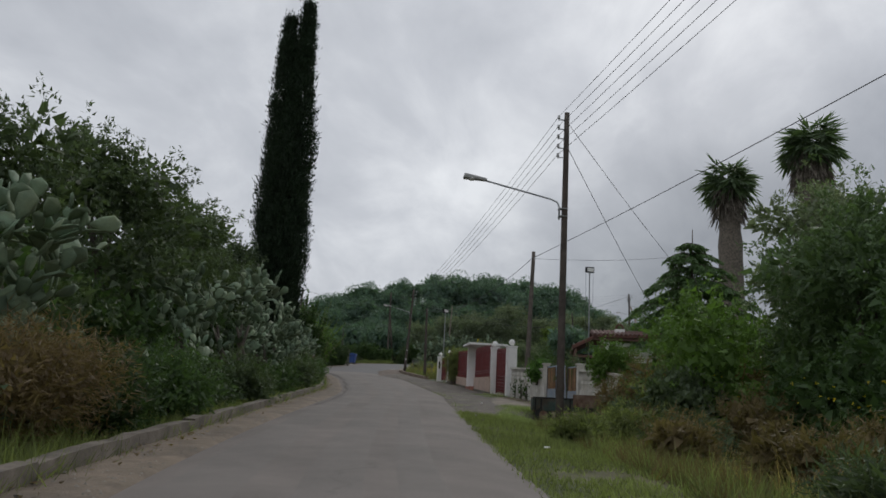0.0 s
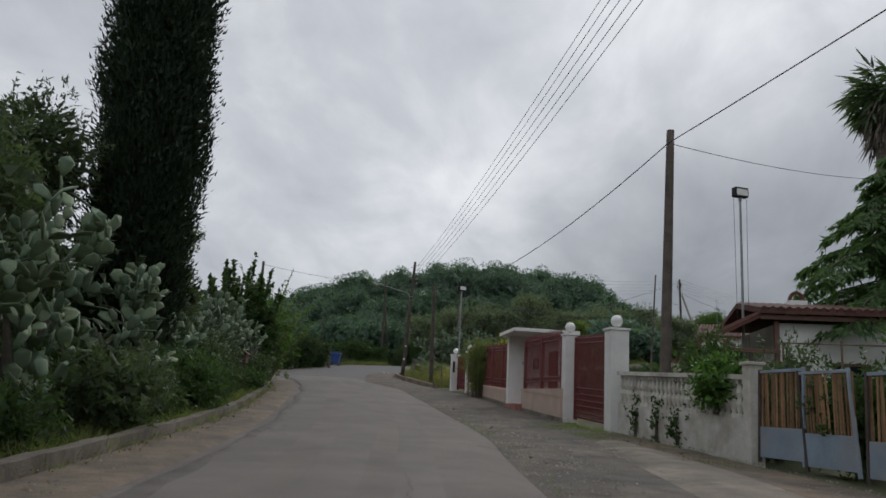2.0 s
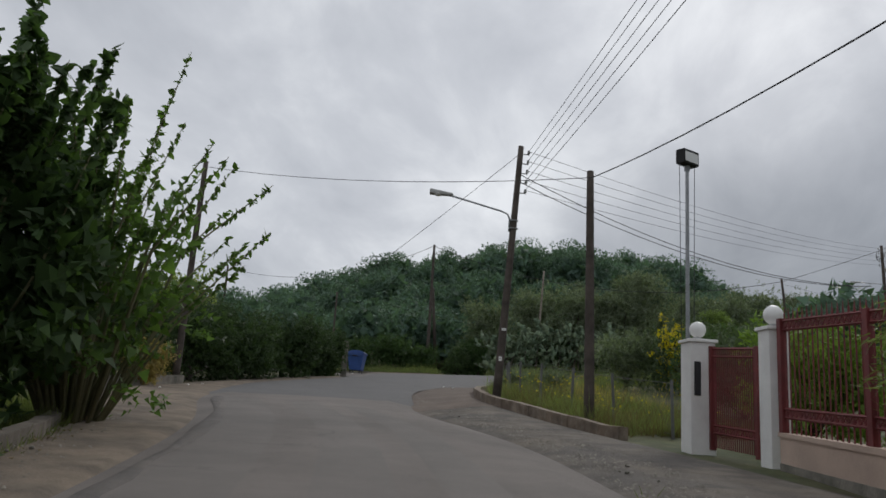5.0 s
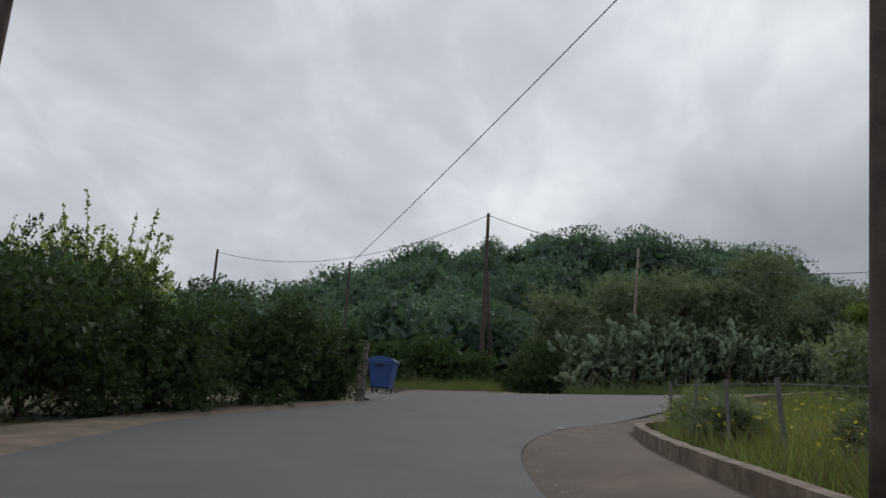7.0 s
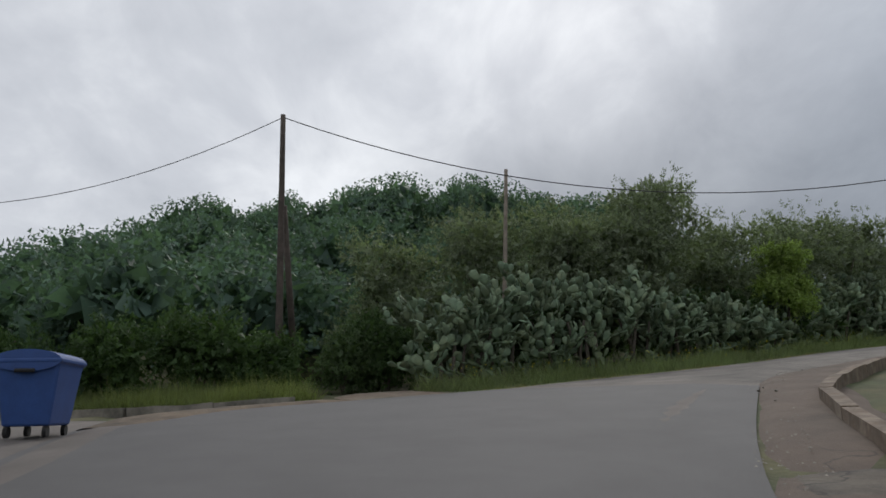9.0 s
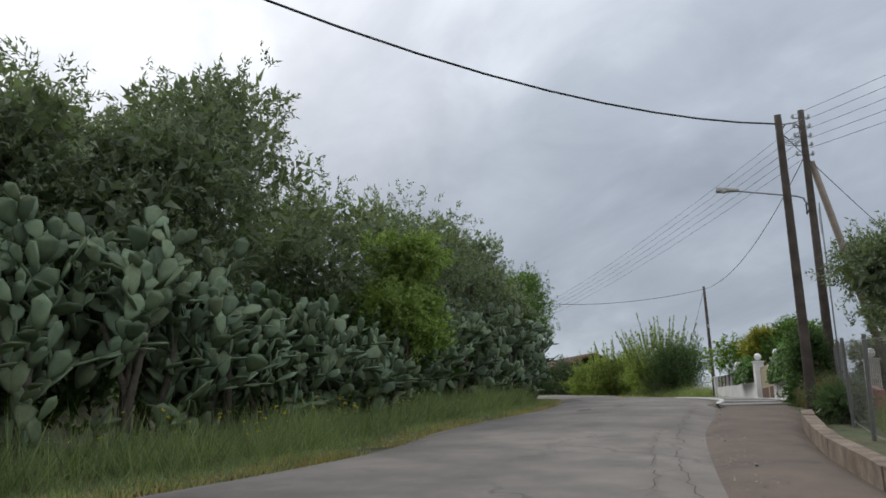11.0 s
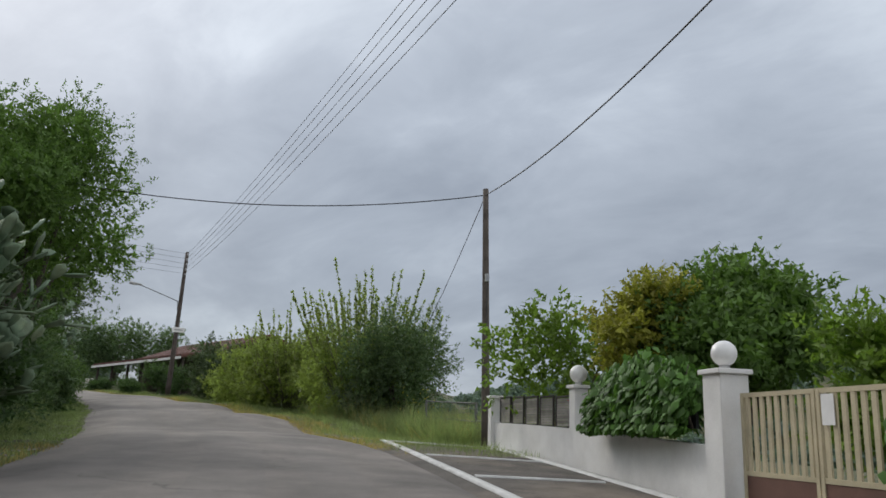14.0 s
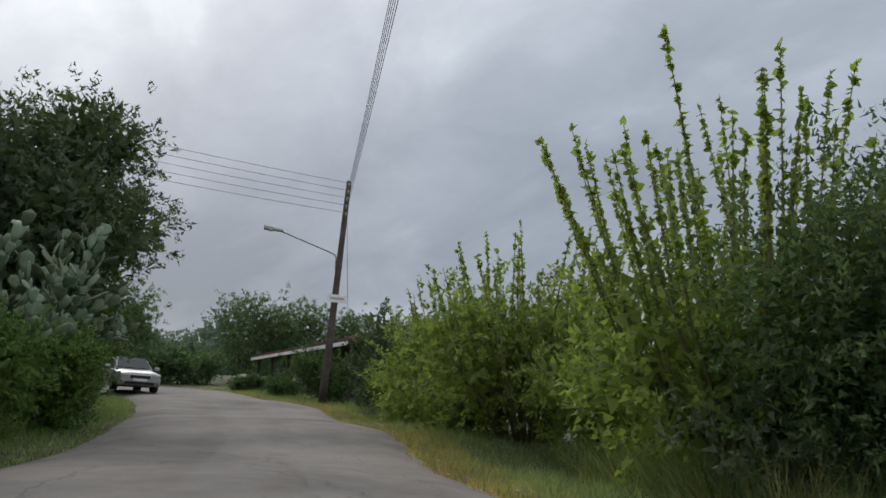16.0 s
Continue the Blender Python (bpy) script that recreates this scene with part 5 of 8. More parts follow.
def make_mast(x, y, h, label, rz):
    """A thin mast with a floodlight and its two thin stays."""
    t = thing("floodlight_mast", x, y, G(x, y), label, "floodlight", rz)
    part("mast", rod(bmesh.new(), (0, 0, 0), (0, 0, h - 0.15), 0.05, 0.035), GALV, t)
    f = part("floodlight", box(bmesh.new(), -0.25, 0.25, -0.12, 0.1, h - 0.1, h + 0.22, 0.02), RUBBER, t, "dark floodlight housing")
    part("lamp_glass", box(bmesh.new(), -0.21, 0.21, -0.126, -0.121, h - 0.05, h + 0.16), GLOBE, f)
    part("bracket", box(bmesh.new(), -0.03, 0.03, -0.05, 0.05, h - 0.22, h - 0.1), GALV, t)
    for s in (-0.25, 0.25):
        part("stay", rod(bmesh.new(), (s, 0, h - 0.1), (s * 0.8, 0, 2.0), 0.007, n=5), WIRE, t)


make_mast(14.6, 44.3, 7.5, "thin floodlight mast standing behind the wall", 10)
make_mast(9.15, 66.6, 5.8, "thin floodlight mast behind the white pillars", 30)


def make_antenna(x, y, h):
    t = thing("tv_antenna_mast", x, y, G(x, y), "thin metal antenna mast in a garden", "antenna")
    part("mast", rod(bmesh.new(), (0, 0, 0), (-0.3, 0, h), 0.035, 0.025), GALV, t)
    part("aerial", rod(rod(rod(bmesh.new(), (-0.3, 0, h - 0.05), (0.05, 0.1, h - 0.15), 0.012), (0.0, 0.1, h - 0.15), (0.03, 0.1, h - 1.1), 0.014), (-0.25, 0, h - 1.15), (0.05, 0.1, h - 1.1), 0.012), GALV, t)


make_antenna(45.6, 106.15, 7.3)

# overhead lines
def lines():
    def tip(p, h, i, top, side):
        z = h - 0.25 - 0.32 * i
        return (p[0] + top[0] * z / h + side[0] * 0.27, p[1] + top[1] * z / h + side[1] * 0.27, G(*p) - 0.1 + z + 0.1)

    for i in range(5):
        a = tip(P1, 10.2, i, (0.05, 0), (-1, 0))
        b = tip(P3, H3, i, TOP3, (1, 0))
        c = tip(PL, 9.6, i, (-0.25, 0), (-0.4, 0.9))
        d = tip(PN, 9.0, i, (1.1, 0.5), (-0.7, -0.7))
        make_cable([(7.3 + 0.12 * i, -22, 9.9 - 0.32 * i), a], 0.35, "thin overhead power wire between poles", 0.0075)
        make_cable([a, b], 0.5, "thin overhead power wire between poles", 0.0075)
        make_cable([b, c], 0.5, "thin overhead power wire between poles", 0.0075)
        make_cable([tip(PL, 9.6, i, (-0.25, 0), (0.75, -0.66)), d], 0.5, "thin overhead power wire between poles", 0.0075)
        make_cable([d, (52, 152, 20.5 - 0.3 * i)], 0.5, "thin overhead power wire between poles", 0.0075)
    p2 = (9.68, 38.7, G(9.5, 38.4) + 7.15)
    p4 = (7.85, 69.2, G(7.95, 69.2) + 5.9)
    make_cable([(12.9, 2, 9.4), p2], 0.2, "black telephone cable between wooden poles", 0.014)
    make_cable([p2, p4], 1.0, "black telephone cable between wooden poles", 0.014)
    make_cable([p2, (22.0, 47.2, 11.6)], 0.2, "thin cable from a pole to a house", 0.009)
    z1 = G(*P1) + 0.5
    make_cable([(6.85, 23.3, z1 + 9.3), (17.5, 38, 8.6)], 0.1, "thin cable from a power pole to a garden", 0.01)
    make_cable([(6.85, 23.3, z1 + 8.5), (16.5, 38, 5.6)], 0.1, "thin cable from a power pole to a garden", 0.01)
    g = (0.8, 94.6, G(0.8, 94.6) + 4.4)
    f = (7.38, 112.45, 16.9)
    k = (31.92, 104.17, G(32.6, 104.25) + 6.45)
    make_cable([(7.03, 74.6, 11.9), g], 0.1, "thin cable from a power pole to a thin pole", 0.01)
    make_cable([(-10.6, 123.5, G(-10.6, 123.5) + 8.2), f], 1.6, "black telephone cable across the junction", 0.016)
    make_cable([f, (31.92, 104.22, 14.55)], 2.0, "thick black telephone cable over the road", 0.02)
    make_cable([(-3.7, 79.5, G(-3.8, 79.5) + 7.5), (-7.8, 78.0, G(-3.8, 79.5) + 1.8)], 0.05, "thin guy cable from a leaning pole into the hedge", 0.009)
    make_cable([(-3.7, 79.5, G(-3.8, 79.5) + 7.85), p4], 0.3, "thin cable across the road", 0.01)
    m = (58.69, 115.38, G(58.6, 115.2) + 6.25)
    make_cable([k, (40.6, 105.45, G(*PL) + 9.2)], 0.05, "black cable between two poles", 0.016)
    make_cable([(40.6, 105.45, G(*PL) + 8.0), m], 0.9, "black telephone cable between wooden poles", 0.014)
    make_cable([m, (55, 126, 15.9)], 0.5, "black telephone cable over the road", 0.014)
    make_cable([m, (68, 120.5, 12.5)], 0.2, "thin cable to a hidden house", 0.01)
    make_cable([(80.9, 139.7, G(*PN) + 8.4), (90, 146, 13.8)], 0.25, "thin cable from a pole to a house", 0.01)
    make_cable([(31.95, 104.17, G(32.6, 104.25) + 6.3), (41, 102.5, 12.5)], 0.1, "thin cable from a pole to a garden", 0.009)
    make_cable([(16.48, 112.8, G(16.0, 112.8) + 8.35), (20.5, 115.6, 15.2)], 0.15, "thin cable from a grey pole into the trees", 0.009)
    for dy in (0.0, 0.25):
        make_cable([(7.0, 74.6, 11.0 + dy), (25, 84, 10.5)], 0.9, "twin black service cable to a house", 0.014)


lines()

# ---------------------------------------------------------------- roadside box


def make_shrine(x, y):
    """A small house-shaped box on a post."""
    t = thing("roadside_box", x, y, G(x, y), "small weathered wooden box with a roof on a post", "shrine", -10)
    part("post", box(bmesh.new(), -0.05, 0.05, -0.05, 0.05, -0.1, 1.05, 0.005), POLE_PALE, t)
    part("cabinet", box(bmesh.new(), -0.22, 0.22, -0.18, 0.18, 1.05, 1.4, 0.01), BROWN, t)
    # Thin dark panel on the solid cabinet stands in for its shaded inside.
    part("opening", box(bmesh.new(), -0.15, 0.15, -0.186, -0.182, 1.1, 1.35), DARK, t)
    for sgn in (-1, 1):
        bm = box(bmesh.new(), 0, 0.34, -0.25, 0.25, 0, 0.03, 0.004)
        bmesh.ops.transform(bm, matrix=Matrix.Translation((0, 0, 1.55)) @ Matrix.Diagonal((sgn, 1, 1, 1)) @ pose(0, 0, 0, 0, 30, 0), verts=bm.verts)
        part("roof_board", bm, TILE, t)


make_shrine(-1.6, 52.9)

# ---------------------------------------------------------------- wheeled bin


def make_bin(x, y, rz):
    t = thing("wheeled_bin", x, y, G(x, y) + 0.01, "large blue plastic wheeled rubbish bin", "bin", rz)
    bm = bmesh.new()
    r = bmesh.ops.create_cube(bm, size=1, matrix=Matrix.Translation((0, 0, 0.66)) @ Matrix.Diagonal((1.2, 0.95, 0.98, 1)))
    for v in r["verts"]:
        if v.co.z < 0.6:
            v.co.x *= 0.82
            v.co.y *= 0.72
    bmesh.ops.bevel(bm, geom=list(bm.edges), offset=0.04, segments=2, affect="EDGES", profile=0.5)
    part("body", bm, BIN_BLUE, t)
    part("rim", box(bmesh.new(), -0.64, 0.64, -0.51, 0.51, 1.12, 1.19, 0.02), BIN_BLUE, t)
    bm = bmesh.new()
    pipe(bm, [(-0.63, 0, 1.16), (0.63, 0, 1.16)], 0.5, 20)
    bmesh.ops.transform(bm, matrix=Matrix.Translation((0, 0, 1.16)) @ Matrix.Diagonal((1, 1, 0.34, 1)) @ Matrix.Translation((0, 0, -1.16)), verts=bm.verts)
    part("lid", bm, BIN_BLUE, t, smooth=False)
    for x_ in (-0.42, 0.42):
        for y_ in (-0.28, 0.28):
            part("wheel", rod(bmesh.new(), (x_, y_ - 0.03, 0.09), (x_, y_ + 0.03, 0.09), 0.09, n=12), RUBBER, t)
    for x_ in (-0.68, 0.68):
        part("handle", rod(bmesh.new(), (x_, -0.14, 1.0), (x_, 0.14, 1.0), 0.03), RUBBER, t)


make_bin(2.15, 98.3, 80)

# ---------------------------------------------------------------- houses


def tile_roof(parent, x0, x1, y0, y1, z_low, z_high, along_x, name="roof", pitch=0.24):
    """A sloping slab with rounded tile courses on it, that rises along y (or x)."""
    bm = bmesh.new()
    a = [(x0, y0, z_low), (x1, y0, z_high if along_x else z_low), (x1, y1, z_high), (x0, y1, z_low if along_x else z_high)]
    up = [bm.verts.new((p[0], p[1], p[2] - 0.02)) for p in a]
    dn = [bm.verts.new((p[0], p[1], p[2] - 0.12)) for p in a]
    bm.faces.new(up)
    bm.faces.new(dn[::-1])
    for k in range(4):
        bm.faces.new((up[k], dn[k], dn[(k + 1) % 4], up[(k + 1) % 4]))
    slab = part(name, bm, TILE, parent)
    span = (y0, y1) if along_x else (x0, x1)
    n = max(2, int(abs(span[1] - span[0]) / pitch))
    run = (x1 - x0) if along_x else (y1 - y0)
    bm = bmesh.new()
    pipe(bm, [((run if along_x else 0) * u, (0 if along_x else run) * u, (z_high - z_low) * u) for u in (0, 0.5, 1)], pitch * 0.46, 6)
    me = bpy.data.meshes.new("tile_course")
    bm.to_mesh(me)
    bm.free()
    me.materials.append(TILE)
    for i in range(n):
        c = span[0] + (span[1] - span[0]) * (i + 0.5) / n
        ob = new("tile_course", me)
        ob.parent, ob.matrix_basis = slab, Matrix.Translation((x0, c, z_low) if along_x else (c, y0, z_low))
    return slab


def make_house(x, y, rz, w, d, eave, label, door=True, pitch_h=0.9):
    t = thing("house", x, y, G(x, y), label, "house", rz)
    part("wall", box(bmesh.new(), -w / 2, w / 2, -d / 2, d / 2, -0.6, eave, 0.01), WHITE_WALL, t)
    tile_roof(t, -w / 2 - 0.35, w / 2 + 0.35, -d / 2 - 0.4, 0.02, eave + 0.02, eave + pitch_h, False)
    tile_roof(t, -w / 2 - 0.35, w / 2 + 0.35, d / 2 + 0.4, -0.02, eave + 0.02, eave + pitch_h, False)
    for s in (-1, 1):
        bm = bmesh.new()
        vs = [bm.verts.new((s * (w / 2 - 0.05 + e), yy, zz)) for e in (0, 0.1) for yy, zz in ((-d / 2, eave - 0.02), (d / 2, eave - 0.02), (0, eave + pitch_h - 0.1))]
        bm.faces.new(vs[:3])
        bm.faces.new(vs[3:][::-1])
        for k in range(3):
            bm.faces.new((vs[k], vs[(k + 1) % 3], vs[3 + (k + 1) % 3], vs[3 + k]))
        part("gable", bm, WHITE_WALL, t)
    c = part("chimney", box(bmesh.new(), -w * 0.2 - 0.25, -w * 0.2 + 0.25, -0.6, -0.15, eave + 0.3, eave + pitch_h + 0.55, 0.02), WHITE_WALL, t)
    part("chimney_cap", box(bmesh.new(), -w * 0.2 - 0.3, -w * 0.2 + 0.3, -0.65, -0.1, eave + pitch_h + 0.55, eave + pitch_h + 0.65), TILE, c)
    for k in (-0.28, 0.2):
        wx = w * k
        win = part("window", box(bmesh.new(), wx - 0.55, wx + 0.55, -d / 2 - 0.03, -d / 2 - 0.002, 1.0, 2.1, 0.005), BROWN, t)
        part("pane", box(bmesh.new(), wx - 0.47, wx + 0.47, -d / 2 - 0.036, -d / 2 - 0.031, 1.08, 2.02), CAR_GLASS, win)
    for sgn in (-1, 1):
        win = part("window", box(bmesh.new(), -w / 2 - 0.03, -w / 2 - 0.002, sgn * d * 0.2 - 0.5, sgn * d * 0.2 + 0.5, 1.0, 2.1, 0.005), BROWN, t)
        part("pane", box(bmesh.new(), -w / 2 - 0.036, -w / 2 - 0.031, sgn * d * 0.2 - 0.43, sgn * d * 0.2 + 0.43, 1.07, 2.03), CAR_GLASS, win)
    return t


make_house(36.2, 80.6, -30, 9.0, 6.0, 2.55, "white house with a red tiled roof among garden trees", pitch_h=1.3)


def make_porch_house():
    """The house behind the slat gates: a white wall under a tiled eave, and an open timber porch with its own lean-to roof."""
    t = thing("porch_house", 15.2, 43.36, G(14.85, 43.45) - 0.12, "white house with a red tiled roof and a dark timber porch", "house", -15)
    part("wall", box(bmesh.new(), 0.0, 6.5, 0.0, 4.5, -0.5, 3.45, 0.01), WHITE_WALL, t)
    part("fascia", box(bmesh.new(), -0.6, 6.6, -0.42, -0.36, 3.5, 3.64, 0.005), BROWN, t)
    tile_roof(t, -0.65, 6.6, -0.55, 2.4, 3.78, 4.3, False)
    tile_roof(t, -0.65, 6.6, 5.1, 2.4, 3.78, 4.3, False)
    tile_roof(t, -1.75, -0.5, -0.4, 4.4, 3.08, 3.72, True, "porch_roof")
    for x, y in ((-1.6, -0.2), (-1.6, 2.0), (-1.6, 4.2), (-0.09, -0.15)):
        part("porch_post", box(bmesh.new(), x - 0.07, x + 0.07, y - 0.07, y + 0.07, -0.4, 2.98 if x < -1 else 3.48, 0.01), BROWN, t)
    part("porch_beam", box(bmesh.new(), -1.67, -0.02, -0.28, -0.17, 2.5, 2.62, 0.01), BROWN, t)
    # Added dark panel that stands in for the deep shade inside the porch.
    part("back_boards", box(bmesh.new(), -1.67, -0.02, 4.0, 4.06, -0.4, 3.0, 0.01), POLE_WOOD, t)
    win = part("window", box(bmesh.new(), 1.5, 2.6, -0.03, -0.002, 1.15, 2.3, 0.005), BROWN, t)
    part("pane", box(bmesh.new(), 1.58, 2.52, -0.036, -0.031, 1.23, 2.22), CAR_GLASS, win)
    bm = bmesh.new()
    pipe(bm, [(1.0 + 0.22 * math.cos(a), 1.4, 4.32 + 0.3 * math.sin(a)) for a in np.linspace(0, math.pi, 9)], 0.06, 6)
    arch = part("chimney_arch", bm, TILE, t, "arched tile chimney cap")
    part("chimney_base", box(bmesh.new(), 0.72, 1.28, 1.2, 1.6, 3.9, 4.34, 0.01), WHITE_WALL, t)


make_porch_house()
make_tree("garden_tree", 18.0, 40.0, 4.9, 1.8, "light green garden tree before the porch house", seed=241, mat=LEAF_GARDEN, count=14000, low=0.1, leaf=0.11, width=0.06)


def make_pipe_frame(x, y, rz, w, h, label):
    """An old gate frame of thin iron with a middle upright."""
    t = thing("iron_frame", x, y, G(x, y), label, "frame", rz)
    for u in (0.0, 0.5, 1.0):
        part("upright", rod(bmesh.new(), (w * u, 0, -0.1), (w * u, 0, h + (0.08 if u == 0.5 else 0)), 0.022, n=6), RUST, t)
    for z in (h, h * 0.55):
        part("rail", rod(bmesh.new(), (0, 0, z), (w, 0, z), 0.016, n=6), RUST, t)


make_pipe_frame(11.0, 36.2, -20, 2.2, 2.25, "thin rusty iron frame behind the slat gates")


def make_veranda_house():
    t = thing("veranda_house", 88.2, 148.4, G(88.2, 148.4) + 0.1, "low house with a red tiled veranda roof on posts", "house", -32)
    # Wall coloured dark to give the shade under the veranda roof.
    part("wall", box(bmesh.new(), 3.4, 11, -7, 7.4, -1, 2.7, 0.01), POLE_WOOD, t)
    tile_roof(t, 0, 3.6, -8.4, 8.4, 2.12, 2.75, True, "veranda_roof")
    tile_roof(t, 3.2, 7.0, -7.4, 7.8, 2.75, 4.2, True, "main_roof")
    tile_roof(t, 11.2, 7.0, -7.4, 7.8, 2.75, 4.2, True, "main_roof")
    for yy in (-8.0, -4.8, -1.6, 1.6, 4.8, 8.0):
        part("veranda_post", box(bmesh.new(), 0.25, 0.4, yy - 0.07, yy + 0.07, -1, 2.0, 0.01), POLE_WOOD, t)
    part("eave_board", box(bmesh.new(), -0.08, -0.02, -8.45, 8.45, 1.9, 2.06), WHITE_WALL, t)
    for yy in (3.6, 4.6):
        part("pale_post", box(bmesh.new(), -1.6, -1.36, yy - 0.12, yy + 0.12, -1, 0.85, 0.02), OLD_WHITE, t)


make_veranda_house()


def make_carport():
    """The house behind the oleander: a white wall and a lean-to roof."""
    t = thing("white_outbuilding", 47.5, 102.6, G(47.5, 102.6), "white outbuilding with a lean-to roof behind the fence", "outbuilding", W_ANG)
    part("wall", box(bmesh.new(), -1.8, 2.8, -1.6, 1.0, -0.5, 2.3, 0.01), OLD_WHITE, t)
    part("roof", box(bmesh.new(), -2.5, 3.1, -2.0, 1.7, 2.32, 2.44, 0.02), LAMP_GREY, t)
    part("door", box(bmesh.new(), -0.9, 0.0, 1.002, 1.03, 0.0, 1.95), BROWN, t)
    part("roof_post", box(bmesh.new(), -2.35, -2.2, 1.4, 1.55, -0.5, 2.3, 0.01), LAMP_GREY, t)


make_carport()
make_globe_pillar(42.3, 104.6, 0.36, 1.35, 0.15, "old whitewashed pillar with a round stone ball", W_ANG, OLD_WHITE, "garden wall pillars")
place_wall("brick_garden_wall", (42.6, 104.7), (37.0, 103.6), 0.5, 0.45, 0.18, STEP_RED, "low red brick wall behind the wire fence")

# ---------------------------------------------------------------- wire mesh fence


def make_wire_fence(pts, h, label, gap=2.4, mesh=0.14):
    """Leaning metal posts with two lines of wire and a diamond net."""
    t = thing("wire_fence", pts[0][0], pts[0][1], G(*pts[0]), label, "fence")
    o = Vector((pts[0][0], pts[0][1], G(*pts[0])))
    p = spline(pts, gap)
    rng = np.random.default_rng(int(pts[0][0]))
    for q in p:
        bm = bmesh.new()
        b = Vector((q[0], q[1], G(*q))) - o
        rod(bm, b - Vector((0, 0, 0.1)), b + Vector((rng.normal() * 0.04, rng.normal() * 0.04, h + 0.08)), 0.035, n=8)
        part("post", bm, NET, t)
    bm = bmesh.new()
    for a, b in zip(p, p[1:]):
        A, B = Vector((a[0], a[1], G(*a))) - o, Vector((b[0], b[1], G(*b))) - o
        n = int((B - A).length / mesh)
        m = int(h / mesh)
        for i in range(-m, n):
            for up in (1, -1):
                u0, u1 = i / n, (i + m) / n
                z0, z1 = (0.05, h) if up == 1 else (h, 0.05)
                if u0 < 0:
                    z0 = z0 + (z1 - z0) * (-u0) / (u1 - u0)
                    u0 = 0
                if u1 > 1:
                    z1 = z0 + (z1 - z0) * (1 - u0) / (u1 - u0)
                    u1 = 1
                if u1 - u0 > 0.01:
                    rod(bm, A.lerp(B, u0) + Vector((0, 0, z0)), A.lerp(B, u1) + Vector((0, 0, z1)), 0.0022, n=3, caps=False)
        for z in (0.05, h):
            rod(bm, A + Vector((0, 0, z)), B + Vector((0, 0, z)), 0.006, n=4, caps=False)
    part("wire_net", bm, NET, t)
    return t


make_wire_fence([(9.2, 67.5), (8.2, 72), (7.6, 76), (8.1, 81), (9.0, 86.2)], 1.1, "sagging wire fence round the overgrown plot", 3.4, 0.55)
make_wire_fence([(21.5, 99.6), (26, 101.6), (31, 103.2), (35.5, 104.2), (38.8, 104.9)], 1.55, "galvanised wire mesh fence behind the kerb", 2.3, 0.14)

# ---------------------------------------------------------------- car


def make_car(x, y, rz):
    t = thing("car", x, y, G(x, y) + 0.03, "silver saloon car with headlights on the road", "car", rz)

    def hull(rows, name, mat, parent):
        """Rows of (x, half width, bottom, top), front to back."""
        bm, prev = bmesh.new(), None
        for px, w, z0, z1 in rows:
            ring = [bm.verts.new((s * w * k, px, z)) for s, k, z in ((-1, 0.94, z0), (-1, 1, z0 + (z1 - z0) * 0.45), (-1, 0.93, z1 - 0.04), (-1, 0.7, z1), (1, 0.7, z1), (1, 0.93, z1 - 0.04), (1, 1, z0 + (z1 - z0) * 0.45), (1, 0.94, z0))]
            if prev:
                for k in range(8):
                    bm.faces.new((prev[k], prev[(k + 1) % 8], ring[(k + 1) % 8], ring[k]))
            else:
                bm.faces.new(ring)
            prev = ring
        bm.faces.new(prev[::-1])
        return part(name, bm, mat, parent, smooth=False)

    body = hull([(-2.05, 0.72, 0.38, 0.62), (-1.95, 0.82, 0.24, 0.72), (-1.0, 0.85, 0.2, 0.86), (0.2, 0.86, 0.2, 0.9), (1.6, 0.85, 0.22, 0.94), (2.1, 0.78, 0.3, 0.88)], "body", CAR_SILVER, t)
    hull([(-0.95, 0.74, 0.84, 0.88), (-0.25, 0.66, 0.84, 1.36), (0.9, 0.65, 0.86, 1.4), (1.7, 0.72, 0.88, 0.95)], "cabin", CAR_SILVER, t)
    bm = bmesh.new()
    for k, (y0, z0, w0) in enumerate(((-0.9, 0.92, 0.66), (-0.33, 1.32, 0.54))):
        for s in (-1, 1):
            bm.verts.new((s * w0, y0 - 0.02, z0 + 0.02))
    vs = list(bm.verts)
    bm.faces.new((vs[0], vs[1], vs[3], vs[2]))
    r = bmesh.ops.extrude_face_region(bm, geom=list(bm.faces))
    bmesh.ops.translate(bm, verts=[v for v in r["geom"] if isinstance(v, bmesh.types.BMVert)], vec=(0, -0.012, 0.012))
    part("windscreen", bm, CAR_GLASS, t)
    for s in (-1, 1):
        part("headlight", box(bmesh.new(), s * 0.6 - 0.17, s * 0.6 + 0.17, -2.075, -1.96, 0.56, 0.7, 0.03), CHROME, t)
        part("mirror", box(bmesh.new(), s * 0.95 - 0.1, s * 0.95 + 0.1, -0.75, -0.63, 0.9, 1.02, 0.03), CAR_SILVER, t)
        part("side_window", box(bmesh.new(), s * 0.725 - 0.02, s * 0.725 + 0.02, -0.3, 1.2, 0.98, 1.28, 0.008), CAR_GLASS, t)
        for py in (-1.25, 1.3):
            w = part("wheel", rod(bmesh.new(), (s * 0.66, py, 0.3), (s * 0.87, py, 0.3), 0.3, n=20), RUBBER, t)
            part("rim", rod(bmesh.new(), (s * 0.86, py, 0.3), (s * 0.885, py, 0.3), 0.19, n=14), GALV, w)
    part("grille", box(bmesh.new(), -0.38, 0.38, -2.075, -2.03, 0.5, 0.62, 0.01), RUBBER, t)
    part("bumper_intake", box(bmesh.new(), -0.55, 0.55, -2.06, -1.96, 0.28, 0.38, 0.02), RUBBER, t)
    part("plate_bar", box(bmesh.new(), -0.26, 0.26, -2.085, -2.07, 0.4, 0.5), GLOBE, t)


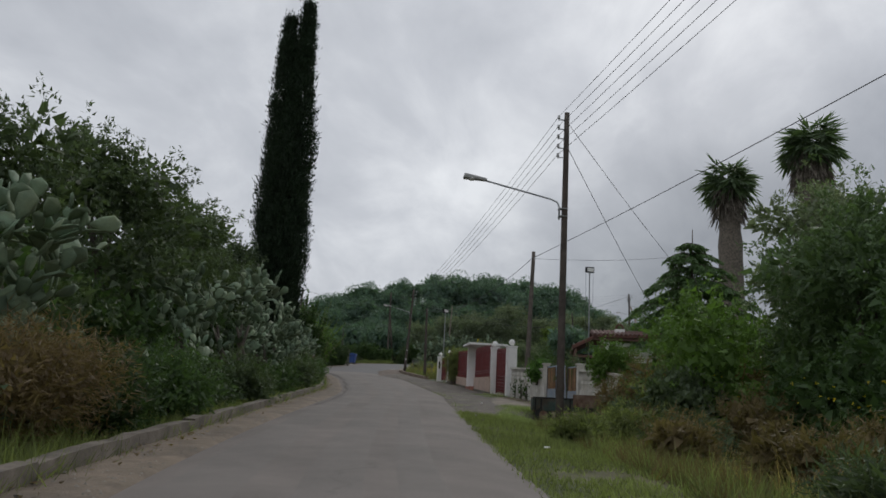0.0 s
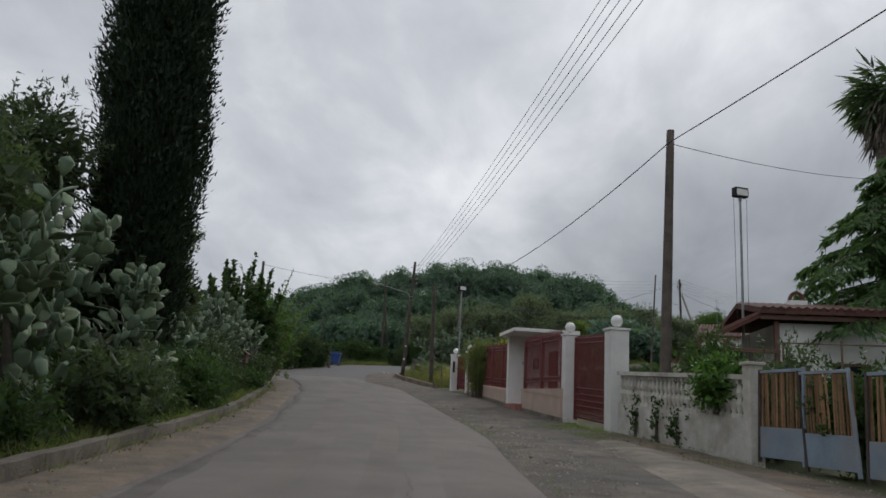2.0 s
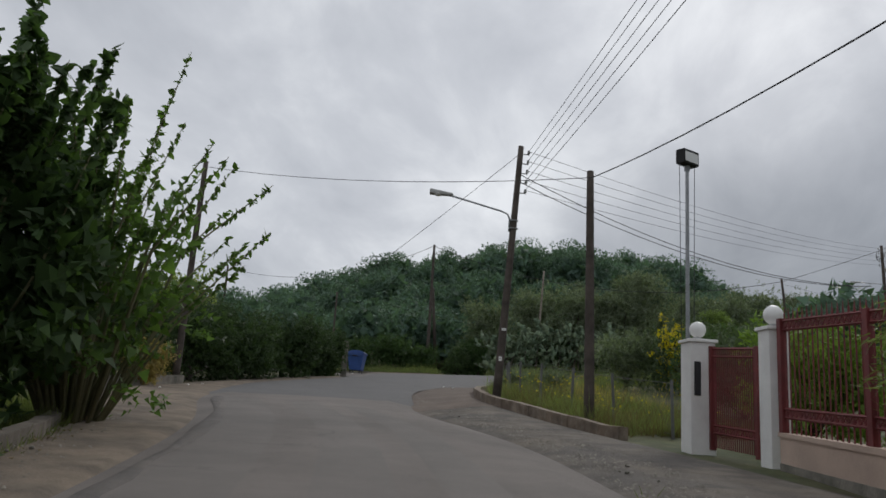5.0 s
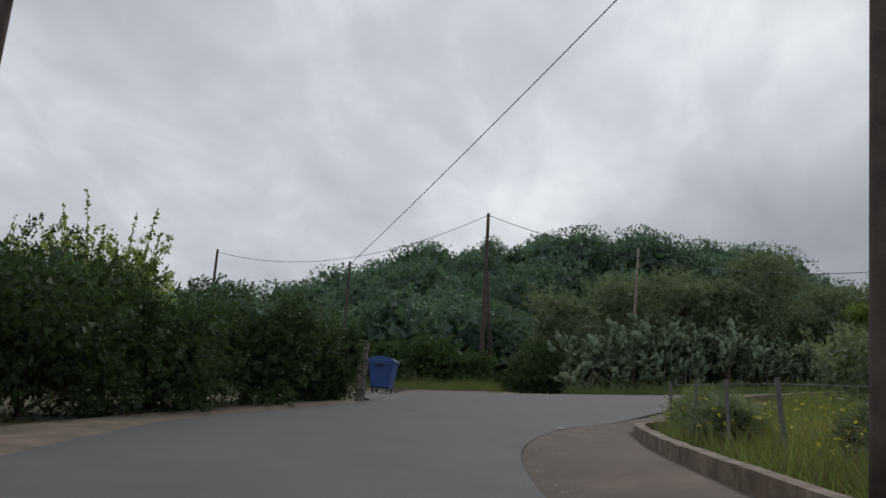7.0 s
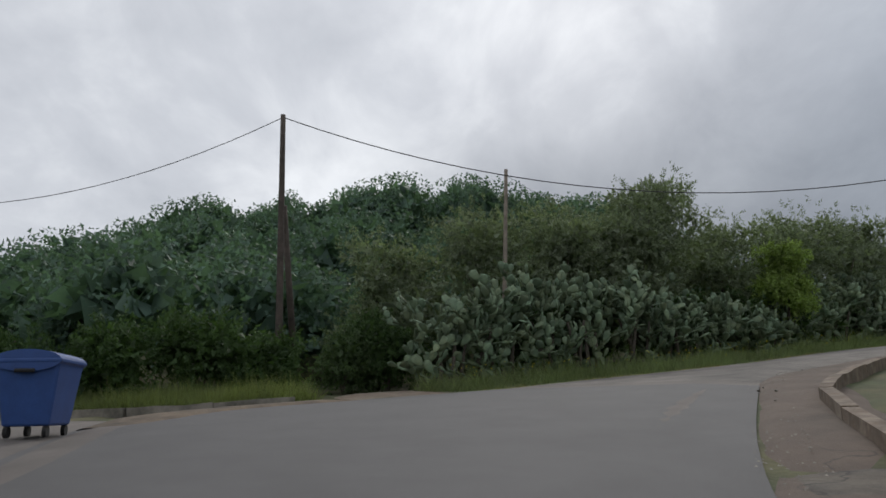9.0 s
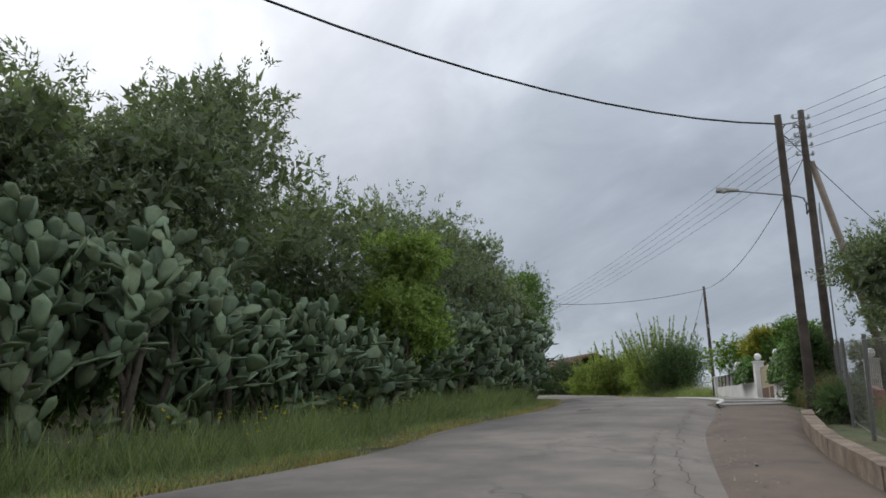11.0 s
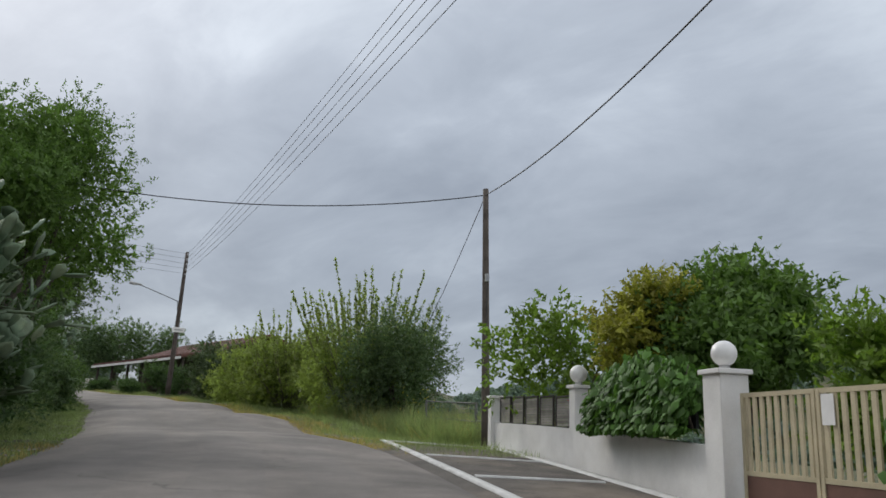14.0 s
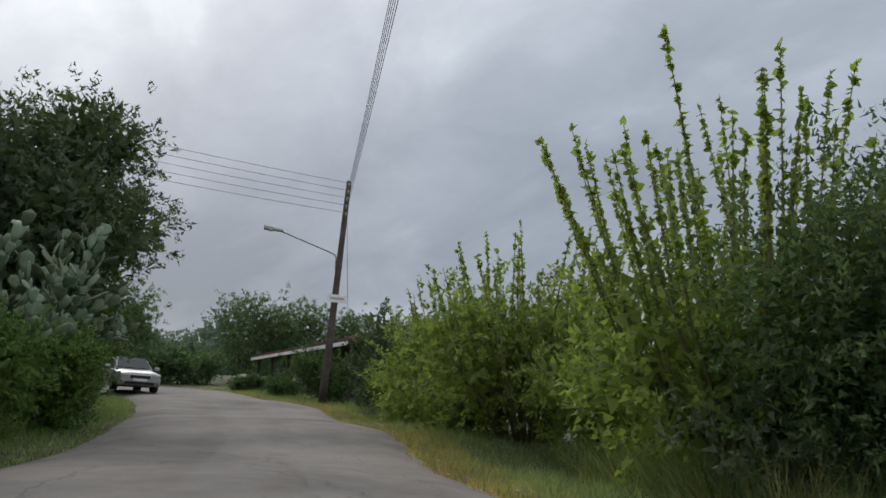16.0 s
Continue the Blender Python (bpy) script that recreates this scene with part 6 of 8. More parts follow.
make_car(78.3, 148.2, -24)

# ---------------------------------------------------------------- trees
make_cypress(-3.4, 42.5, 21.4)
for i, (x, y, h, s) in enumerate([(-8.4, 11, 5.6, 3.0), (-8.0, 18, 6.9, 3.0), (-6.8, 24.2, 7.9, 2.9), (-6.2, 30, 7.2, 2.9), (-6.4, 35.5, 6.9, 3.0), (-6.3, 40.4, 7.4, 2.8), (-8.5, 46, 6.0, 3.2), (-3.6, 47.6, 6.2, 1.05), (-11, 28, 7.5, 4)]):
    make_tree("olive_tree", x, y, h, s, "spreading grey-green olive tree behind the kerb", seed=10 + i, mat=LEAF_OLIVE, count=20000, low=0.1, lobes=14, leaf=0.13)
for i, (x, y, h, s) in enumerate([(17, 115.5, 8.6, 3.3), (21.5, 116.4, 8.9, 3.2), (26, 117, 9.9, 3.3), (30.5, 117.8, 8.4, 3.2), (35.5, 118.6, 8.7, 3.1), (12.5, 116.5, 7.0, 3.0), (42.6, 120.6, 8.7, 2.2), (38.9, 119.6, 9.2, 3.0), (45.5, 122.2, 7.6, 2.7), (23.8, 115.6, 8.4, 2.6), (19.4, 114.6, 7.6, 2.3)]):
    make_tree("olive_tree", x, y, h, s, "spreading olive tree behind the prickly pears", seed=30 + i, mat=LEAF_OLIVE_B, count=19000, low=0.1, lobes=14, leaf=0.13)
make_tree("broadleaf_tree", 54.7, 126.0, 8.3, 3.1, "dense green roadside tree", seed=50, mat=LEAF_GARDEN, leaf=0.08, width=0.042, count=60000, low=0.3, lobes=16)
for i, (x, y, h, r) in enumerate([(52.9, 124.9, 2.8, 1.7), (55.8, 126.9, 2.6, 1.6), (50.4, 123.2, 2.6, 1.6)]):
    make_bush("roadside_bush", x, y, h, r, "dense green bush below a roadside tree", seed=370 + i, mat=LEAF_BUSH, count=9000, leaf=0.09, width=0.05)
make_tree("broadleaf_tree", 68.3, 141.2, 9.0, 4.6, "rounded dark grey-green roadside tree", seed=51, mat=LEAF_OLIVE, count=52000, low=0.06, lobes=20, leaf=0.14, width=0.06, core=1.5)
make_tree("bright_shrub", 31.9, 115.3, 5.8, 1.5, "light green leafy shrub standing among the cactus", "bush", seed=52, mat=LEAF_SHRUB, count=24000, leaf=0.1, width=0.06, lobes=13, low=0.18, trunk=0.08)


SHOOT_BARK = material("green_brown_shoots", (0.17, 0.165, 0.085), 0.8, 0.8, 1.2, 5, 30, 0.3)


def make_shoots(x, y, h, r, shoot, n, label, seed, mat, leaf=0.13, fan=0.35, name="mulberry_bush", count=9000, step=0.042):
    """A leafy bush with many straight upright shoots, leaves all along them."""
    rng = np.random.default_rng(seed)
    t = thing(name, x, y, G(x, y) - 0.05, label, "bush")
    bm = bmesh.new()
    C, A = [], []
    for i in range(n):
        a, q = 2 * math.pi * rng.random(), r * math.sqrt(rng.random())
        b = Vector((q * math.cos(a) * 0.8, q * math.sin(a) * 0.8, h * rng.uniform(0.35, 0.75)))
        ln = shoot * rng.uniform(0.55, 1.1) * (1.15 - 0.4 * q / r)
        d = Vector((fan * math.cos(a) * q / r + rng.normal() * 0.06, fan * math.sin(a) * q / r + rng.normal() * 0.06, 1)).normalized()
        e = b + d * ln
        pipe(bm, [(b.x * 0.3, b.y * 0.3, 0), b, e], [0.035, 0.022, 0.005], 5)
        k = int(ln / step)
        u = rng.random(k)
        C.append(np.array(b) + np.array(d) * (u * ln)[:, None])
        A.append(rng.normal(size=(k, 3)) + (0, 0, -0.3))
    part("branchwork", bm, SHOOT_BARK, t, smooth=True)
    A = np.concatenate(A)
    v, f = heart_leaves(np.concatenate(C), A, leaf, leaf * 0.8, rng, np.c_[A[:, :2], 0.6 + 0 * A[:, 2]])
    L = [(r * 0.5 * math.cos(k), r * 0.5 * math.sin(k), h * 0.5, r * 0.6, r * 0.6, h * 0.45) for k in (0, 2.1, 4.2)] + [(0, 0, h * 0.45, r * 0.8, r * 0.8, h * 0.45)]
    part("foliage", crown_mesh("foliage", L, count, leaf, leaf * 0.7, rng, 0.5), mat, t)
    part("shoot_leaves", np_mesh("shoot_leaves", v, f), mat, t)
    return t


make_shoots(68.5, 122.2, 3.7, 2.6, 3.7, 84, "light green mulberry bush with tall upright shoots", 54, LEAF_MULBERRY, leaf=0.105, count=16000, fan=0.42, step=0.024)
make_shoots(72.6, 127.6, 3.6, 2.5, 2.2, 70, "yellow-green bush with upright shoots by the road", 55, LEAF_MULBERRY, leaf=0.1, count=14000, step=0.028)
make_shoots(75.3, 131.0, 3.2, 2.0, 1.9, 48, "yellow-green bush with upright shoots by the road", 56, LEAF_MULBERRY, leaf=0.1, count=11000)
make_bush("dark_bush", 66.9, 120.4, 4.2, 2.2, "dense dark green bush beside tall grass", seed=57, mat=LEAF_BUSH, count=30000, leaf=0.085, width=0.035, lobes=10, core=1.6, inner=0.6)
make_bush("dark_bush", 79.8, 135.8, 3.6, 1.9, "dense grey-green bush by a pole", seed=58, mat=LEAF_OLIVE, count=15000, leaf=0.11, width=0.06, lobes=9)
for i, (x, y, h, r) in enumerate([(84.3, 145.2, 0.8, 0.9), (86.4, 149.4, 0.7, 0.9), (82.4, 140.9, 2.2, 1.6)]):
    make_bush("dark_bush", x, y, h, r, "low green bush before the veranda", seed=59 + i, mat=LEAF_DARK, count=7000)
for i, (x, y, h, r) in enumerate([(97.5, 161.5, 6.5, 2.5), (100.5, 159.6, 6.3, 2.7), (103.5, 157.5, 5.8, 2.4), (89.2, 164, 6.6, 2.4), (86.6, 167, 7.0, 2.8), (83.5, 160, 4.4, 2.0)]):
    make_bush("rounded_tree", x, y, h, r * 1.15, "grey-green rounded tree beyond the bend", "tree", seed=240 + i, mat=LEAF_BUSH, count=12000, leaf=0.14, width=0.075, lobes=12)
make_shoots(-3.25, 62.5, 4.5, 2.2, 3.2, 64, "dark green small tree with upright leafy shoots", 53, LEAF_DARK, leaf=0.19, fan=0.36, name="mulberry_tree", count=10000, step=0.02)
make_shoots(-1.7, 64.1, 4.6, 1.7, 3.0, 64, "thin light green branches beside a small tree", 63, LEAF_GARDEN, leaf=0.12, fan=0.95, name="young_tree", count=2500)
make_shoots(-9.9, 101.5, 6.6, 3.2, 2.8, 80, "light green tree with upright shoots behind the hedge", 64, LEAF_MULBERRY, leaf=0.15, name="mulberry_tree")
make_shoots(-14.2, 100.2, 6.3, 3.0, 2.6, 70, "light green tree with upright shoots behind the hedge", 65, LEAF_MULBERRY, leaf=0.15, name="mulberry_tree")
for i, (x, y, h, r) in enumerate([(-6.6, 76.5, 3.2, 2.0), (-5.6, 80, 3.4, 2.1), (-4.2, 83.4, 3.3, 2.1), (-2.8, 86.4, 3.1, 2.1), (-1.2, 89.2, 2.9, 1.9), (0.2, 91.2, 2.7, 1.4), (0.7, 92.3, 2.3, 1.0)]):
    make_bush("hedge_bush", x, y, h, r, "dense dark green bramble hedge", seed=65 + i, mat=LEAF_HEDGE, count=19000, leaf=0.085, width=0.05, lobes=10)
make_bush("dry_bush", -4.3, 77.2, 1.3, 0.8, "dry straw-brown bush at the hedge foot", seed=75, mat=GRASS_DRY, count=3000, width=0.03)
for i, (x, y, h, r) in enumerate([(-1.0, 112.2, 2.6, 1.7), (2.0, 111.0, 2.8, 1.8), (4.8, 110.8, 3.0, 1.8), (7.0, 111.6, 2.4, 1.5), (-4.2, 115.5, 2.8, 1.8), (11.6, 113.6, 3.0, 1.6)]):
    make_bush("bank_bush", x, y, h, r, "dark tangled bush on the grassy bank", seed=260 + i, mat=LEAF_DARK, count=7000, leaf=0.13, width=0.07)
make_bush("bright_shrub", 9.9, 113.4, 2.6, 1.3, "green young tree beside the driveway", seed=270, mat=LEAF_BUSH, count=5000, leaf=0.12, width=0.07)
for i, (x, y, h, r) in enumerate([(67.8, 121.4, 2.0, 1.7), (70.8, 125.3, 1.9, 1.6), (74.0, 129.6, 1.6, 1.4), (77.4, 133.6, 1.6, 1.4)]):
    make_bush("low_bush", x, y, h, r, "low green growth at the foot of the bushes", seed=275 + i, mat=LEAF_OLIVE_B if i == 0 else LEAF_MULBERRY, count=9000, leaf=0.085, width=0.04)
for i, (x, y, h, r) in enumerate([(66.3, 134.9, 1.9, 1.1), (68.3, 137.2, 1.6, 1.0), (64.2, 133.4, 2.1, 1.2), (62.3, 131.6, 1.8, 1.1)]):
    make_bush("low_bush", x, y, h, r, "leafy green growth before the prickly pears", seed=280 + i, mat=LEAF_BUSH if i % 2 else LEAF_GARDEN, count=9000, leaf=0.085, width=0.045)
for i, (x, y) in enumerate([(79.0, 158.5), (82.5, 162), (86, 160.5), (89.5, 160), (92.8, 160.5)]):
    make_bush("low_bush", x, y, 2.0 if x > 92 else 2.6, 2.0, "low green bush closing the bend", seed=284 + i, mat=LEAF_BUSH, count=3500, leaf=0.18, width=0.1)
def make_fountain(x, y, h, r, label, seed):
    """A shrub of many thin arching canes that rise in a bunch and hang over, with narrow leaves along them."""
    rng = np.random.default_rng(seed)
    t = thing("feathery_shrub", x, y, G(x, y) - 0.05, label, "bush")
    bm = bmesh.new()
    C, A = [], []
    for i in range(150):
        a, q = 2 * math.pi * rng.random(), rng.random() ** 0.6
        top = h * rng.uniform(0.55, 1.08)
        out = r * q * rng.uniform(0.5, 1.25)
        drop = top * rng.uniform(0.05, 0.45) * q
        u = np.linspace(0, 1, 9)
        p = np.c_[math.cos(a) * out * u ** 1.8, math.sin(a) * out * u ** 1.8, top * np.sin(u * 1.75) / math.sin(1.57) - drop * u ** 4]
        p += 0.16 * rng.normal(size=3) * (1, 1, 0)
        if i % 3 == 0:
            pipe(bm, p, [0.012 - 0.001 * k for k in range(9)], 4)
        w = rng.uniform(0.1, 1, 80)
        C.append(np.stack([np.interp(w, u, p[:, k]) for k in range(3)], 1) + rng.normal(size=(80, 3)) * 0.05)
        tip = p[-1] - p[5]
        A.append(tip / np.linalg.norm(tip) + rng.normal(size=(80, 3)) * 0.55)
    part("branchwork", bm, BARK, t)
    v, f = cards(np.concatenate(C), np.concatenate(A), 0.15, 0.02, rng, blade=True)
    part("foliage", np_mesh("foliage", v, f), LEAF_FEATHER, t)


# undergrowth behind the left kerb
for i in range(19):
    y = 3.5 + i * 3.1
    x = float(np.interp(y, [-12, 8, 20, 35, 56, 62], [-4.1, -3.55, -2.75, -1.75, -1.7, -2.4])) - 0.25 * (i % 2)
    if 8 < y < 11:
        continue
    make_bush("undergrowth_bush", x, y, (1.5, 1.2, 1.9, 1.3)[i % 4] * (0.72 if 19 < y < 39 else 0.55 if 51 < y < 54 else 1), 1.15, "tangled green undergrowth above the kerb", seed=100 + i, mat=(LEAF_DARK, LEAF_HEDGE, LEAF_OLIVE, LEAF_HEDGE)[i % 4], count=7000, leaf=0.09, width=0.04)
make_bush("dry_bush", -4.2, 10.6, 1.45, 1.6, "dry orange-brown bush behind the kerb", seed=76, mat=DRY_LEAF, count=22000, leaf=0.15, width=0.012, lobes=9, inner=0.3)
for i, (x, y, h, r) in enumerate([(-6.8, 14.5, 3.4, 2.0), (-6.5, 21, 3.2, 2.0), (-5.4, 28, 3.0, 1.8), (-5.2, 35, 3.2, 1.8), (-5.5, 47, 3.8, 2.2), (-5.4, 53, 4.0, 2.2), (-5.2, 58, 3.8, 2.2), (-6.5, 66, 3.0, 2.2), (-7, 71, 3.0, 2.2)]):
    make_bush("tall_bush", x, y, h, r, "tall dark bush under the olive trees", seed=130 + i, mat=LEAF_DARK, count=3600, leaf=0.18, width=0.1)
for i, (x, y) in enumerate([(17, 113.6), (21, 114.6), (25, 115.4), (29, 116.2), (33, 117), (37, 118), (41, 119.5), (45, 121), (49, 123)]):
    make_bush("tall_bush", x, y, 3.6, 2.0, "tall dark bush behind the prickly pears", seed=150 + i, mat=LEAF_DARK, count=3000, leaf=0.2, width=0.12)
for i, (x, y, h, r) in enumerate([(58.0, 130, 3.4, 1.9), (61.5, 133, 3.6, 2.0), (70.8, 142.2, 3.4, 1.9), (74, 147.5, 3.8, 2.2), (75.5, 152, 4.2, 2.4), (50.0, 122.8, 2.6, 1.6)]):
    make_bush("roadside_bush", x, y, h, r, "leafy green bush at the road's edge", seed=170 + i, mat=LEAF_DARK, count=13000, leaf=0.11, width=0.06)
# gardens on the right
make_tree("broadleaf_tree", 13.3, 18.6, 8.2, 2.7, "dense dark green tree on the verge", seed=180, mat=LEAF_BUSH, count=19000, low=0.1, lobes=13, leaf=0.13)
make_tree("broadleaf_tree", 12.2, 14.0, 5.6, 2.2, "dense dark green tree on the verge", seed=177, mat=LEAF_DARK, count=12000, low=0.05, lobes=11)
for i, (x, y, h, r, m) in enumerate([(17.0, 33.5, 5.3, 3.0, LEAF_GARDEN), (13.8, 25.5, 4.6, 2.1, LEAF_GARDEN), (16.0, 27.5, 5.2, 2.4, LEAF_OLIVE), (11.0, 16.2, 2.6, 1.8, LEAF_DARK), (15.0, 23.0, 5.4, 2.4, LEAF_OLIVE_B), (9.4, 19.4, 1.8, 1.3, LEAF_OLIVE), (16.5, 14, 4.5, 3.0, LEAF_DARK)]):
    make_bush("garden_bush", x, y, h, r, "leafy green garden bush behind the verge", seed=181 + i, mat=m, count=7000, leaf=0.13, width=0.075)
make_bush("dry_bush", 8.3, 22.4, 1.9, 0.8, "dark brown dried vines round a pole foot", seed=190, mat=DRY_LEAF, count=4500, leaf=0.09, width=0.02)
make_bush("dry_bush", 8.8, 20.2, 1.2, 0.9, "dry brown weeds beside a pole", seed=191, mat=DRY_LEAF, count=3500, leaf=0.1, width=0.02)
for i, (x, y, h) in enumerate([(9.24, 39.7, 0.9), (9.26, 38.5, 1.1), (9.3, 37.5, 0.7)]):
    make_bush("wall_vine", x, y, h, 0.16, "thin dark vine climbing the stained wall", "vine", seed=192 + i, mat=LEAF_DARK, count=260, leaf=0.07, width=0.05, core=0.0, rx=0.5)
make_bush("wall_vine", 9.38, 35.9, 0.85, 0.5, "green vine spilling over the balustrade", "vine", seed=196, mat=LEAF_IVY, count=1500, leaf=0.09, width=0.07, lift=0.95)
make_bush("vine_bush", 10.25, 27.8, 1.9, 0.95, "green shrub hanging over the balustrade", seed=194, mat=LEAF_GARDEN, count=7000, leaf=0.075, width=0.045, lift=0.85)
for i, (x, y, h, r) in enumerate([(10.5, 39.6, 1.9, 0.8), (10.4, 37.6, 2.4, 0.9), (10.6, 35.8, 2.1, 0.8), (10.3, 33.0, 1.7, 0.7)]):
    make_bush("garden_bush", x, y, h, r, "dark garden shrub behind the balustrade", seed=250 + i, mat=LEAF_DARK if i % 2 else LEAF_OLIVE, count=3500, leaf=0.1, width=0.06)
make_bush("bright_shrub", 9.7, 19.7, 4.6, 1.5, "light green young tree with airy leaves on the verge", seed=271, mat=LEAF_GARDEN, count=6000, leaf=0.12, width=0.07, lobes=9)
make_tree("bare_branched_tree", 14.6, 21.6, 9.3, 2.6, "thin grey-leaved tree with open branches", seed=179, mat=LEAF_OLIVE_B, count=12000, low=0.3, lobes=9)
for i, (x, y, h, r) in enumerate([(5.6, 7.5, 0.8, 0.8), (6.6, 10.5, 1.0, 0.9), (7.6, 8.0, 1.1, 1.0), (6.2, 13.6, 0.9, 0.8), (7.4, 15.6, 1.2, 1.0), (8.9, 12.0, 1.3, 1.1), (6.9, 18.2, 1.1, 0.8), (9.2, 16.5, 1.5, 1.1), (8.0, 5.0, 1.0, 1.0), (9.8, 8.5, 1.5, 1.2), (5.4, 16.6, 0.5, 0.6), (10.2, 21.0, 1.9, 1.3), (8.9, 23.6, 1.7, 1.0), (10.4, 24.4, 2.3, 1.3), (9.3, 21.8, 1.8, 1.0), (11.6, 22.6, 2.6, 1.5), (7.9, 20.6, 1.3, 0.8)]):
    make_bush("weed_clump", x, y, h, r, "tangled brown-green weeds on the verge", seed=400 + i, mat=(LEAF_OLIVE, WEED_BROWN, GRASS, WEED_BROWN)[i % 4], count=2800, leaf=0.12, width=0.024)
for i, (x, y, h, r) in enumerate([(12.2, 37.5, 1.5, 1.1), (12.0, 47.5, 1.5, 1.3), (11.5, 55, 1.7, 1.5), (11.5, 60, 2.4, 1.5), (13, 52, 1.8, 1.4), (12, 43.6, 1.8, 1.0), (12.5, 68, 2.6, 2.0), (14, 74, 2.8, 2.4), (16, 80, 3.0, 2.6)]):
    make_bush("garden_bush", x, y, h, r, "green garden shrub behind the fence", seed=200 + i, mat=(LEAF_BRIGHT, LEAF_OLIVE, LEAF_DARK)[i % 3], count=5000, leaf=0.13, width=0.07)
make_fountain(8.85, 58.5, 2.7, 1.0, "feathery light green shrub spilling over the fence", 210)
make_bush("yellow_flower_bush", 16.5, 84.5, 3.2, 1.9, "green bush with clusters of yellow flowers", seed=211, mat=LEAF_OLIVE, count=9000)
make_bush("yellow_flower_bush", 16.2, 84.2, 3.0, 1.2, "clusters of yellow flowers in a bush", seed=212, mat=FLOWER_YELLOW, count=900, leaf=0.1, width=0.08)
for i, (x, y, h, r) in enumerate([(13.2, 88, 2.6, 1.9), (17, 90.5, 3.0, 2.2), (21.5, 94, 3.0, 2.2), (25, 97.5, 3.2, 2.0)]):
    make_bush("plot_bush", x + 1.5, y - 1.0, h, r, "green bush in the overgrown plot", seed=220 + i, mat=LEAF_OLIVE if i % 2 else LEAF_OLIVE_B, count=9000)
# garden by the white wall


def make_ivy(x, y, length, high, deep, count, label, seed):
    """Vine leaves hanging in tiers over a wire screen on the wall: a long rounded mound with its foot on the wall's top."""
    rng = np.random.default_rng(seed)
    t = thing("ivy_mound", x, y, G(x, y) + 0.79, label, "vine", W_ANG)
    part("shade_net", box(bmesh.new(), -length * 0.46, length * 0.46, -0.02, 0.02, 0.02, high * 0.5), BLACK_NET, t, "black shade net under the vine")
    u = rng.uniform(-1, 1, count)
    top = high * (1 - 0.5 * np.abs(u) ** 3.5) * (1 + 0.07 * np.sin(u * 7 + seed))
    a = rng.uniform(-0.15, 1.0, count) * math.pi
    c = np.stack([u * length / 2, np.cos(a) * deep * (1.05 - 0.2 * np.abs(u)), 0.03 + np.clip(np.sin(a), 0, 1) ** 0.6 * (top - 0.12) * rng.uniform(0.25, 1, count) ** 0.35], 1)
    out = np.stack([0 * u, np.cos(a), 0.35 + 0.8 * np.sin(a)], 1)
    c = c + out * 0.05 * rng.normal(size=(count, 1))
    ax = np.stack([rng.normal(size=count) * 0.45, np.cos(a) * 0.55 + rng.normal(size=count) * 0.25, -0.9 + rng.normal(size=count) * 0.3], 1)
    v, f = heart_leaves(c, ax, 0.125, 0.115, rng, out * 1.0)
    part("foliage", np_mesh("foliage", v, f), LEAF_IVY, t)
    bm = bmesh.new()
    for k in range(7):
        p = (k / 6 - 0.5) * length * 0.9
        pipe(bm, [(p, 0.05, 0.02), (p + 0.15, 0.1, high * 0.4), (p + 0.05, 0.05, high * 0.75)], [0.015, 0.012, 0.006], 5)
    part("branchwork", bm, BARK, t, smooth=True)
    return t


for i, (x, y, h) in enumerate([(37.4, 105.0, 0.55), (36.2, 104.7, 0.5), (38.3, 104.8, 0.7), (34.9, 104.4, 0.7), (33.6, 104.0, 0.9), (31.8, 103.5, 0.8)]):
    make_bush("dry_weed_clump", x, y, h, 0.6, "tangled green and brown weeds along the wire fence", seed=245 + i, mat=(LEAF_OLIVE, DRY_LEAF, LEAF_BUSH)[i % 3], count=2600, leaf=0.1, width=0.016)
make_bush("oleander_bush", 39.4, 105.75, 2.15, 0.5, "dark oleander bush beside the pavement", seed=230, mat=LEAF_DARK, count=10000, leaf=0.12, width=0.035, lobes=7)
make_bush("oleander_bush", 39.9, 106.15, 1.6, 0.46, "dark oleander bush beside the pavement", seed=229, mat=LEAF_DARK, count=6000, leaf=0.12, width=0.035, lobes=6)
make_tree("broadleaf_tree", 38.9, 102.6, 5.0, 2.4, "dense green tree behind the wire fence", seed=231, mat=LEAF_OLIVE_B, count=32000, low=0.12, leaf=0.12, width=0.045, lobes=14)
make_tree("broadleaf_tree", 33.0, 100.5, 4.0, 2.0, "dense green tree behind the wire fence", seed=232, mat=LEAF_OLIVE_B, count=14000, low=0.1)
make_ivy(46.1, 108.0, 3.5, 1.5, 0.36, 9000, "thick mound of large-leaved green vine on the wall", 233)
make_ivy(51.9, 111.3, 3.0, 1.12, 0.34, 6000, "mound of large-leaved green vine on the wall", 234)
make_tree("garden_tree", 54.6, 110.0, 4.1, 1.6, "round mid green garden tree", seed=235, mat=LEAF_GARDEN, count=26000, low=0.2, leaf=0.115, width=0.07)
make_tree("yellowing_tree", 54.3, 111.3, 3.7, 1.05, "garden tree with yellowing leaves", seed=236, mat=LEAF_YELLOW, count=11000, low=0.25, leaf=0.075, width=0.05)
make_tree("fig_tree", 56.6, 113.0, 3.4, 1.75, "fig tree with large green leaves over the wall", seed=237, mat=LEAF_BRIGHT, count=4600, low=0.2, leaf=0.115, width=0.095, lobes=12, trunk=0.07, core=0.0)
make_tree("garden_tree", 51.2, 108.3, 2.8, 1.0, "green garden tree behind the gate", seed=238, mat=LEAF_BRIGHT, count=7000, low=0.2, leaf=0.1)
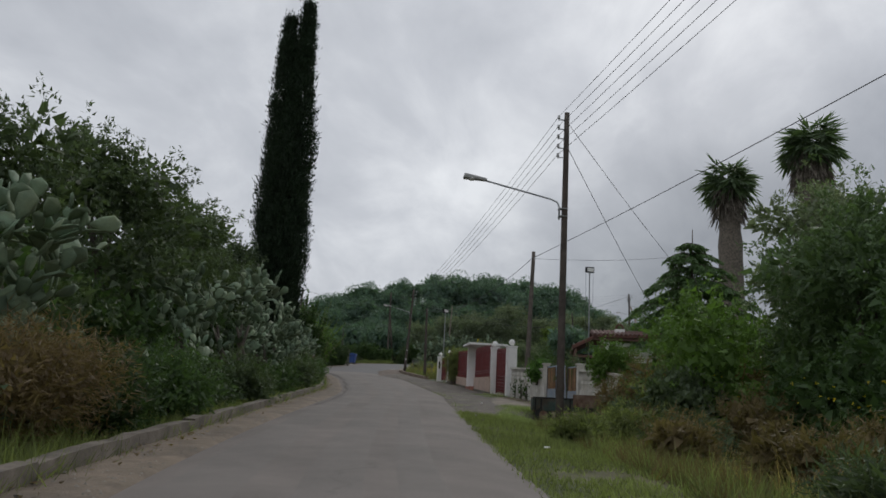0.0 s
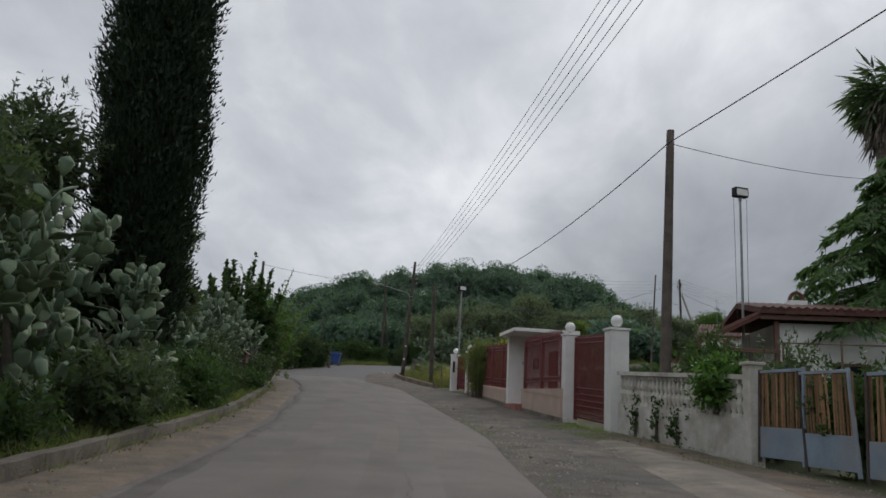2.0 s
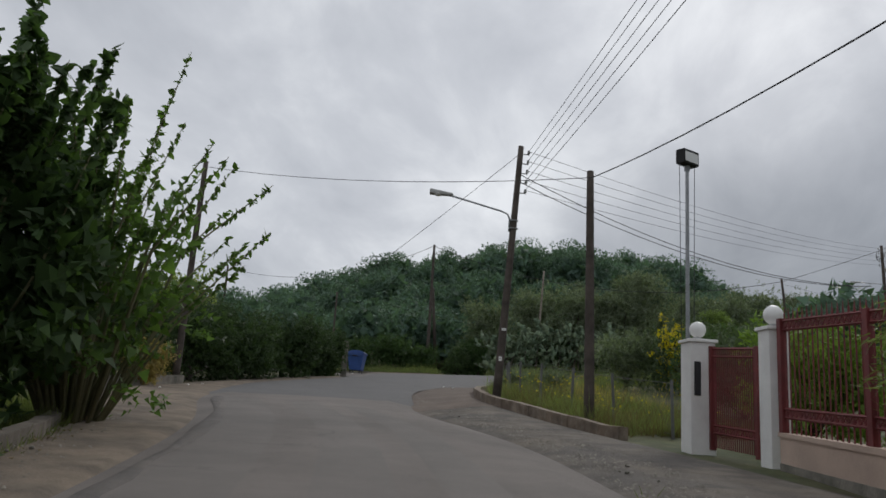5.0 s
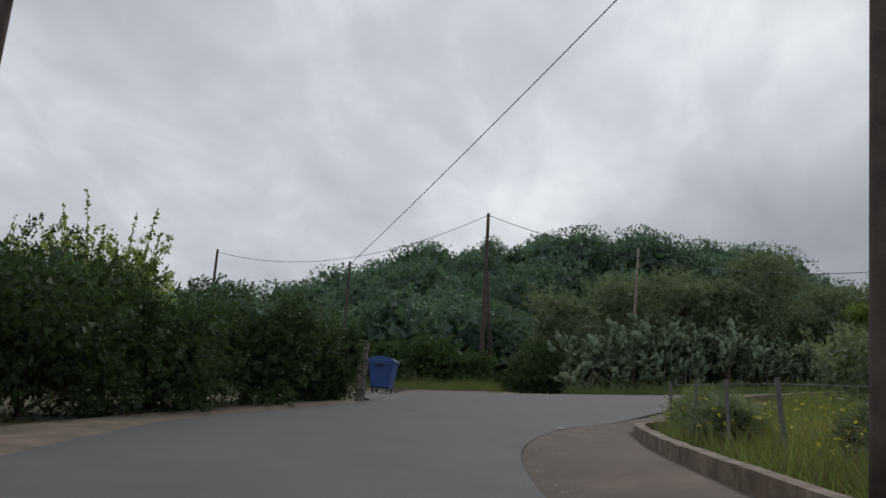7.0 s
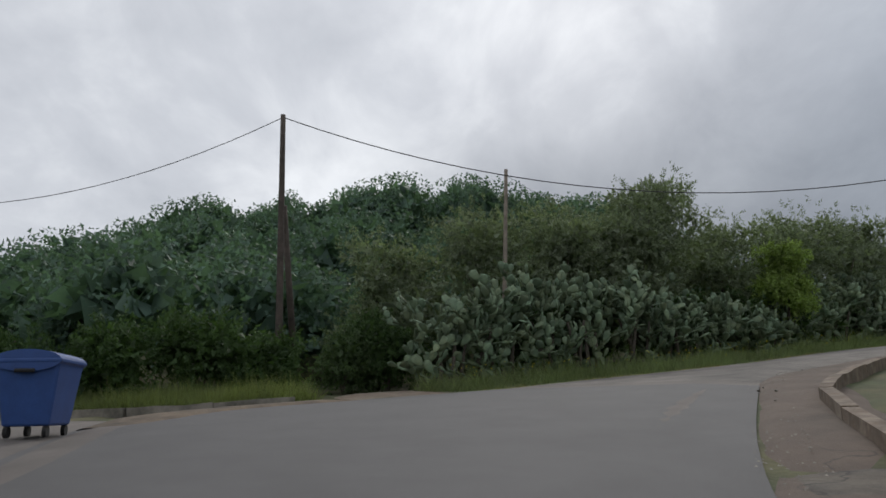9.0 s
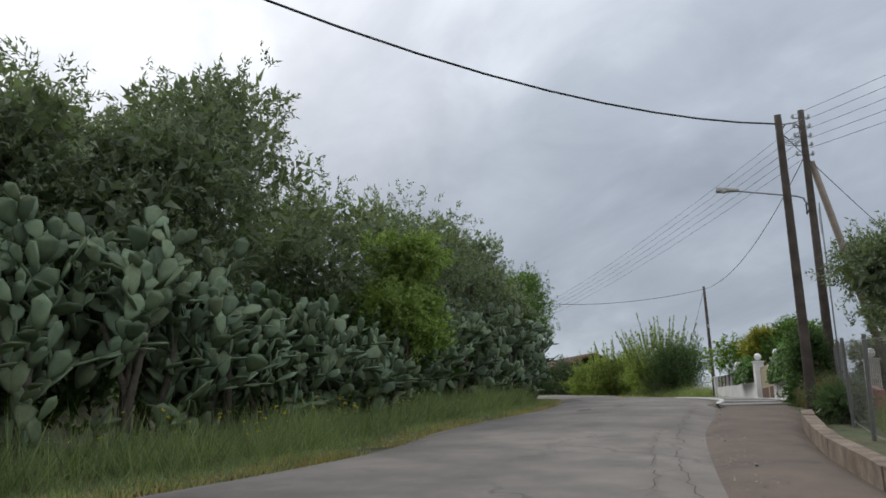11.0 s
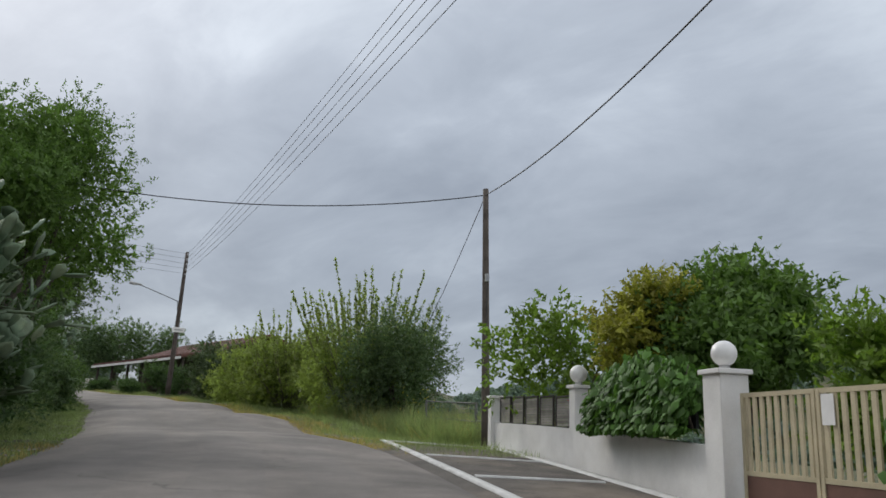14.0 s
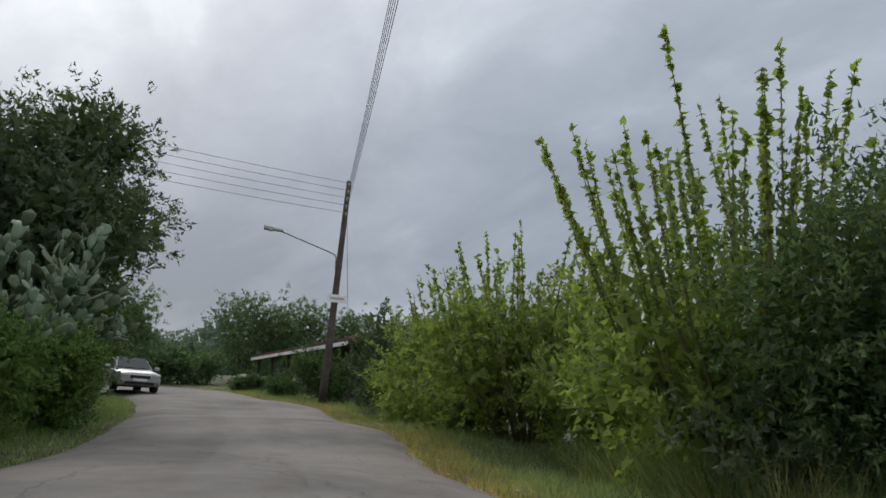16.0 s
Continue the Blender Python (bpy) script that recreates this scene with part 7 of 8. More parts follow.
make_tree("garden_tree", 50.6, 105.5, 3.0, 1.3, "grey-green garden tree behind the gate", seed=239, mat=LEAF_OLIVE_B, count=6000, low=0.2)


def make_palm(x, y, h, seed, label):
    """A fan palm: a thick shaggy trunk, a skirt of dead leaves and a head of fans."""
    rng = np.random.default_rng(seed)
    t = thing("fan_palm", x, y, G(x, y) - 0.1, label, "palm", group="palms")
    bm = bmesh.new()
    k = 16
    pipe(bm, [(0.1 * math.sin(3 * u), 0.1 * math.cos(2 * u), h * u) for u in np.linspace(0, 1, k)], [1.05 - 0.2 * u + 0.09 * rng.normal() for u in np.linspace(0, 1, k)], 14)
    part("trunk", bm, PALM_TRUNK, t, smooth=True)
    C, A, W = [], [], []
    bm = bmesh.new()
    for i in range(64):
        a, el = i * 2.4 + rng.normal() * 0.2, math.asin(-0.85 + 1.8 * (i + 0.5) / 64)
        d = np.array((math.cos(a) * math.cos(el), math.sin(a) * math.cos(el), math.sin(el)))
        hub = np.array((0, 0, h + 0.5)) + d * rng.uniform(0.5, 1.7)
        pipe(bm, [(0, 0, h + 0.3), tuple(hub)], [0.04, 0.02], 5)
        side = np.cross(d, (0, 0, 1.0))
        side /= np.linalg.norm(side) + 1e-6
        for j in np.linspace(-1.5, 1.5, 19):
            C.append(hub)
            A.append(d * math.cos(j) + side * math.sin(j) + (0, 0, -0.5 - 0.3 * rng.random()) + rng.normal(size=3) * 0.16)
    part("stalkwork", bm, LEAF_PALM, t)
    v, f = cards(np.array(C), np.array(A), 1.3, 0.16, rng)
    part("crown", np_mesh("crown", v, f), LEAF_PALM, t)
    n = 420
    a = rng.random(n) * 2 * math.pi
    c = np.stack([0.95 * np.cos(a), 0.95 * np.sin(a), h + 0.2 - 2.4 * rng.random(n) ** 1.5], 1)
    v, f = cards(c, np.stack([0.35 * np.cos(a), 0.35 * np.sin(a), -np.ones(n)], 1) + rng.normal(size=(n, 3)) * 0.15, 1.2, 0.16, rng)
    part("dead_leaf_skirt", np_mesh("dead_leaf_skirt", v, f), PALM_TRUNK, t, "grey-brown hanging dead leaves")


make_palm(30.2, 57.0, 17.2, 1, "tall fan palm with a shaggy trunk")
make_palm(31.9, 48.6, 19.7, 2, "tall fan palm with a thick shaggy trunk")


def make_cedar(x, y, h, r):
    rng = np.random.default_rng(9)
    t = thing("cedar_tree", x, y, G(x, y) - 0.1, "dark green cedar with drooping tiered branches", "tree")
    bm = bmesh.new()
    pipe(bm, [(0, 0, 0), (0, 0, h * 0.5), (0.1, 0, h)], [0.25, 0.16, 0.02], 9)
    C, A = [], []
    for i in range(84):
        u = (i + 0.5) / 84
        z0 = h * (0.10 + 0.87 * (int(u * 13) + 0.35 * rng.random()) / 13)
        a = i * 2.4 + rng.normal() * 0.25
        ln = r * (1.04 - u) * rng.uniform(0.7, 1.2) + 0.3
        pts = [(math.cos(a) * ln * w, math.sin(a) * ln * w, z0 + 0.22 * ln * w - 0.5 * ln * w * w) for w in (0, 0.35, 0.7, 1)]
        pipe(bm, pts, [0.05, 0.035, 0.02, 0.006], 5)
        n = int(165 * ln)
        w = rng.random(n) ** 0.75
        c = np.stack([np.interp(w, (0, 0.35, 0.7, 1), [p[k] for p in pts]) for k in range(3)], 1)
        off = rng.normal(size=n) * 0.17 * ln ** 0.5 * (0.35 + w)
        c += np.c_[-math.sin(a) * off, math.cos(a) * off, -0.22 * np.abs(off) - 0.1 * rng.random(n)]
        C.append(c)
        A.append(np.c_[math.cos(a) * 0.5 - math.sin(a) * np.sign(off) * 0.6, math.sin(a) * 0.5 + math.cos(a) * np.sign(off) * 0.6, -0.7 + 0 * off] + rng.normal(size=(n, 3)) * 0.3)
    part("trunk", bm, BARK, t, smooth=True)
    v, f = cards(np.concatenate(C), np.concatenate(A), 0.33, 0.11, rng, blade=True)
    part("crown", np_mesh("crown", v, f), LEAF_CEDAR, t)


make_cedar(21.6, 45.6, 11.4, 8.3)

# ---------------------------------------------------------------- prickly pears
for i, (x, y, top, sx, sy) in enumerate([(-4.55, 11.2, 4.1, 0.7, 1.0), (-4.2, 22, 3.4, 0.8, 1.8), (-3.6, 26, 4.5, 0.8, 1.8), (-3.3, 30, 4.8, 0.8, 1.8), (-3.0, 34, 4.2, 0.8, 1.8), (-2.7, 38, 3.3, 0.6, 1.5), (-3.0, 47.5, 3.5, 0.9, 1.8), (-3.0, 51.3, 3.8, 0.9, 1.9), (-3.1, 55.5, 3.7, 0.9, 1.8), (-2.75, 45.2, 2.7, 0.6, 1.2), (-2.5, 49.6, 2.2, 0.45, 1.4), (-2.5, 54.4, 2.0, 0.45, 1.3), (-2.9, 53.9, 3.4, 0.7, 1.5), (-2.25, 56.8, 3.2, 0.7, 1.4), (-2.2, 59.2, 2.6, 0.6, 1.2)]):
    make_cactus(x, y, top, sx, sy, 80 + i, n=300 if i in (6, 7, 8, 12, 13) else 130 if i > 8 else 260, stems=26, apart=0 < i < 9 or i in (12, 13))
HEDGE = spline([(13.1, 110.8), (17, 111.65), (20, 112.35), (23.4, 113.25), (26.3, 114.15), (29.1, 114.8), (35.2, 116.75), (37.1, 117.35), (42, 118.75), (47.4, 120.75), (49.6, 121.9)], 0.2)
for i, u in enumerate(np.linspace(0, 1, 18)):
    q = HEDGE[int(u * (len(HEDGE) - 1))]
    top = float(np.interp(q[0], [13.4, 15, 16.5, 21.3, 22.5, 23.6, 28, 30.5, 32, 33.5, 37, 39.5, 44], [3.3, 3.9, 4.4, 4.2, 4.0, 3.2, 2.8, 1.6, 1.8, 3.2, 4.0, 4.2, 4.3]))
    make_cactus(q[0], q[1], top, 1.3, 0.75, 300 + i, rz=17, apart=i < 7, n=300, stems=34, size=0.47)

for i, (x, y, top) in enumerate([(65.2, 134.7, 4.2), (67.2, 136.6, 4.6), (69.0, 138.9, 4.2)]):
    make_cactus(x, y, top, 1.3, 0.8, 330 + i, rz=42, apart=True, n=170, stems=26, size=0.38)

# ---------------------------------------------------------------- woods on the hill
def build_woods(name, n, xr, yr, seed, hs, label, min_d=12, keep=None, leaf=0.5, per=420, mat=None, tall=None):
    """Trees as clumps of leaves on five rounded lobes each, with broad dark sprays inside."""
    rng = np.random.default_rng(seed)
    V, F, base = [], [], 0
    k = 0
    while k < n:
        x, y = rng.uniform(*xr), rng.uniform(*yr)
        if road_dist(np.array([x]), np.array([y]))[0] < min_d or (keep and not keep(x, y)):
            continue
        k += 1
        h = rng.uniform(*hs) * (tall(x, y) if tall else 1.0)
        r = h * rng.uniform(0.42, 0.6)
        o = np.array((x, y, G(x, y)))
        a = rng.uniform(0, 6.28) + np.arange(5) * 1.26
        lobes = np.c_[r * 0.5 * np.cos(a), r * 0.5 * np.sin(a), h * rng.uniform(0.3, 0.68, 5)]
        lobes[0] = (0, 0, h * 0.66)
        size = np.c_[r * rng.uniform(0.45, 0.65, (5, 1)) * np.ones((5, 2)), h * rng.uniform(0.2, 0.32, 5)]
        i = rng.integers(0, 5, per)
        d = rng.normal(size=(per, 3)) + (0, 0, 0.35)
        d /= np.linalg.norm(d, axis=1, keepdims=True)
        c = o + lobes[i] + d * size[i] * rng.uniform(0.78, 1.02, (per, 1))
        v, f = cards(c, d * 0.3 + rng.normal(size=(per, 3)) * 0.8, leaf * 1.2, leaf, rng, facing=d * 1.5, blade=True)
        m = per // 4
        i = rng.integers(0, 5, m)
        d = rng.normal(size=(m, 3))
        d /= np.linalg.norm(d, axis=1, keepdims=True)
        c = o + lobes[i] + d * size[i] * rng.uniform(0.1, 0.6, (m, 1)) - (0, 0, h * 0.06)
        v2, f2 = cards(c, d + rng.normal(size=(m, 3)) * 0.6, h * 0.13, h * 0.15, rng, facing=d, blade=True)
        for w, g in ((v, f), (v2, f2)):
            V.append(w)
            F.append(g + base)
            base += len(w)
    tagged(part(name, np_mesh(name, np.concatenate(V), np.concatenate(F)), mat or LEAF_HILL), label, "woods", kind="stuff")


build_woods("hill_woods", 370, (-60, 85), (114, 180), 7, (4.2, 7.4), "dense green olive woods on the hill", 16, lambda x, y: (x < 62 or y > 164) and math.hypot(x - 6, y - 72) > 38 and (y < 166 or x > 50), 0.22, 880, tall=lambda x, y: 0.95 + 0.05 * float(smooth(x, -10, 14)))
build_woods("bend_woods", 22, (60, 77), (149, 172), 13, (4, 6.5), "dark trees behind the roadside bushes", 9, None, 0.31, 660)
build_woods("roadside_woods", 24, (84, 125), (172, 200), 12, (5, 8), "dark trees beyond the bend", 9, lambda x, y: abs((x - 53.1) * 0.734 - (y - 117.5) * 0.679) > 6.5, 0.4, 700)
# Slope, valley and ridge trees take their haze from the LEAF_FAR colour.
build_woods("slope_woods", 46, (112, 185), (186, 260), 15, (6.5, 10), "haze-tinted woods on the slope beyond the bend", 14, lambda x, y: abs((x - 53.1) * 0.734 - (y - 117.5) * 0.679) < 26 and (x - 53.1) * 0.679 + (y - 117.5) * 0.734 > 118, 0.42, 420, LEAF_FAR)
build_woods("valley_woods", 150, (80, 180), (20, 150), 8, (3, 5), "haze-tinted olive groves in the valley", 16, lambda x, y: (x - 62) * 0.75 - (y - 122) * 0.66 > 74, 0.3, 320, LEAF_FAR, lambda x, y: 0.5)
build_woods("ridge_woods", 400, (130, 330), (60, 260), 14, (3.6, 6), "haze-tinted woods on the far ridge", 40, lambda x, y: 85 < (x - 62) * 0.75 - (y - 122) * 0.66 < 190, 0.75, 200, LEAF_FAR)
build_woods("grove", 60, (-40, -9), (55, 118), 9, (4, 6), "olive grove behind the hedge", 9)
build_woods("back_grove", 60, (24, 60), (20, 95), 11, (3.5, 6), "garden trees behind the houses", 14, lambda x, y: not (-6 < (y - 36.6) - (x - 2.7) * 1.35 < 10 and x < 40))

# ---------------------------------------------------------------- grass and weeds
make_grass("verge_grass", 9500, along(LEFT[17:28], 0.05, 1.6), 0.17, GRASS_PALE, "rough green verge grass along the cactus hedge", 1)
make_grass("tall_weeds", 10000, along(LEFT[17:28], 1.3, 3.5), 0.9, GRASS_PALE, "tall weeds at the foot of the cactus", 12)
make_grass("roadside_weeds", 6000, along([(x - 0.5, y) for x, y in KERB_L], 0.0, 1.8), 0.45, GRASS, "tall weeds behind the kerb", 2)
make_grass("tall_grass", 7000, along([(6.6, 2), (7.2, 8), (8.4, 14)], -3.8, 0.3), 1.05, GRASS_PALE, "tall green verge grass and weeds", 3)
make_grass("dry_tall_grass", 2200, along([(5.5, 0), (6.0, 10), (7.5, 20)], -4.0, 0.3), 0.7, GRASS_DRY, "dry stalks in the tall verge grass", 13)
make_grass("brown_weeds", 7000, along([(4.5, 0), (4.9, 10), (5.9, 20), (6.8, 25)], -4.5, 0.4), 0.42, WEED_BROWN, "tangled brown weeds on the verge", 23)
make_grass("mixed_weeds", 5000, along([(4.5, 0), (4.9, 10), (5.9, 20), (6.8, 25)], -4.5, 0.4), 0.5, GRASS, "green weeds among brown ones on the verge", 24)
make_grass("trailer_grass", 3000, along([(5.2, 22.5), (5.9, 27), (6.4, 29)], -1.5, 0.2), 0.24, GRASS_PALE, "green grass beside the trailer", 33)
make_grass("edge_tufts", 1300, along([(4.3, 26), (4.9, 31.5), (5.5, 37), (5.7, 44)], -1.1, 0.1), 0.12, GRASS_PALE, "grass tufts along the broken pavement edge", 34)
make_grass("pavement_tufts", 300, along([(4.9, 28), (5.6, 38), (5.8, 50), (5.8, 60)], -1.4, 0.1), 0.13, GRASS, "grass tufts in the pavement edge", 25)
make_grass("gate_tufts", 700, along([(7.2, 26), (7.6, 33), (8.6, 40)], -0.9, 0.9), 0.13, GRASS, "grass tufts before the gates", 26)
make_grass("short_grass", 6000, along(RIGHT[1:6], -2.4, 0.06), 0.17, GRASS, "short bright green grass at the road's edge", 14)
make_grass("wall_foot_grass", 3600, along([(9.1, 33), (9.1, 38), (8.8, 44)], 0.0, 1.5), 0.17, GRASS_PALE, "short grass at the foot of the wall", 15)
make_grass("plot_grass", 7000, along([(8.0, 67.5), (6.8, 74.5), (8.3, 85), (14, 92.5), (24, 100), (33, 103.7)], -4.0, -0.12), 0.75, GRASS, "overgrown grass in the corner plot", 4)
make_grass("plot_brown_grass", 3500, along([(8.0, 67.5), (6.9, 74.5), (8.3, 85)], -4.0, -0.12), 0.6, WEED_BROWN, "brown seeding grass in the corner plot", 27)
make_grass("plot_dry_grass", 900, along([(8.9, 72), (8.6, 79), (9.6, 84)], -2.5, 0.0), 0.75, GRASS_DRY, "dry golden grass in the corner plot", 16)
make_grass("verge_straw", 1500, along(LEFT[17:24], -0.1, 0.6), 0.16, GRASS_DRY, "dry straw at the edge of the verge", 20)
make_grass("right_verge", 7500, along(RIGHT[23:29], -2.8, -0.05), 0.27, GRASS_PALE, "short verge grass by the road", 5)
make_grass("right_verge_dry", 7500, along(RIGHT[23:29], -0.9, 0.12), 0.17, GRASS_DRY, "dry straw grass by the road", 17)
make_grass("right_tall_grass", 8500, along([(59, 116), (64, 119), (70, 125)], -3.2, 0.6), 0.95, GRASS_PALE, "tall green grass before the bushes", 18)
make_grass("right_dry_stalks", 600, along([(59, 116), (64, 119), (70, 125)], -3.0, 0.8), 1.0, GRASS_DRY, "dry stalks among the tall grass", 28)
make_grass("kerb_weeds", 6500, along([(x - 0.12, y) for x, y in KERB_L], -0.2, 0.45), 0.36, GRASS, "weeds hanging over the kerb", 21)
make_grass("gutter_grass", 1800, along([(x + 0.14, y) for x, y in KERB_L], -0.12, 0.1), 0.14, GRASS, "short grass in the gutter at the foot of the kerb", 31)
make_grass("plot_flowers", 150, along([(8.2, 70), (7.4, 76), (8.6, 84.5), (13, 91)], -3.0, -0.4), 0.75, FLOWER_STALK, "stalks with small yellow flowers in the plot", 22, 0.02)
make_grass("bank_grass", 8000, along([(-4, 114), (1, 108.2), (4, 106.4), (8, 107.2)], 0.2, 3.2), 0.75, GRASS, "grassy bank behind the junction", 19)


for i, (x, y, h, r) in enumerate([(9.0, 84.2, 0.9, 0.7), (9.6, 86.2, 1.0, 0.7), (8.5, 81.8, 0.8, 0.6), (10.8, 88.6, 0.9, 0.7), (9.2, 78.5, 0.9, 0.7)]):
    make_bush("weed_clump", x, y, h, r, "leafy weeds in the corner plot", seed=290 + i, mat=GRASS if i % 2 else LEAF_OLIVE_B, count=2500, leaf=0.15, width=0.022)


def make_flowers(name, n, sample, lo, hi, size, mat, label, seed):
    """Small flower heads at the tips of the weeds."""
    rng = np.random.default_rng(seed)
    xy = sample(rng, n)
    c = np.c_[xy, height(xy[:, 0], xy[:, 1]) + rng.uniform(lo, hi, n)]
    c = np.repeat(c, 4, 0)
    v, f = cards(c, rng.normal(size=(4 * n, 3)) * (1, 1, 0.5), size, size * 0.8, rng, facing=np.array((0, 0, 1.0)))
    return tagged(part(name, np_mesh(name, v, f), mat), label, "flowers", kind="stuff")


make_flowers("plot_flower_heads", 200, along([(8.0, 68), (6.9, 74.5), (8.3, 85), (13, 91)], -3.0, -0.2), 0.35, 0.85, 0.045, FLOWER_YELLOW, "small yellow flower heads among the weeds", 51)
make_flowers("verge_flower_heads", 90, along([(9.5, 10), (10.0, 20)], -2.0, 0.5), 0.8, 1.8, 0.05, FLOWER_YELLOW, "small yellow flower heads on the verge", 52)
make_flowers("bush_foot_flower_heads", 45, along([(63.5, 118.8), (66.0, 119.2), (68.5, 121.5)], -0.6, 0.8), 0.6, 1.4, 0.035, FLOWER_YELLOW, "small yellow flower heads at the foot of a bush", 54)
make_flowers("garden_red_flower_heads", 14, along([(54.9, 112.5), (56.2, 113.3)], -0.5, -0.2), 0.9, 1.4, 0.06, FLOWER_RED, "red flower heads behind the slat screens", 55)
make_flowers("roadside_flower_heads", 120, along([(x - 0.9, y) for x, y in KERB_L], 0.0, 1.2), 0.4, 1.2, 0.045, FLOWER_YELLOW, "small yellow flower heads in the undergrowth", 53)
make_flowers("hedge_flower_heads", 120, along(LEFT[17:23], 0.8, 2.2), 0.3, 0.8, 0.04, FLOWER_YELLOW, "small yellow flower heads in the verge", 54)


DULL_PIPE = material("dull_grey_pipe", (0.15, 0.15, 0.145), 0.7, 0.7, 1.2, 5, 50, 0.2, metal=0.3)


def make_pipe_gate(a, b, h, label):
    """A field gate of bent pipe with a wire net, hung on a post."""
    t = thing("field_gate", a[0], a[1], G(*a), label, "gate")
    d = Vector((b[0] - a[0], b[1] - a[1], G(*b) - G(*a)))
    up = Vector((0, 0, 1))
    for u in (0.0, 1.0):
        part("post", rod(bmesh.new(), d * u - up * 0.1, d * u + up * (h + 0.04), 0.04, n=10), DULL_PIPE, t)
    for z in (0.12, 0.55, 1.0):
        part("rail", rod(bmesh.new(), d * 0.02 + up * h * z, d * 0.98 + up * h * z, 0.02, n=8), DULL_PIPE, t)
    bm = bmesh.new()
    n = int(d.length / 0.14)
    for i in range(1, n):
        rod(bm, d * (i / n) + up * 0.12 * h, d * (i / n) + up * h, 0.003, n=3, caps=False)
    for k in range(1, 7):
        rod(bm, up * h * (0.12 + 0.125 * k), d + up * h * (0.12 + 0.125 * k), 0.003, n=3, caps=False)
    part("wire_net", bm, NET, t)


make_pipe_gate((60.72, 116.0), (63.6, 118.3), 1.05, "galvanised pipe gate with a wire net before tall grass")
make_pipe_gate((59.0, 115.2), (60.6, 115.95), 0.6, "low galvanised pipe rail beside a pole")


def make_note(x, y, z, w, h, rz, label):
    t = thing("paper_note", x, y, z, label, "paper", rz)
    part("sheet", box(bmesh.new(), -w / 2, w / 2, -0.004, 0.0, -h / 2, h / 2), GLOBE, t)
    part("print_bar", box(bmesh.new(), -w * 0.3, w * 0.3, -0.006, -0.0045, -h * 0.1, h * 0.15), LAMP_GREY, t)


make_note(6.67, 74.465, 5.42, 0.1, 0.13, 0, "small white paper note on a wooden pole")
make_note(6.74, 74.472, 6.3, 0.13, 0.07, 0, "torn white paper note on a wooden pole")

# ---------------------------------------------------------------- small things
def make_post(x, y, h, w, label):
    t = thing("concrete_post", x, y, G(x, y), label, "post", 20)
    part("shaft", box(bmesh.new(), -w / 2, w / 2, -w / 2, w / 2, -0.2, h, 0.02), CONCRETE, t)
    part("worn_cap", box(bmesh.new(), -w / 2 - 0.015, w / 2 + 0.015, -w / 2 - 0.015, w / 2 + 0.015, h, h + 0.04, 0.012), CONCRETE, t)


make_post(1.55, 93.6, 1.75, 0.26, "pale weathered concrete post in the hedge")


def make_litter():
    """Crumpled paper and small stones."""
    rng = np.random.default_rng(31)
    for x, y in ((6.0, 84.2), (6.3, 83.6), (-3.1, 78.4), (-2.8, 79.3), (-3.2, 75.2), (2.0, 95.6), (5.6, 29.5), (3.6, 13.0)):
        bm = bmesh.new()
        bmesh.ops.create_icosphere(bm, subdivisions=1, radius=0.055)
        for v in bm.verts:
            v.co = Vector((v.co.x * rng.uniform(0.6, 1.5), v.co.y * rng.uniform(0.5, 1.1), v.co.z * rng.uniform(0.2, 0.5) + 0.02))
        ob = part("litter", bm, GLOBE)
        ob.location = (x, y, G(x, y) + 0.03)
        tagged(ob, "crumpled white scrap of paper on the ground", "litter", "litter by the road")
    for i in range(60):
        u = rng.random()
        line = (KERB_L, RIGHT[4:12], RIGHT[16:24])[i % 3]
        p = spline(line, 0.8)
        c = p[int(u * (len(p) - 1))] + rng.normal(size=2) * 0.12 + (0.25 if i % 3 == 0 else 0.35, 0)
        bm = bmesh.new()
        bmesh.ops.create_icosphere(bm, subdivisions=1, radius=float(rng.uniform(0.018, 0.04)))
        for v in bm.verts:
            v.co *= float(rng.uniform(0.75, 1.2))
            v.co.z *= 0.7
        ob = part("stone", bm, CONCRETE)
        ob.location = (c[0], c[1], G(*c) + 0.02)
        tagged(ob, "small grey loose stone beside the road", "stone", "loose stones")


make_litter()


def make_coil(x, y, z, label):
    """A coil of spare cable tied to a pole."""
    t = thing("cable_coil", x, y, z, label, "cable", 20)
    for k in range(4):
        r = 0.26 + 0.03 * k
        bm = pipe(bmesh.new(), [(0.16 + 0.02 * k, r * math.cos(a), r * 1.15 * math.sin(a) - 0.03 * k) for a in np.linspace(0, 2 * math.pi, 18)], 0.012, 5)
        part("loop", bm, WIRE, t, smooth=True)


make_coil(40.5, 105.78, G(*PL) + 8.9, "coil of black spare cable on a pole")


def make_pole_box(x, y, z, rz, label):
    t = thing("junction_box", x, y, z, label, "junction box", rz)
    part("housing", box(bmesh.new(), 0.08, 0.15, -0.05, 0.05, -0.1, 0.1, 0.01), LAMP_GREY, t)
    part("lid", box(bmesh.new(), 0.15, 0.158, -0.044, 0.044, -0.092, 0.092, 0.003), GALV, t)
    part("conduit", rod(bmesh.new(), (0.13, 0, -1.2), (0.13, 0, -0.16), 0.012), WIRE, t)


make_pole_box(58.78, 115.36, G(58.6, 115.2) + 4.1, 215, "small grey junction box on a pole")


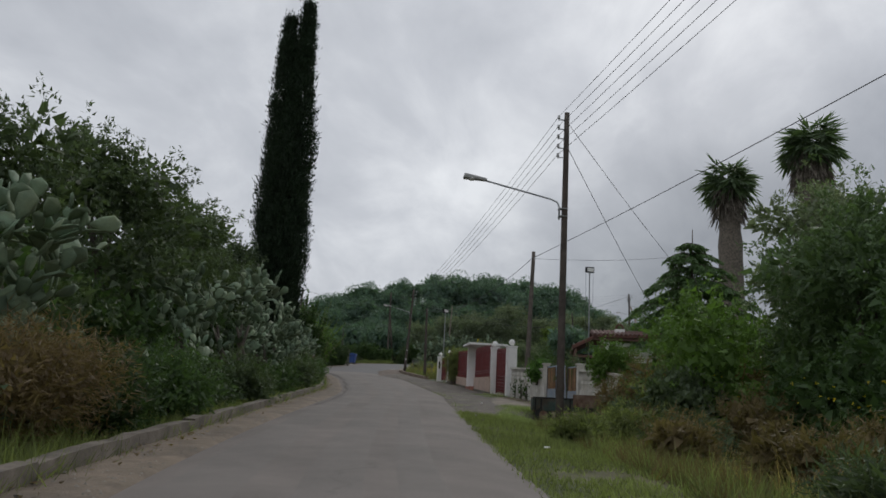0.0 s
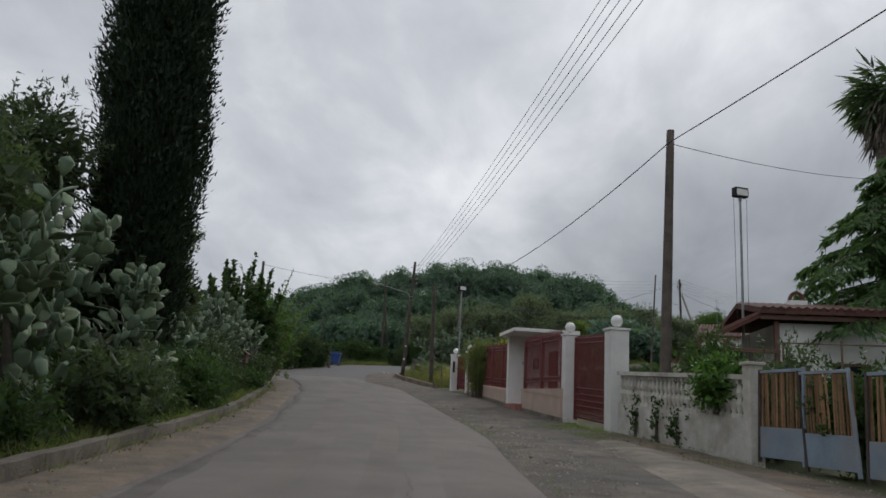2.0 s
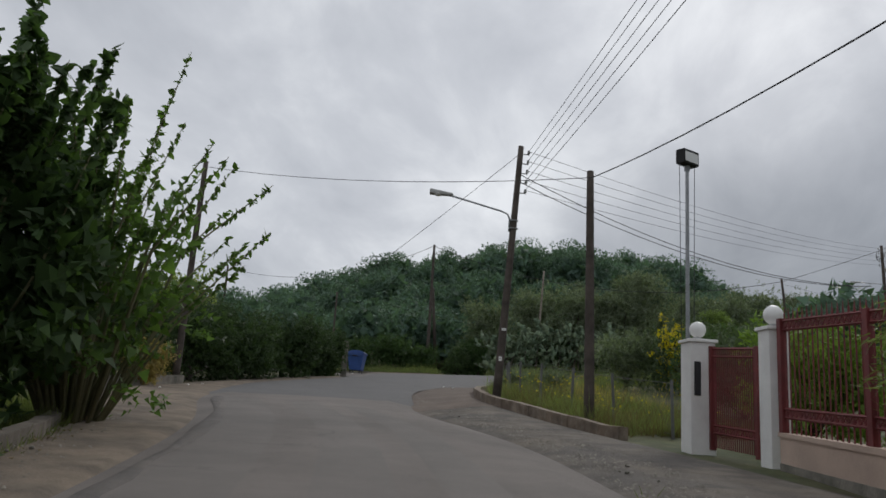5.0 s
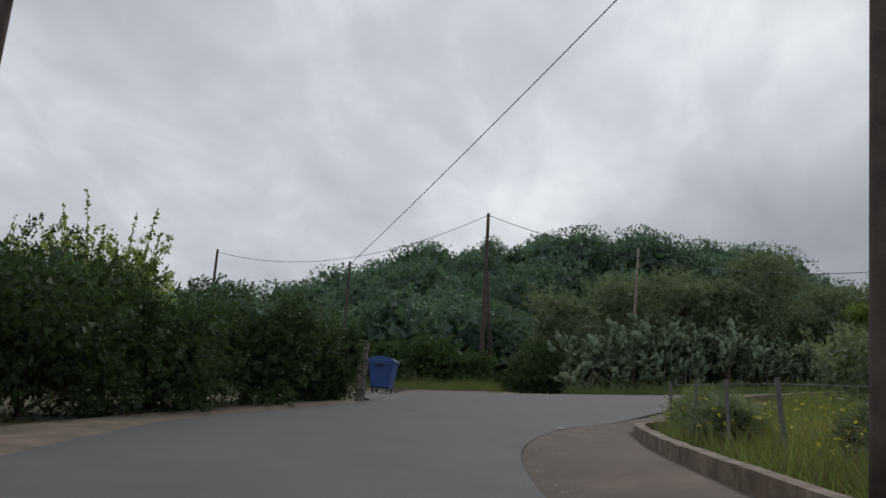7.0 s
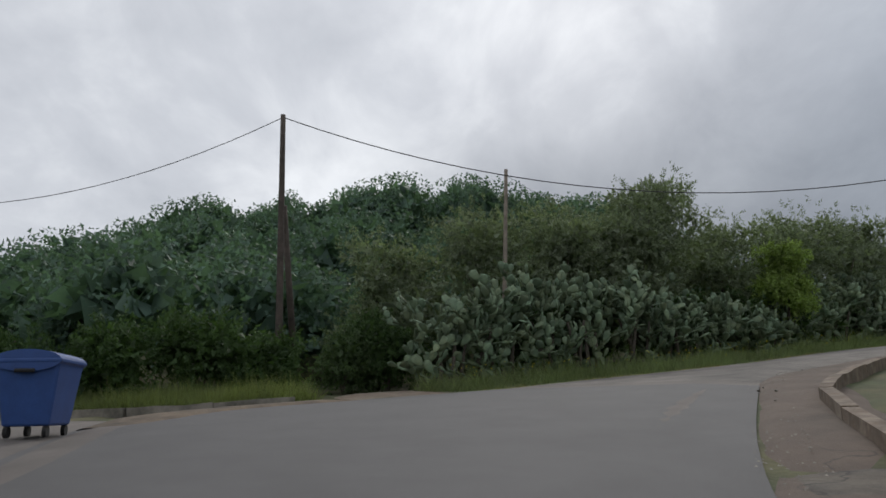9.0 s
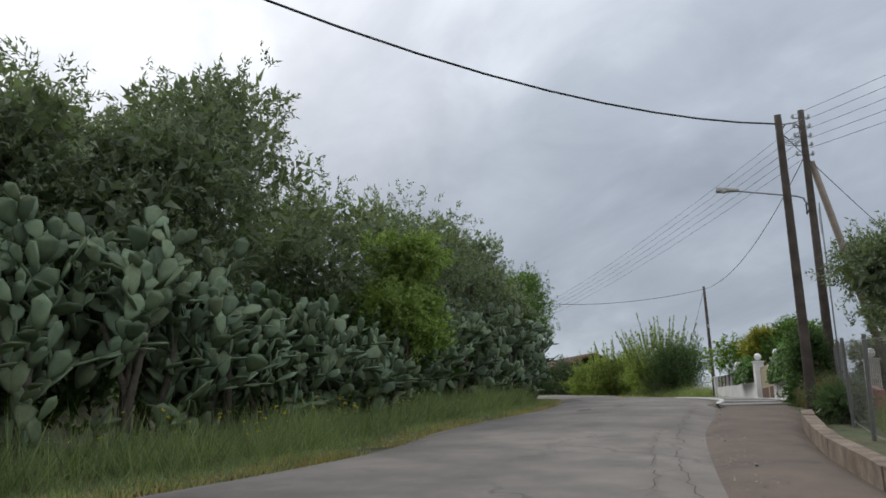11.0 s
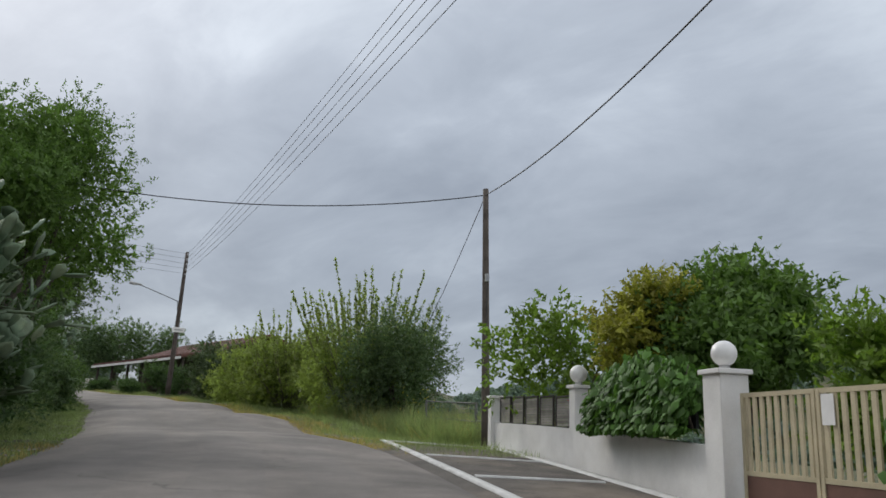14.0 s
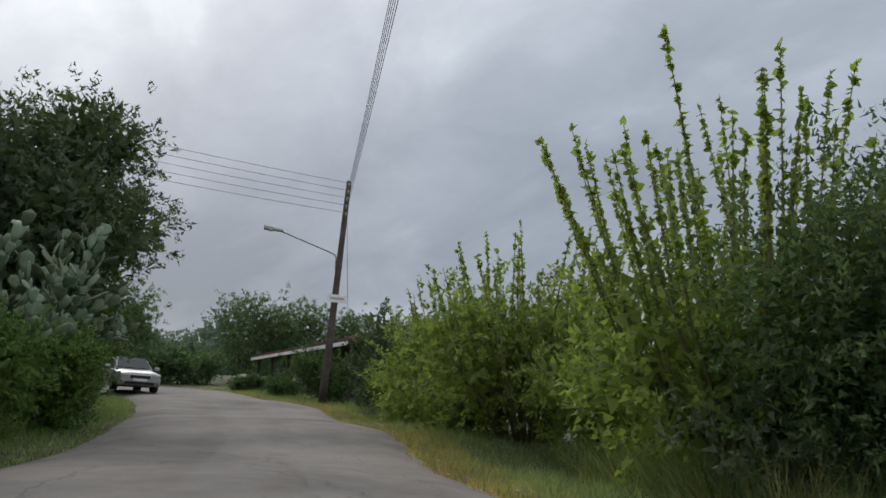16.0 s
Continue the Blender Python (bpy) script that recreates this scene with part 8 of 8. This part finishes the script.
def scatter_bits(name, n, sample, size, mat, label, category, seed, flat=False):
    """Loose bits on the ground: small stones, or flat dead leaves."""
    rng = np.random.default_rng(seed)
    xy = sample(rng, n)
    patch = wave(xy[:, 0], xy[:, 1], 0.5, seed)
    xy = xy[patch > -0.35]
    k = len(xy)
    z = height(xy[:, 0], xy[:, 1]) + 0.015
    c = np.c_[xy, z]
    if flat:
        v, f = cards(c + (0, 0, 0.02), rng.normal(size=(k, 3)) * (1, 1, 0.25), size, size * 0.6, rng, facing=np.array((0, 0, 1.5)))
        return tagged(part(name, np_mesh(name, v, f), mat), label, category, kind="stuff")
    s = size * rng.uniform(0.4, 1.3, (k, 1, 1))
    unit = np.array([(1, 0, 0), (-0.4, 0.9, 0), (-0.6, -0.8, 0), (0.1, 0, 0.8)])
    t = rng.uniform(0, 6.28, k)
    R = np.zeros((k, 3, 3))
    R[:, 0, 0], R[:, 0, 1], R[:, 1, 0], R[:, 1, 1], R[:, 2, 2] = np.cos(t), -np.sin(t), np.sin(t), np.cos(t), 1
    v = (np.einsum("kij,nj->kni", R, unit) * s + c[:, None]).reshape(-1, 3)
    f = (np.array([(0, 1, 3), (1, 2, 3), (2, 0, 3)])[None] + 4 * np.arange(k)[:, None, None]).reshape(-1, 3)
    return tagged(part(name, np_mesh(name, v, f), mat), label, category, kind="stuff")


scatter_bits("kerb_gravel", 2200, along([(x + 0.35, y) for x, y in KERB_L], -0.55, 0.3), 0.022, CONCRETE, "loose gravel in the gutter", "gravel", 41)
scatter_bits("gutter_leaves", 900, along([(x + 0.2, y) for x, y in KERB_L], -0.3, 0.15), 0.07, DRY_LEAF, "dead brown leaves in the gutter", "leaves", 42, True)
scatter_bits("pavement_gravel", 4200, along(RIGHT[5:12], -1.2, 0.15), 0.028, CONCRETE, "loose rubble along the pavement's edge", "gravel", 43)
scatter_bits("gate_gravel", 2600, along([(7.9, 26), (8.0, 33), (8.5, 41)], -1.2, 1.3), 0.026, CONCRETE, "loose rubble before the gates", "gravel", 48)
scatter_bits("gate_leaves", 500, along([(8.6, 34), (8.7, 42), (8.75, 60)], -0.3, 0.5), 0.06, DRY_LEAF, "dead leaves at the foot of the fence", "leaves", 44, True)
scatter_bits("corner_gravel", 900, along(RIGHT[11:20], -0.5, 0.2), 0.02, CONCRETE, "loose gravel along the corner", "gravel", 45)
scatter_bits("verge_gravel", 1800, along(RIGHT[23:29], -0.4, 0.3), 0.022, CONCRETE, "loose gravel at the road's edge", "gravel", 46)
scatter_bits("verge_gravel", 1500, along(LEFT[17:28], -0.3, 0.2), 0.02, CONCRETE, "loose gravel at the road's edge", "gravel", 47)


def make_crack(pts, w, label, seed):
    """A jagged open crack in the asphalt: a thin dark strip of uneven width, with short side branches."""
    rng = np.random.default_rng(seed)
    p = spline(pts, 0.22)
    d = np.gradient(p, axis=0)
    nrm = np.stack([-d[:, 1], d[:, 0]], 1) / (np.linalg.norm(d, axis=1, keepdims=True) + 1e-9)
    p = p + nrm * rng.normal(size=(len(p), 1)) * 0.05
    V, F = [], []

    def strip(q, side, width):
        k, n = sum(len(v) for v in V), len(q)
        for e in (-0.5, 0.5):
            a = q + side * (e * width * rng.uniform(0.35, 1.3, (n, 1)))
            V.append(np.c_[a, height(a[:, 0], a[:, 1]) + 0.052])
        F.extend((k + i, k + i + 1, k + n + i + 1, k + n + i) for i in range(n - 1))

    strip(p, nrm, w)
    for i in range(2, len(p) - 2, 4):
        way = nrm[i] * rng.choice((-1, 1)) + d[i] / np.linalg.norm(d[i]) * rng.normal() * 0.6
        u = np.linspace(0, rng.uniform(0.15, 0.6), 4)[:, None]
        q = p[i] + way * u + rng.normal(size=(4, 2)) * 0.02
        strip(q, np.tile((-way[1], way[0]), (4, 1)), w * 0.6)
    tagged(part("road_crack", np_mesh("road_crack", np.concatenate(V), F), CRACK), label, "crack", kind="structure")


CRACK = material("crack_dirt", (0.07, 0.062, 0.055), 0.95, 0.6, 1.3, 4, 40, 0.3)
make_crack([(2.5, 20.5), (2.75, 24.5), (2.7, 28), (2.9, 31)], 0.009, "thin crack along the middle of the road", 1)
make_crack([(20.5, 102.2), (24, 103.9), (28.5, 105.6), (33, 107.1), (37, 108.4)], 0.017, "branching crack beside the pavement edge", 2)
make_crack([(21.5, 103.2), (24.8, 104.6), (28, 105.8)], 0.014, "branching crack beside the pavement edge", 3)
make_crack([(60.8, 123.2), (63.5, 125.8), (66.2, 128.8)], 0.007, "thin crack in the worn road", 4)
make_crack([(61.8, 122.6), (64.6, 125.0), (67.6, 128.4)], 0.007, "thin crack in the worn road", 5)


def make_patch(x, y, rx, ry, rz, label, seed):
    """A worn dark patch with a ragged outline."""
    rng = np.random.default_rng(seed)
    c, s_ = math.cos(radians(rz)), math.sin(radians(rz))
    a = np.linspace(0, 2 * math.pi, 28, endpoint=False)
    r = rng.normal(size=28)
    r = 1 + 0.2 * (r + np.roll(r, 1) + np.roll(r, 2) + np.roll(r, -1)) / 2
    rings = []
    for k in (0.45, 1.0):
        q = np.stack([rx * k * r * np.cos(a), ry * k * r * np.sin(a)], 1)
        q = np.stack([x + c * q[:, 0] - s_ * q[:, 1], y + s_ * q[:, 0] + c * q[:, 1]], 1)
        rings.append(np.c_[q, height(q[:, 0], q[:, 1]) + 0.048])
    V = np.concatenate([[[x, y, G(x, y) + 0.048]], *rings])
    T = [(0, 1 + i, 1 + (i + 1) % 28) for i in range(28)]
    for i in range(28):
        j = (i + 1) % 28
        T += [(1 + i, 29 + i, 29 + j), (1 + i, 29 + j, 1 + j)]
    tagged(part("asphalt_patch", np_mesh("asphalt_patch", V, T), ASPHALT_EDGE, smooth=True), label, "road", kind="structure")


for k, (x, y, rx, ry, rz) in enumerate([(33.9, 110.4, 0.8, 0.14, 20), (36.6, 110.6, 0.7, 0.13, 15), (6.6, 104.0, 0.9, 0.25, 10)]):
    make_patch(x, y, rx, ry, rz, "dark worn patch in the asphalt", 70 + k)
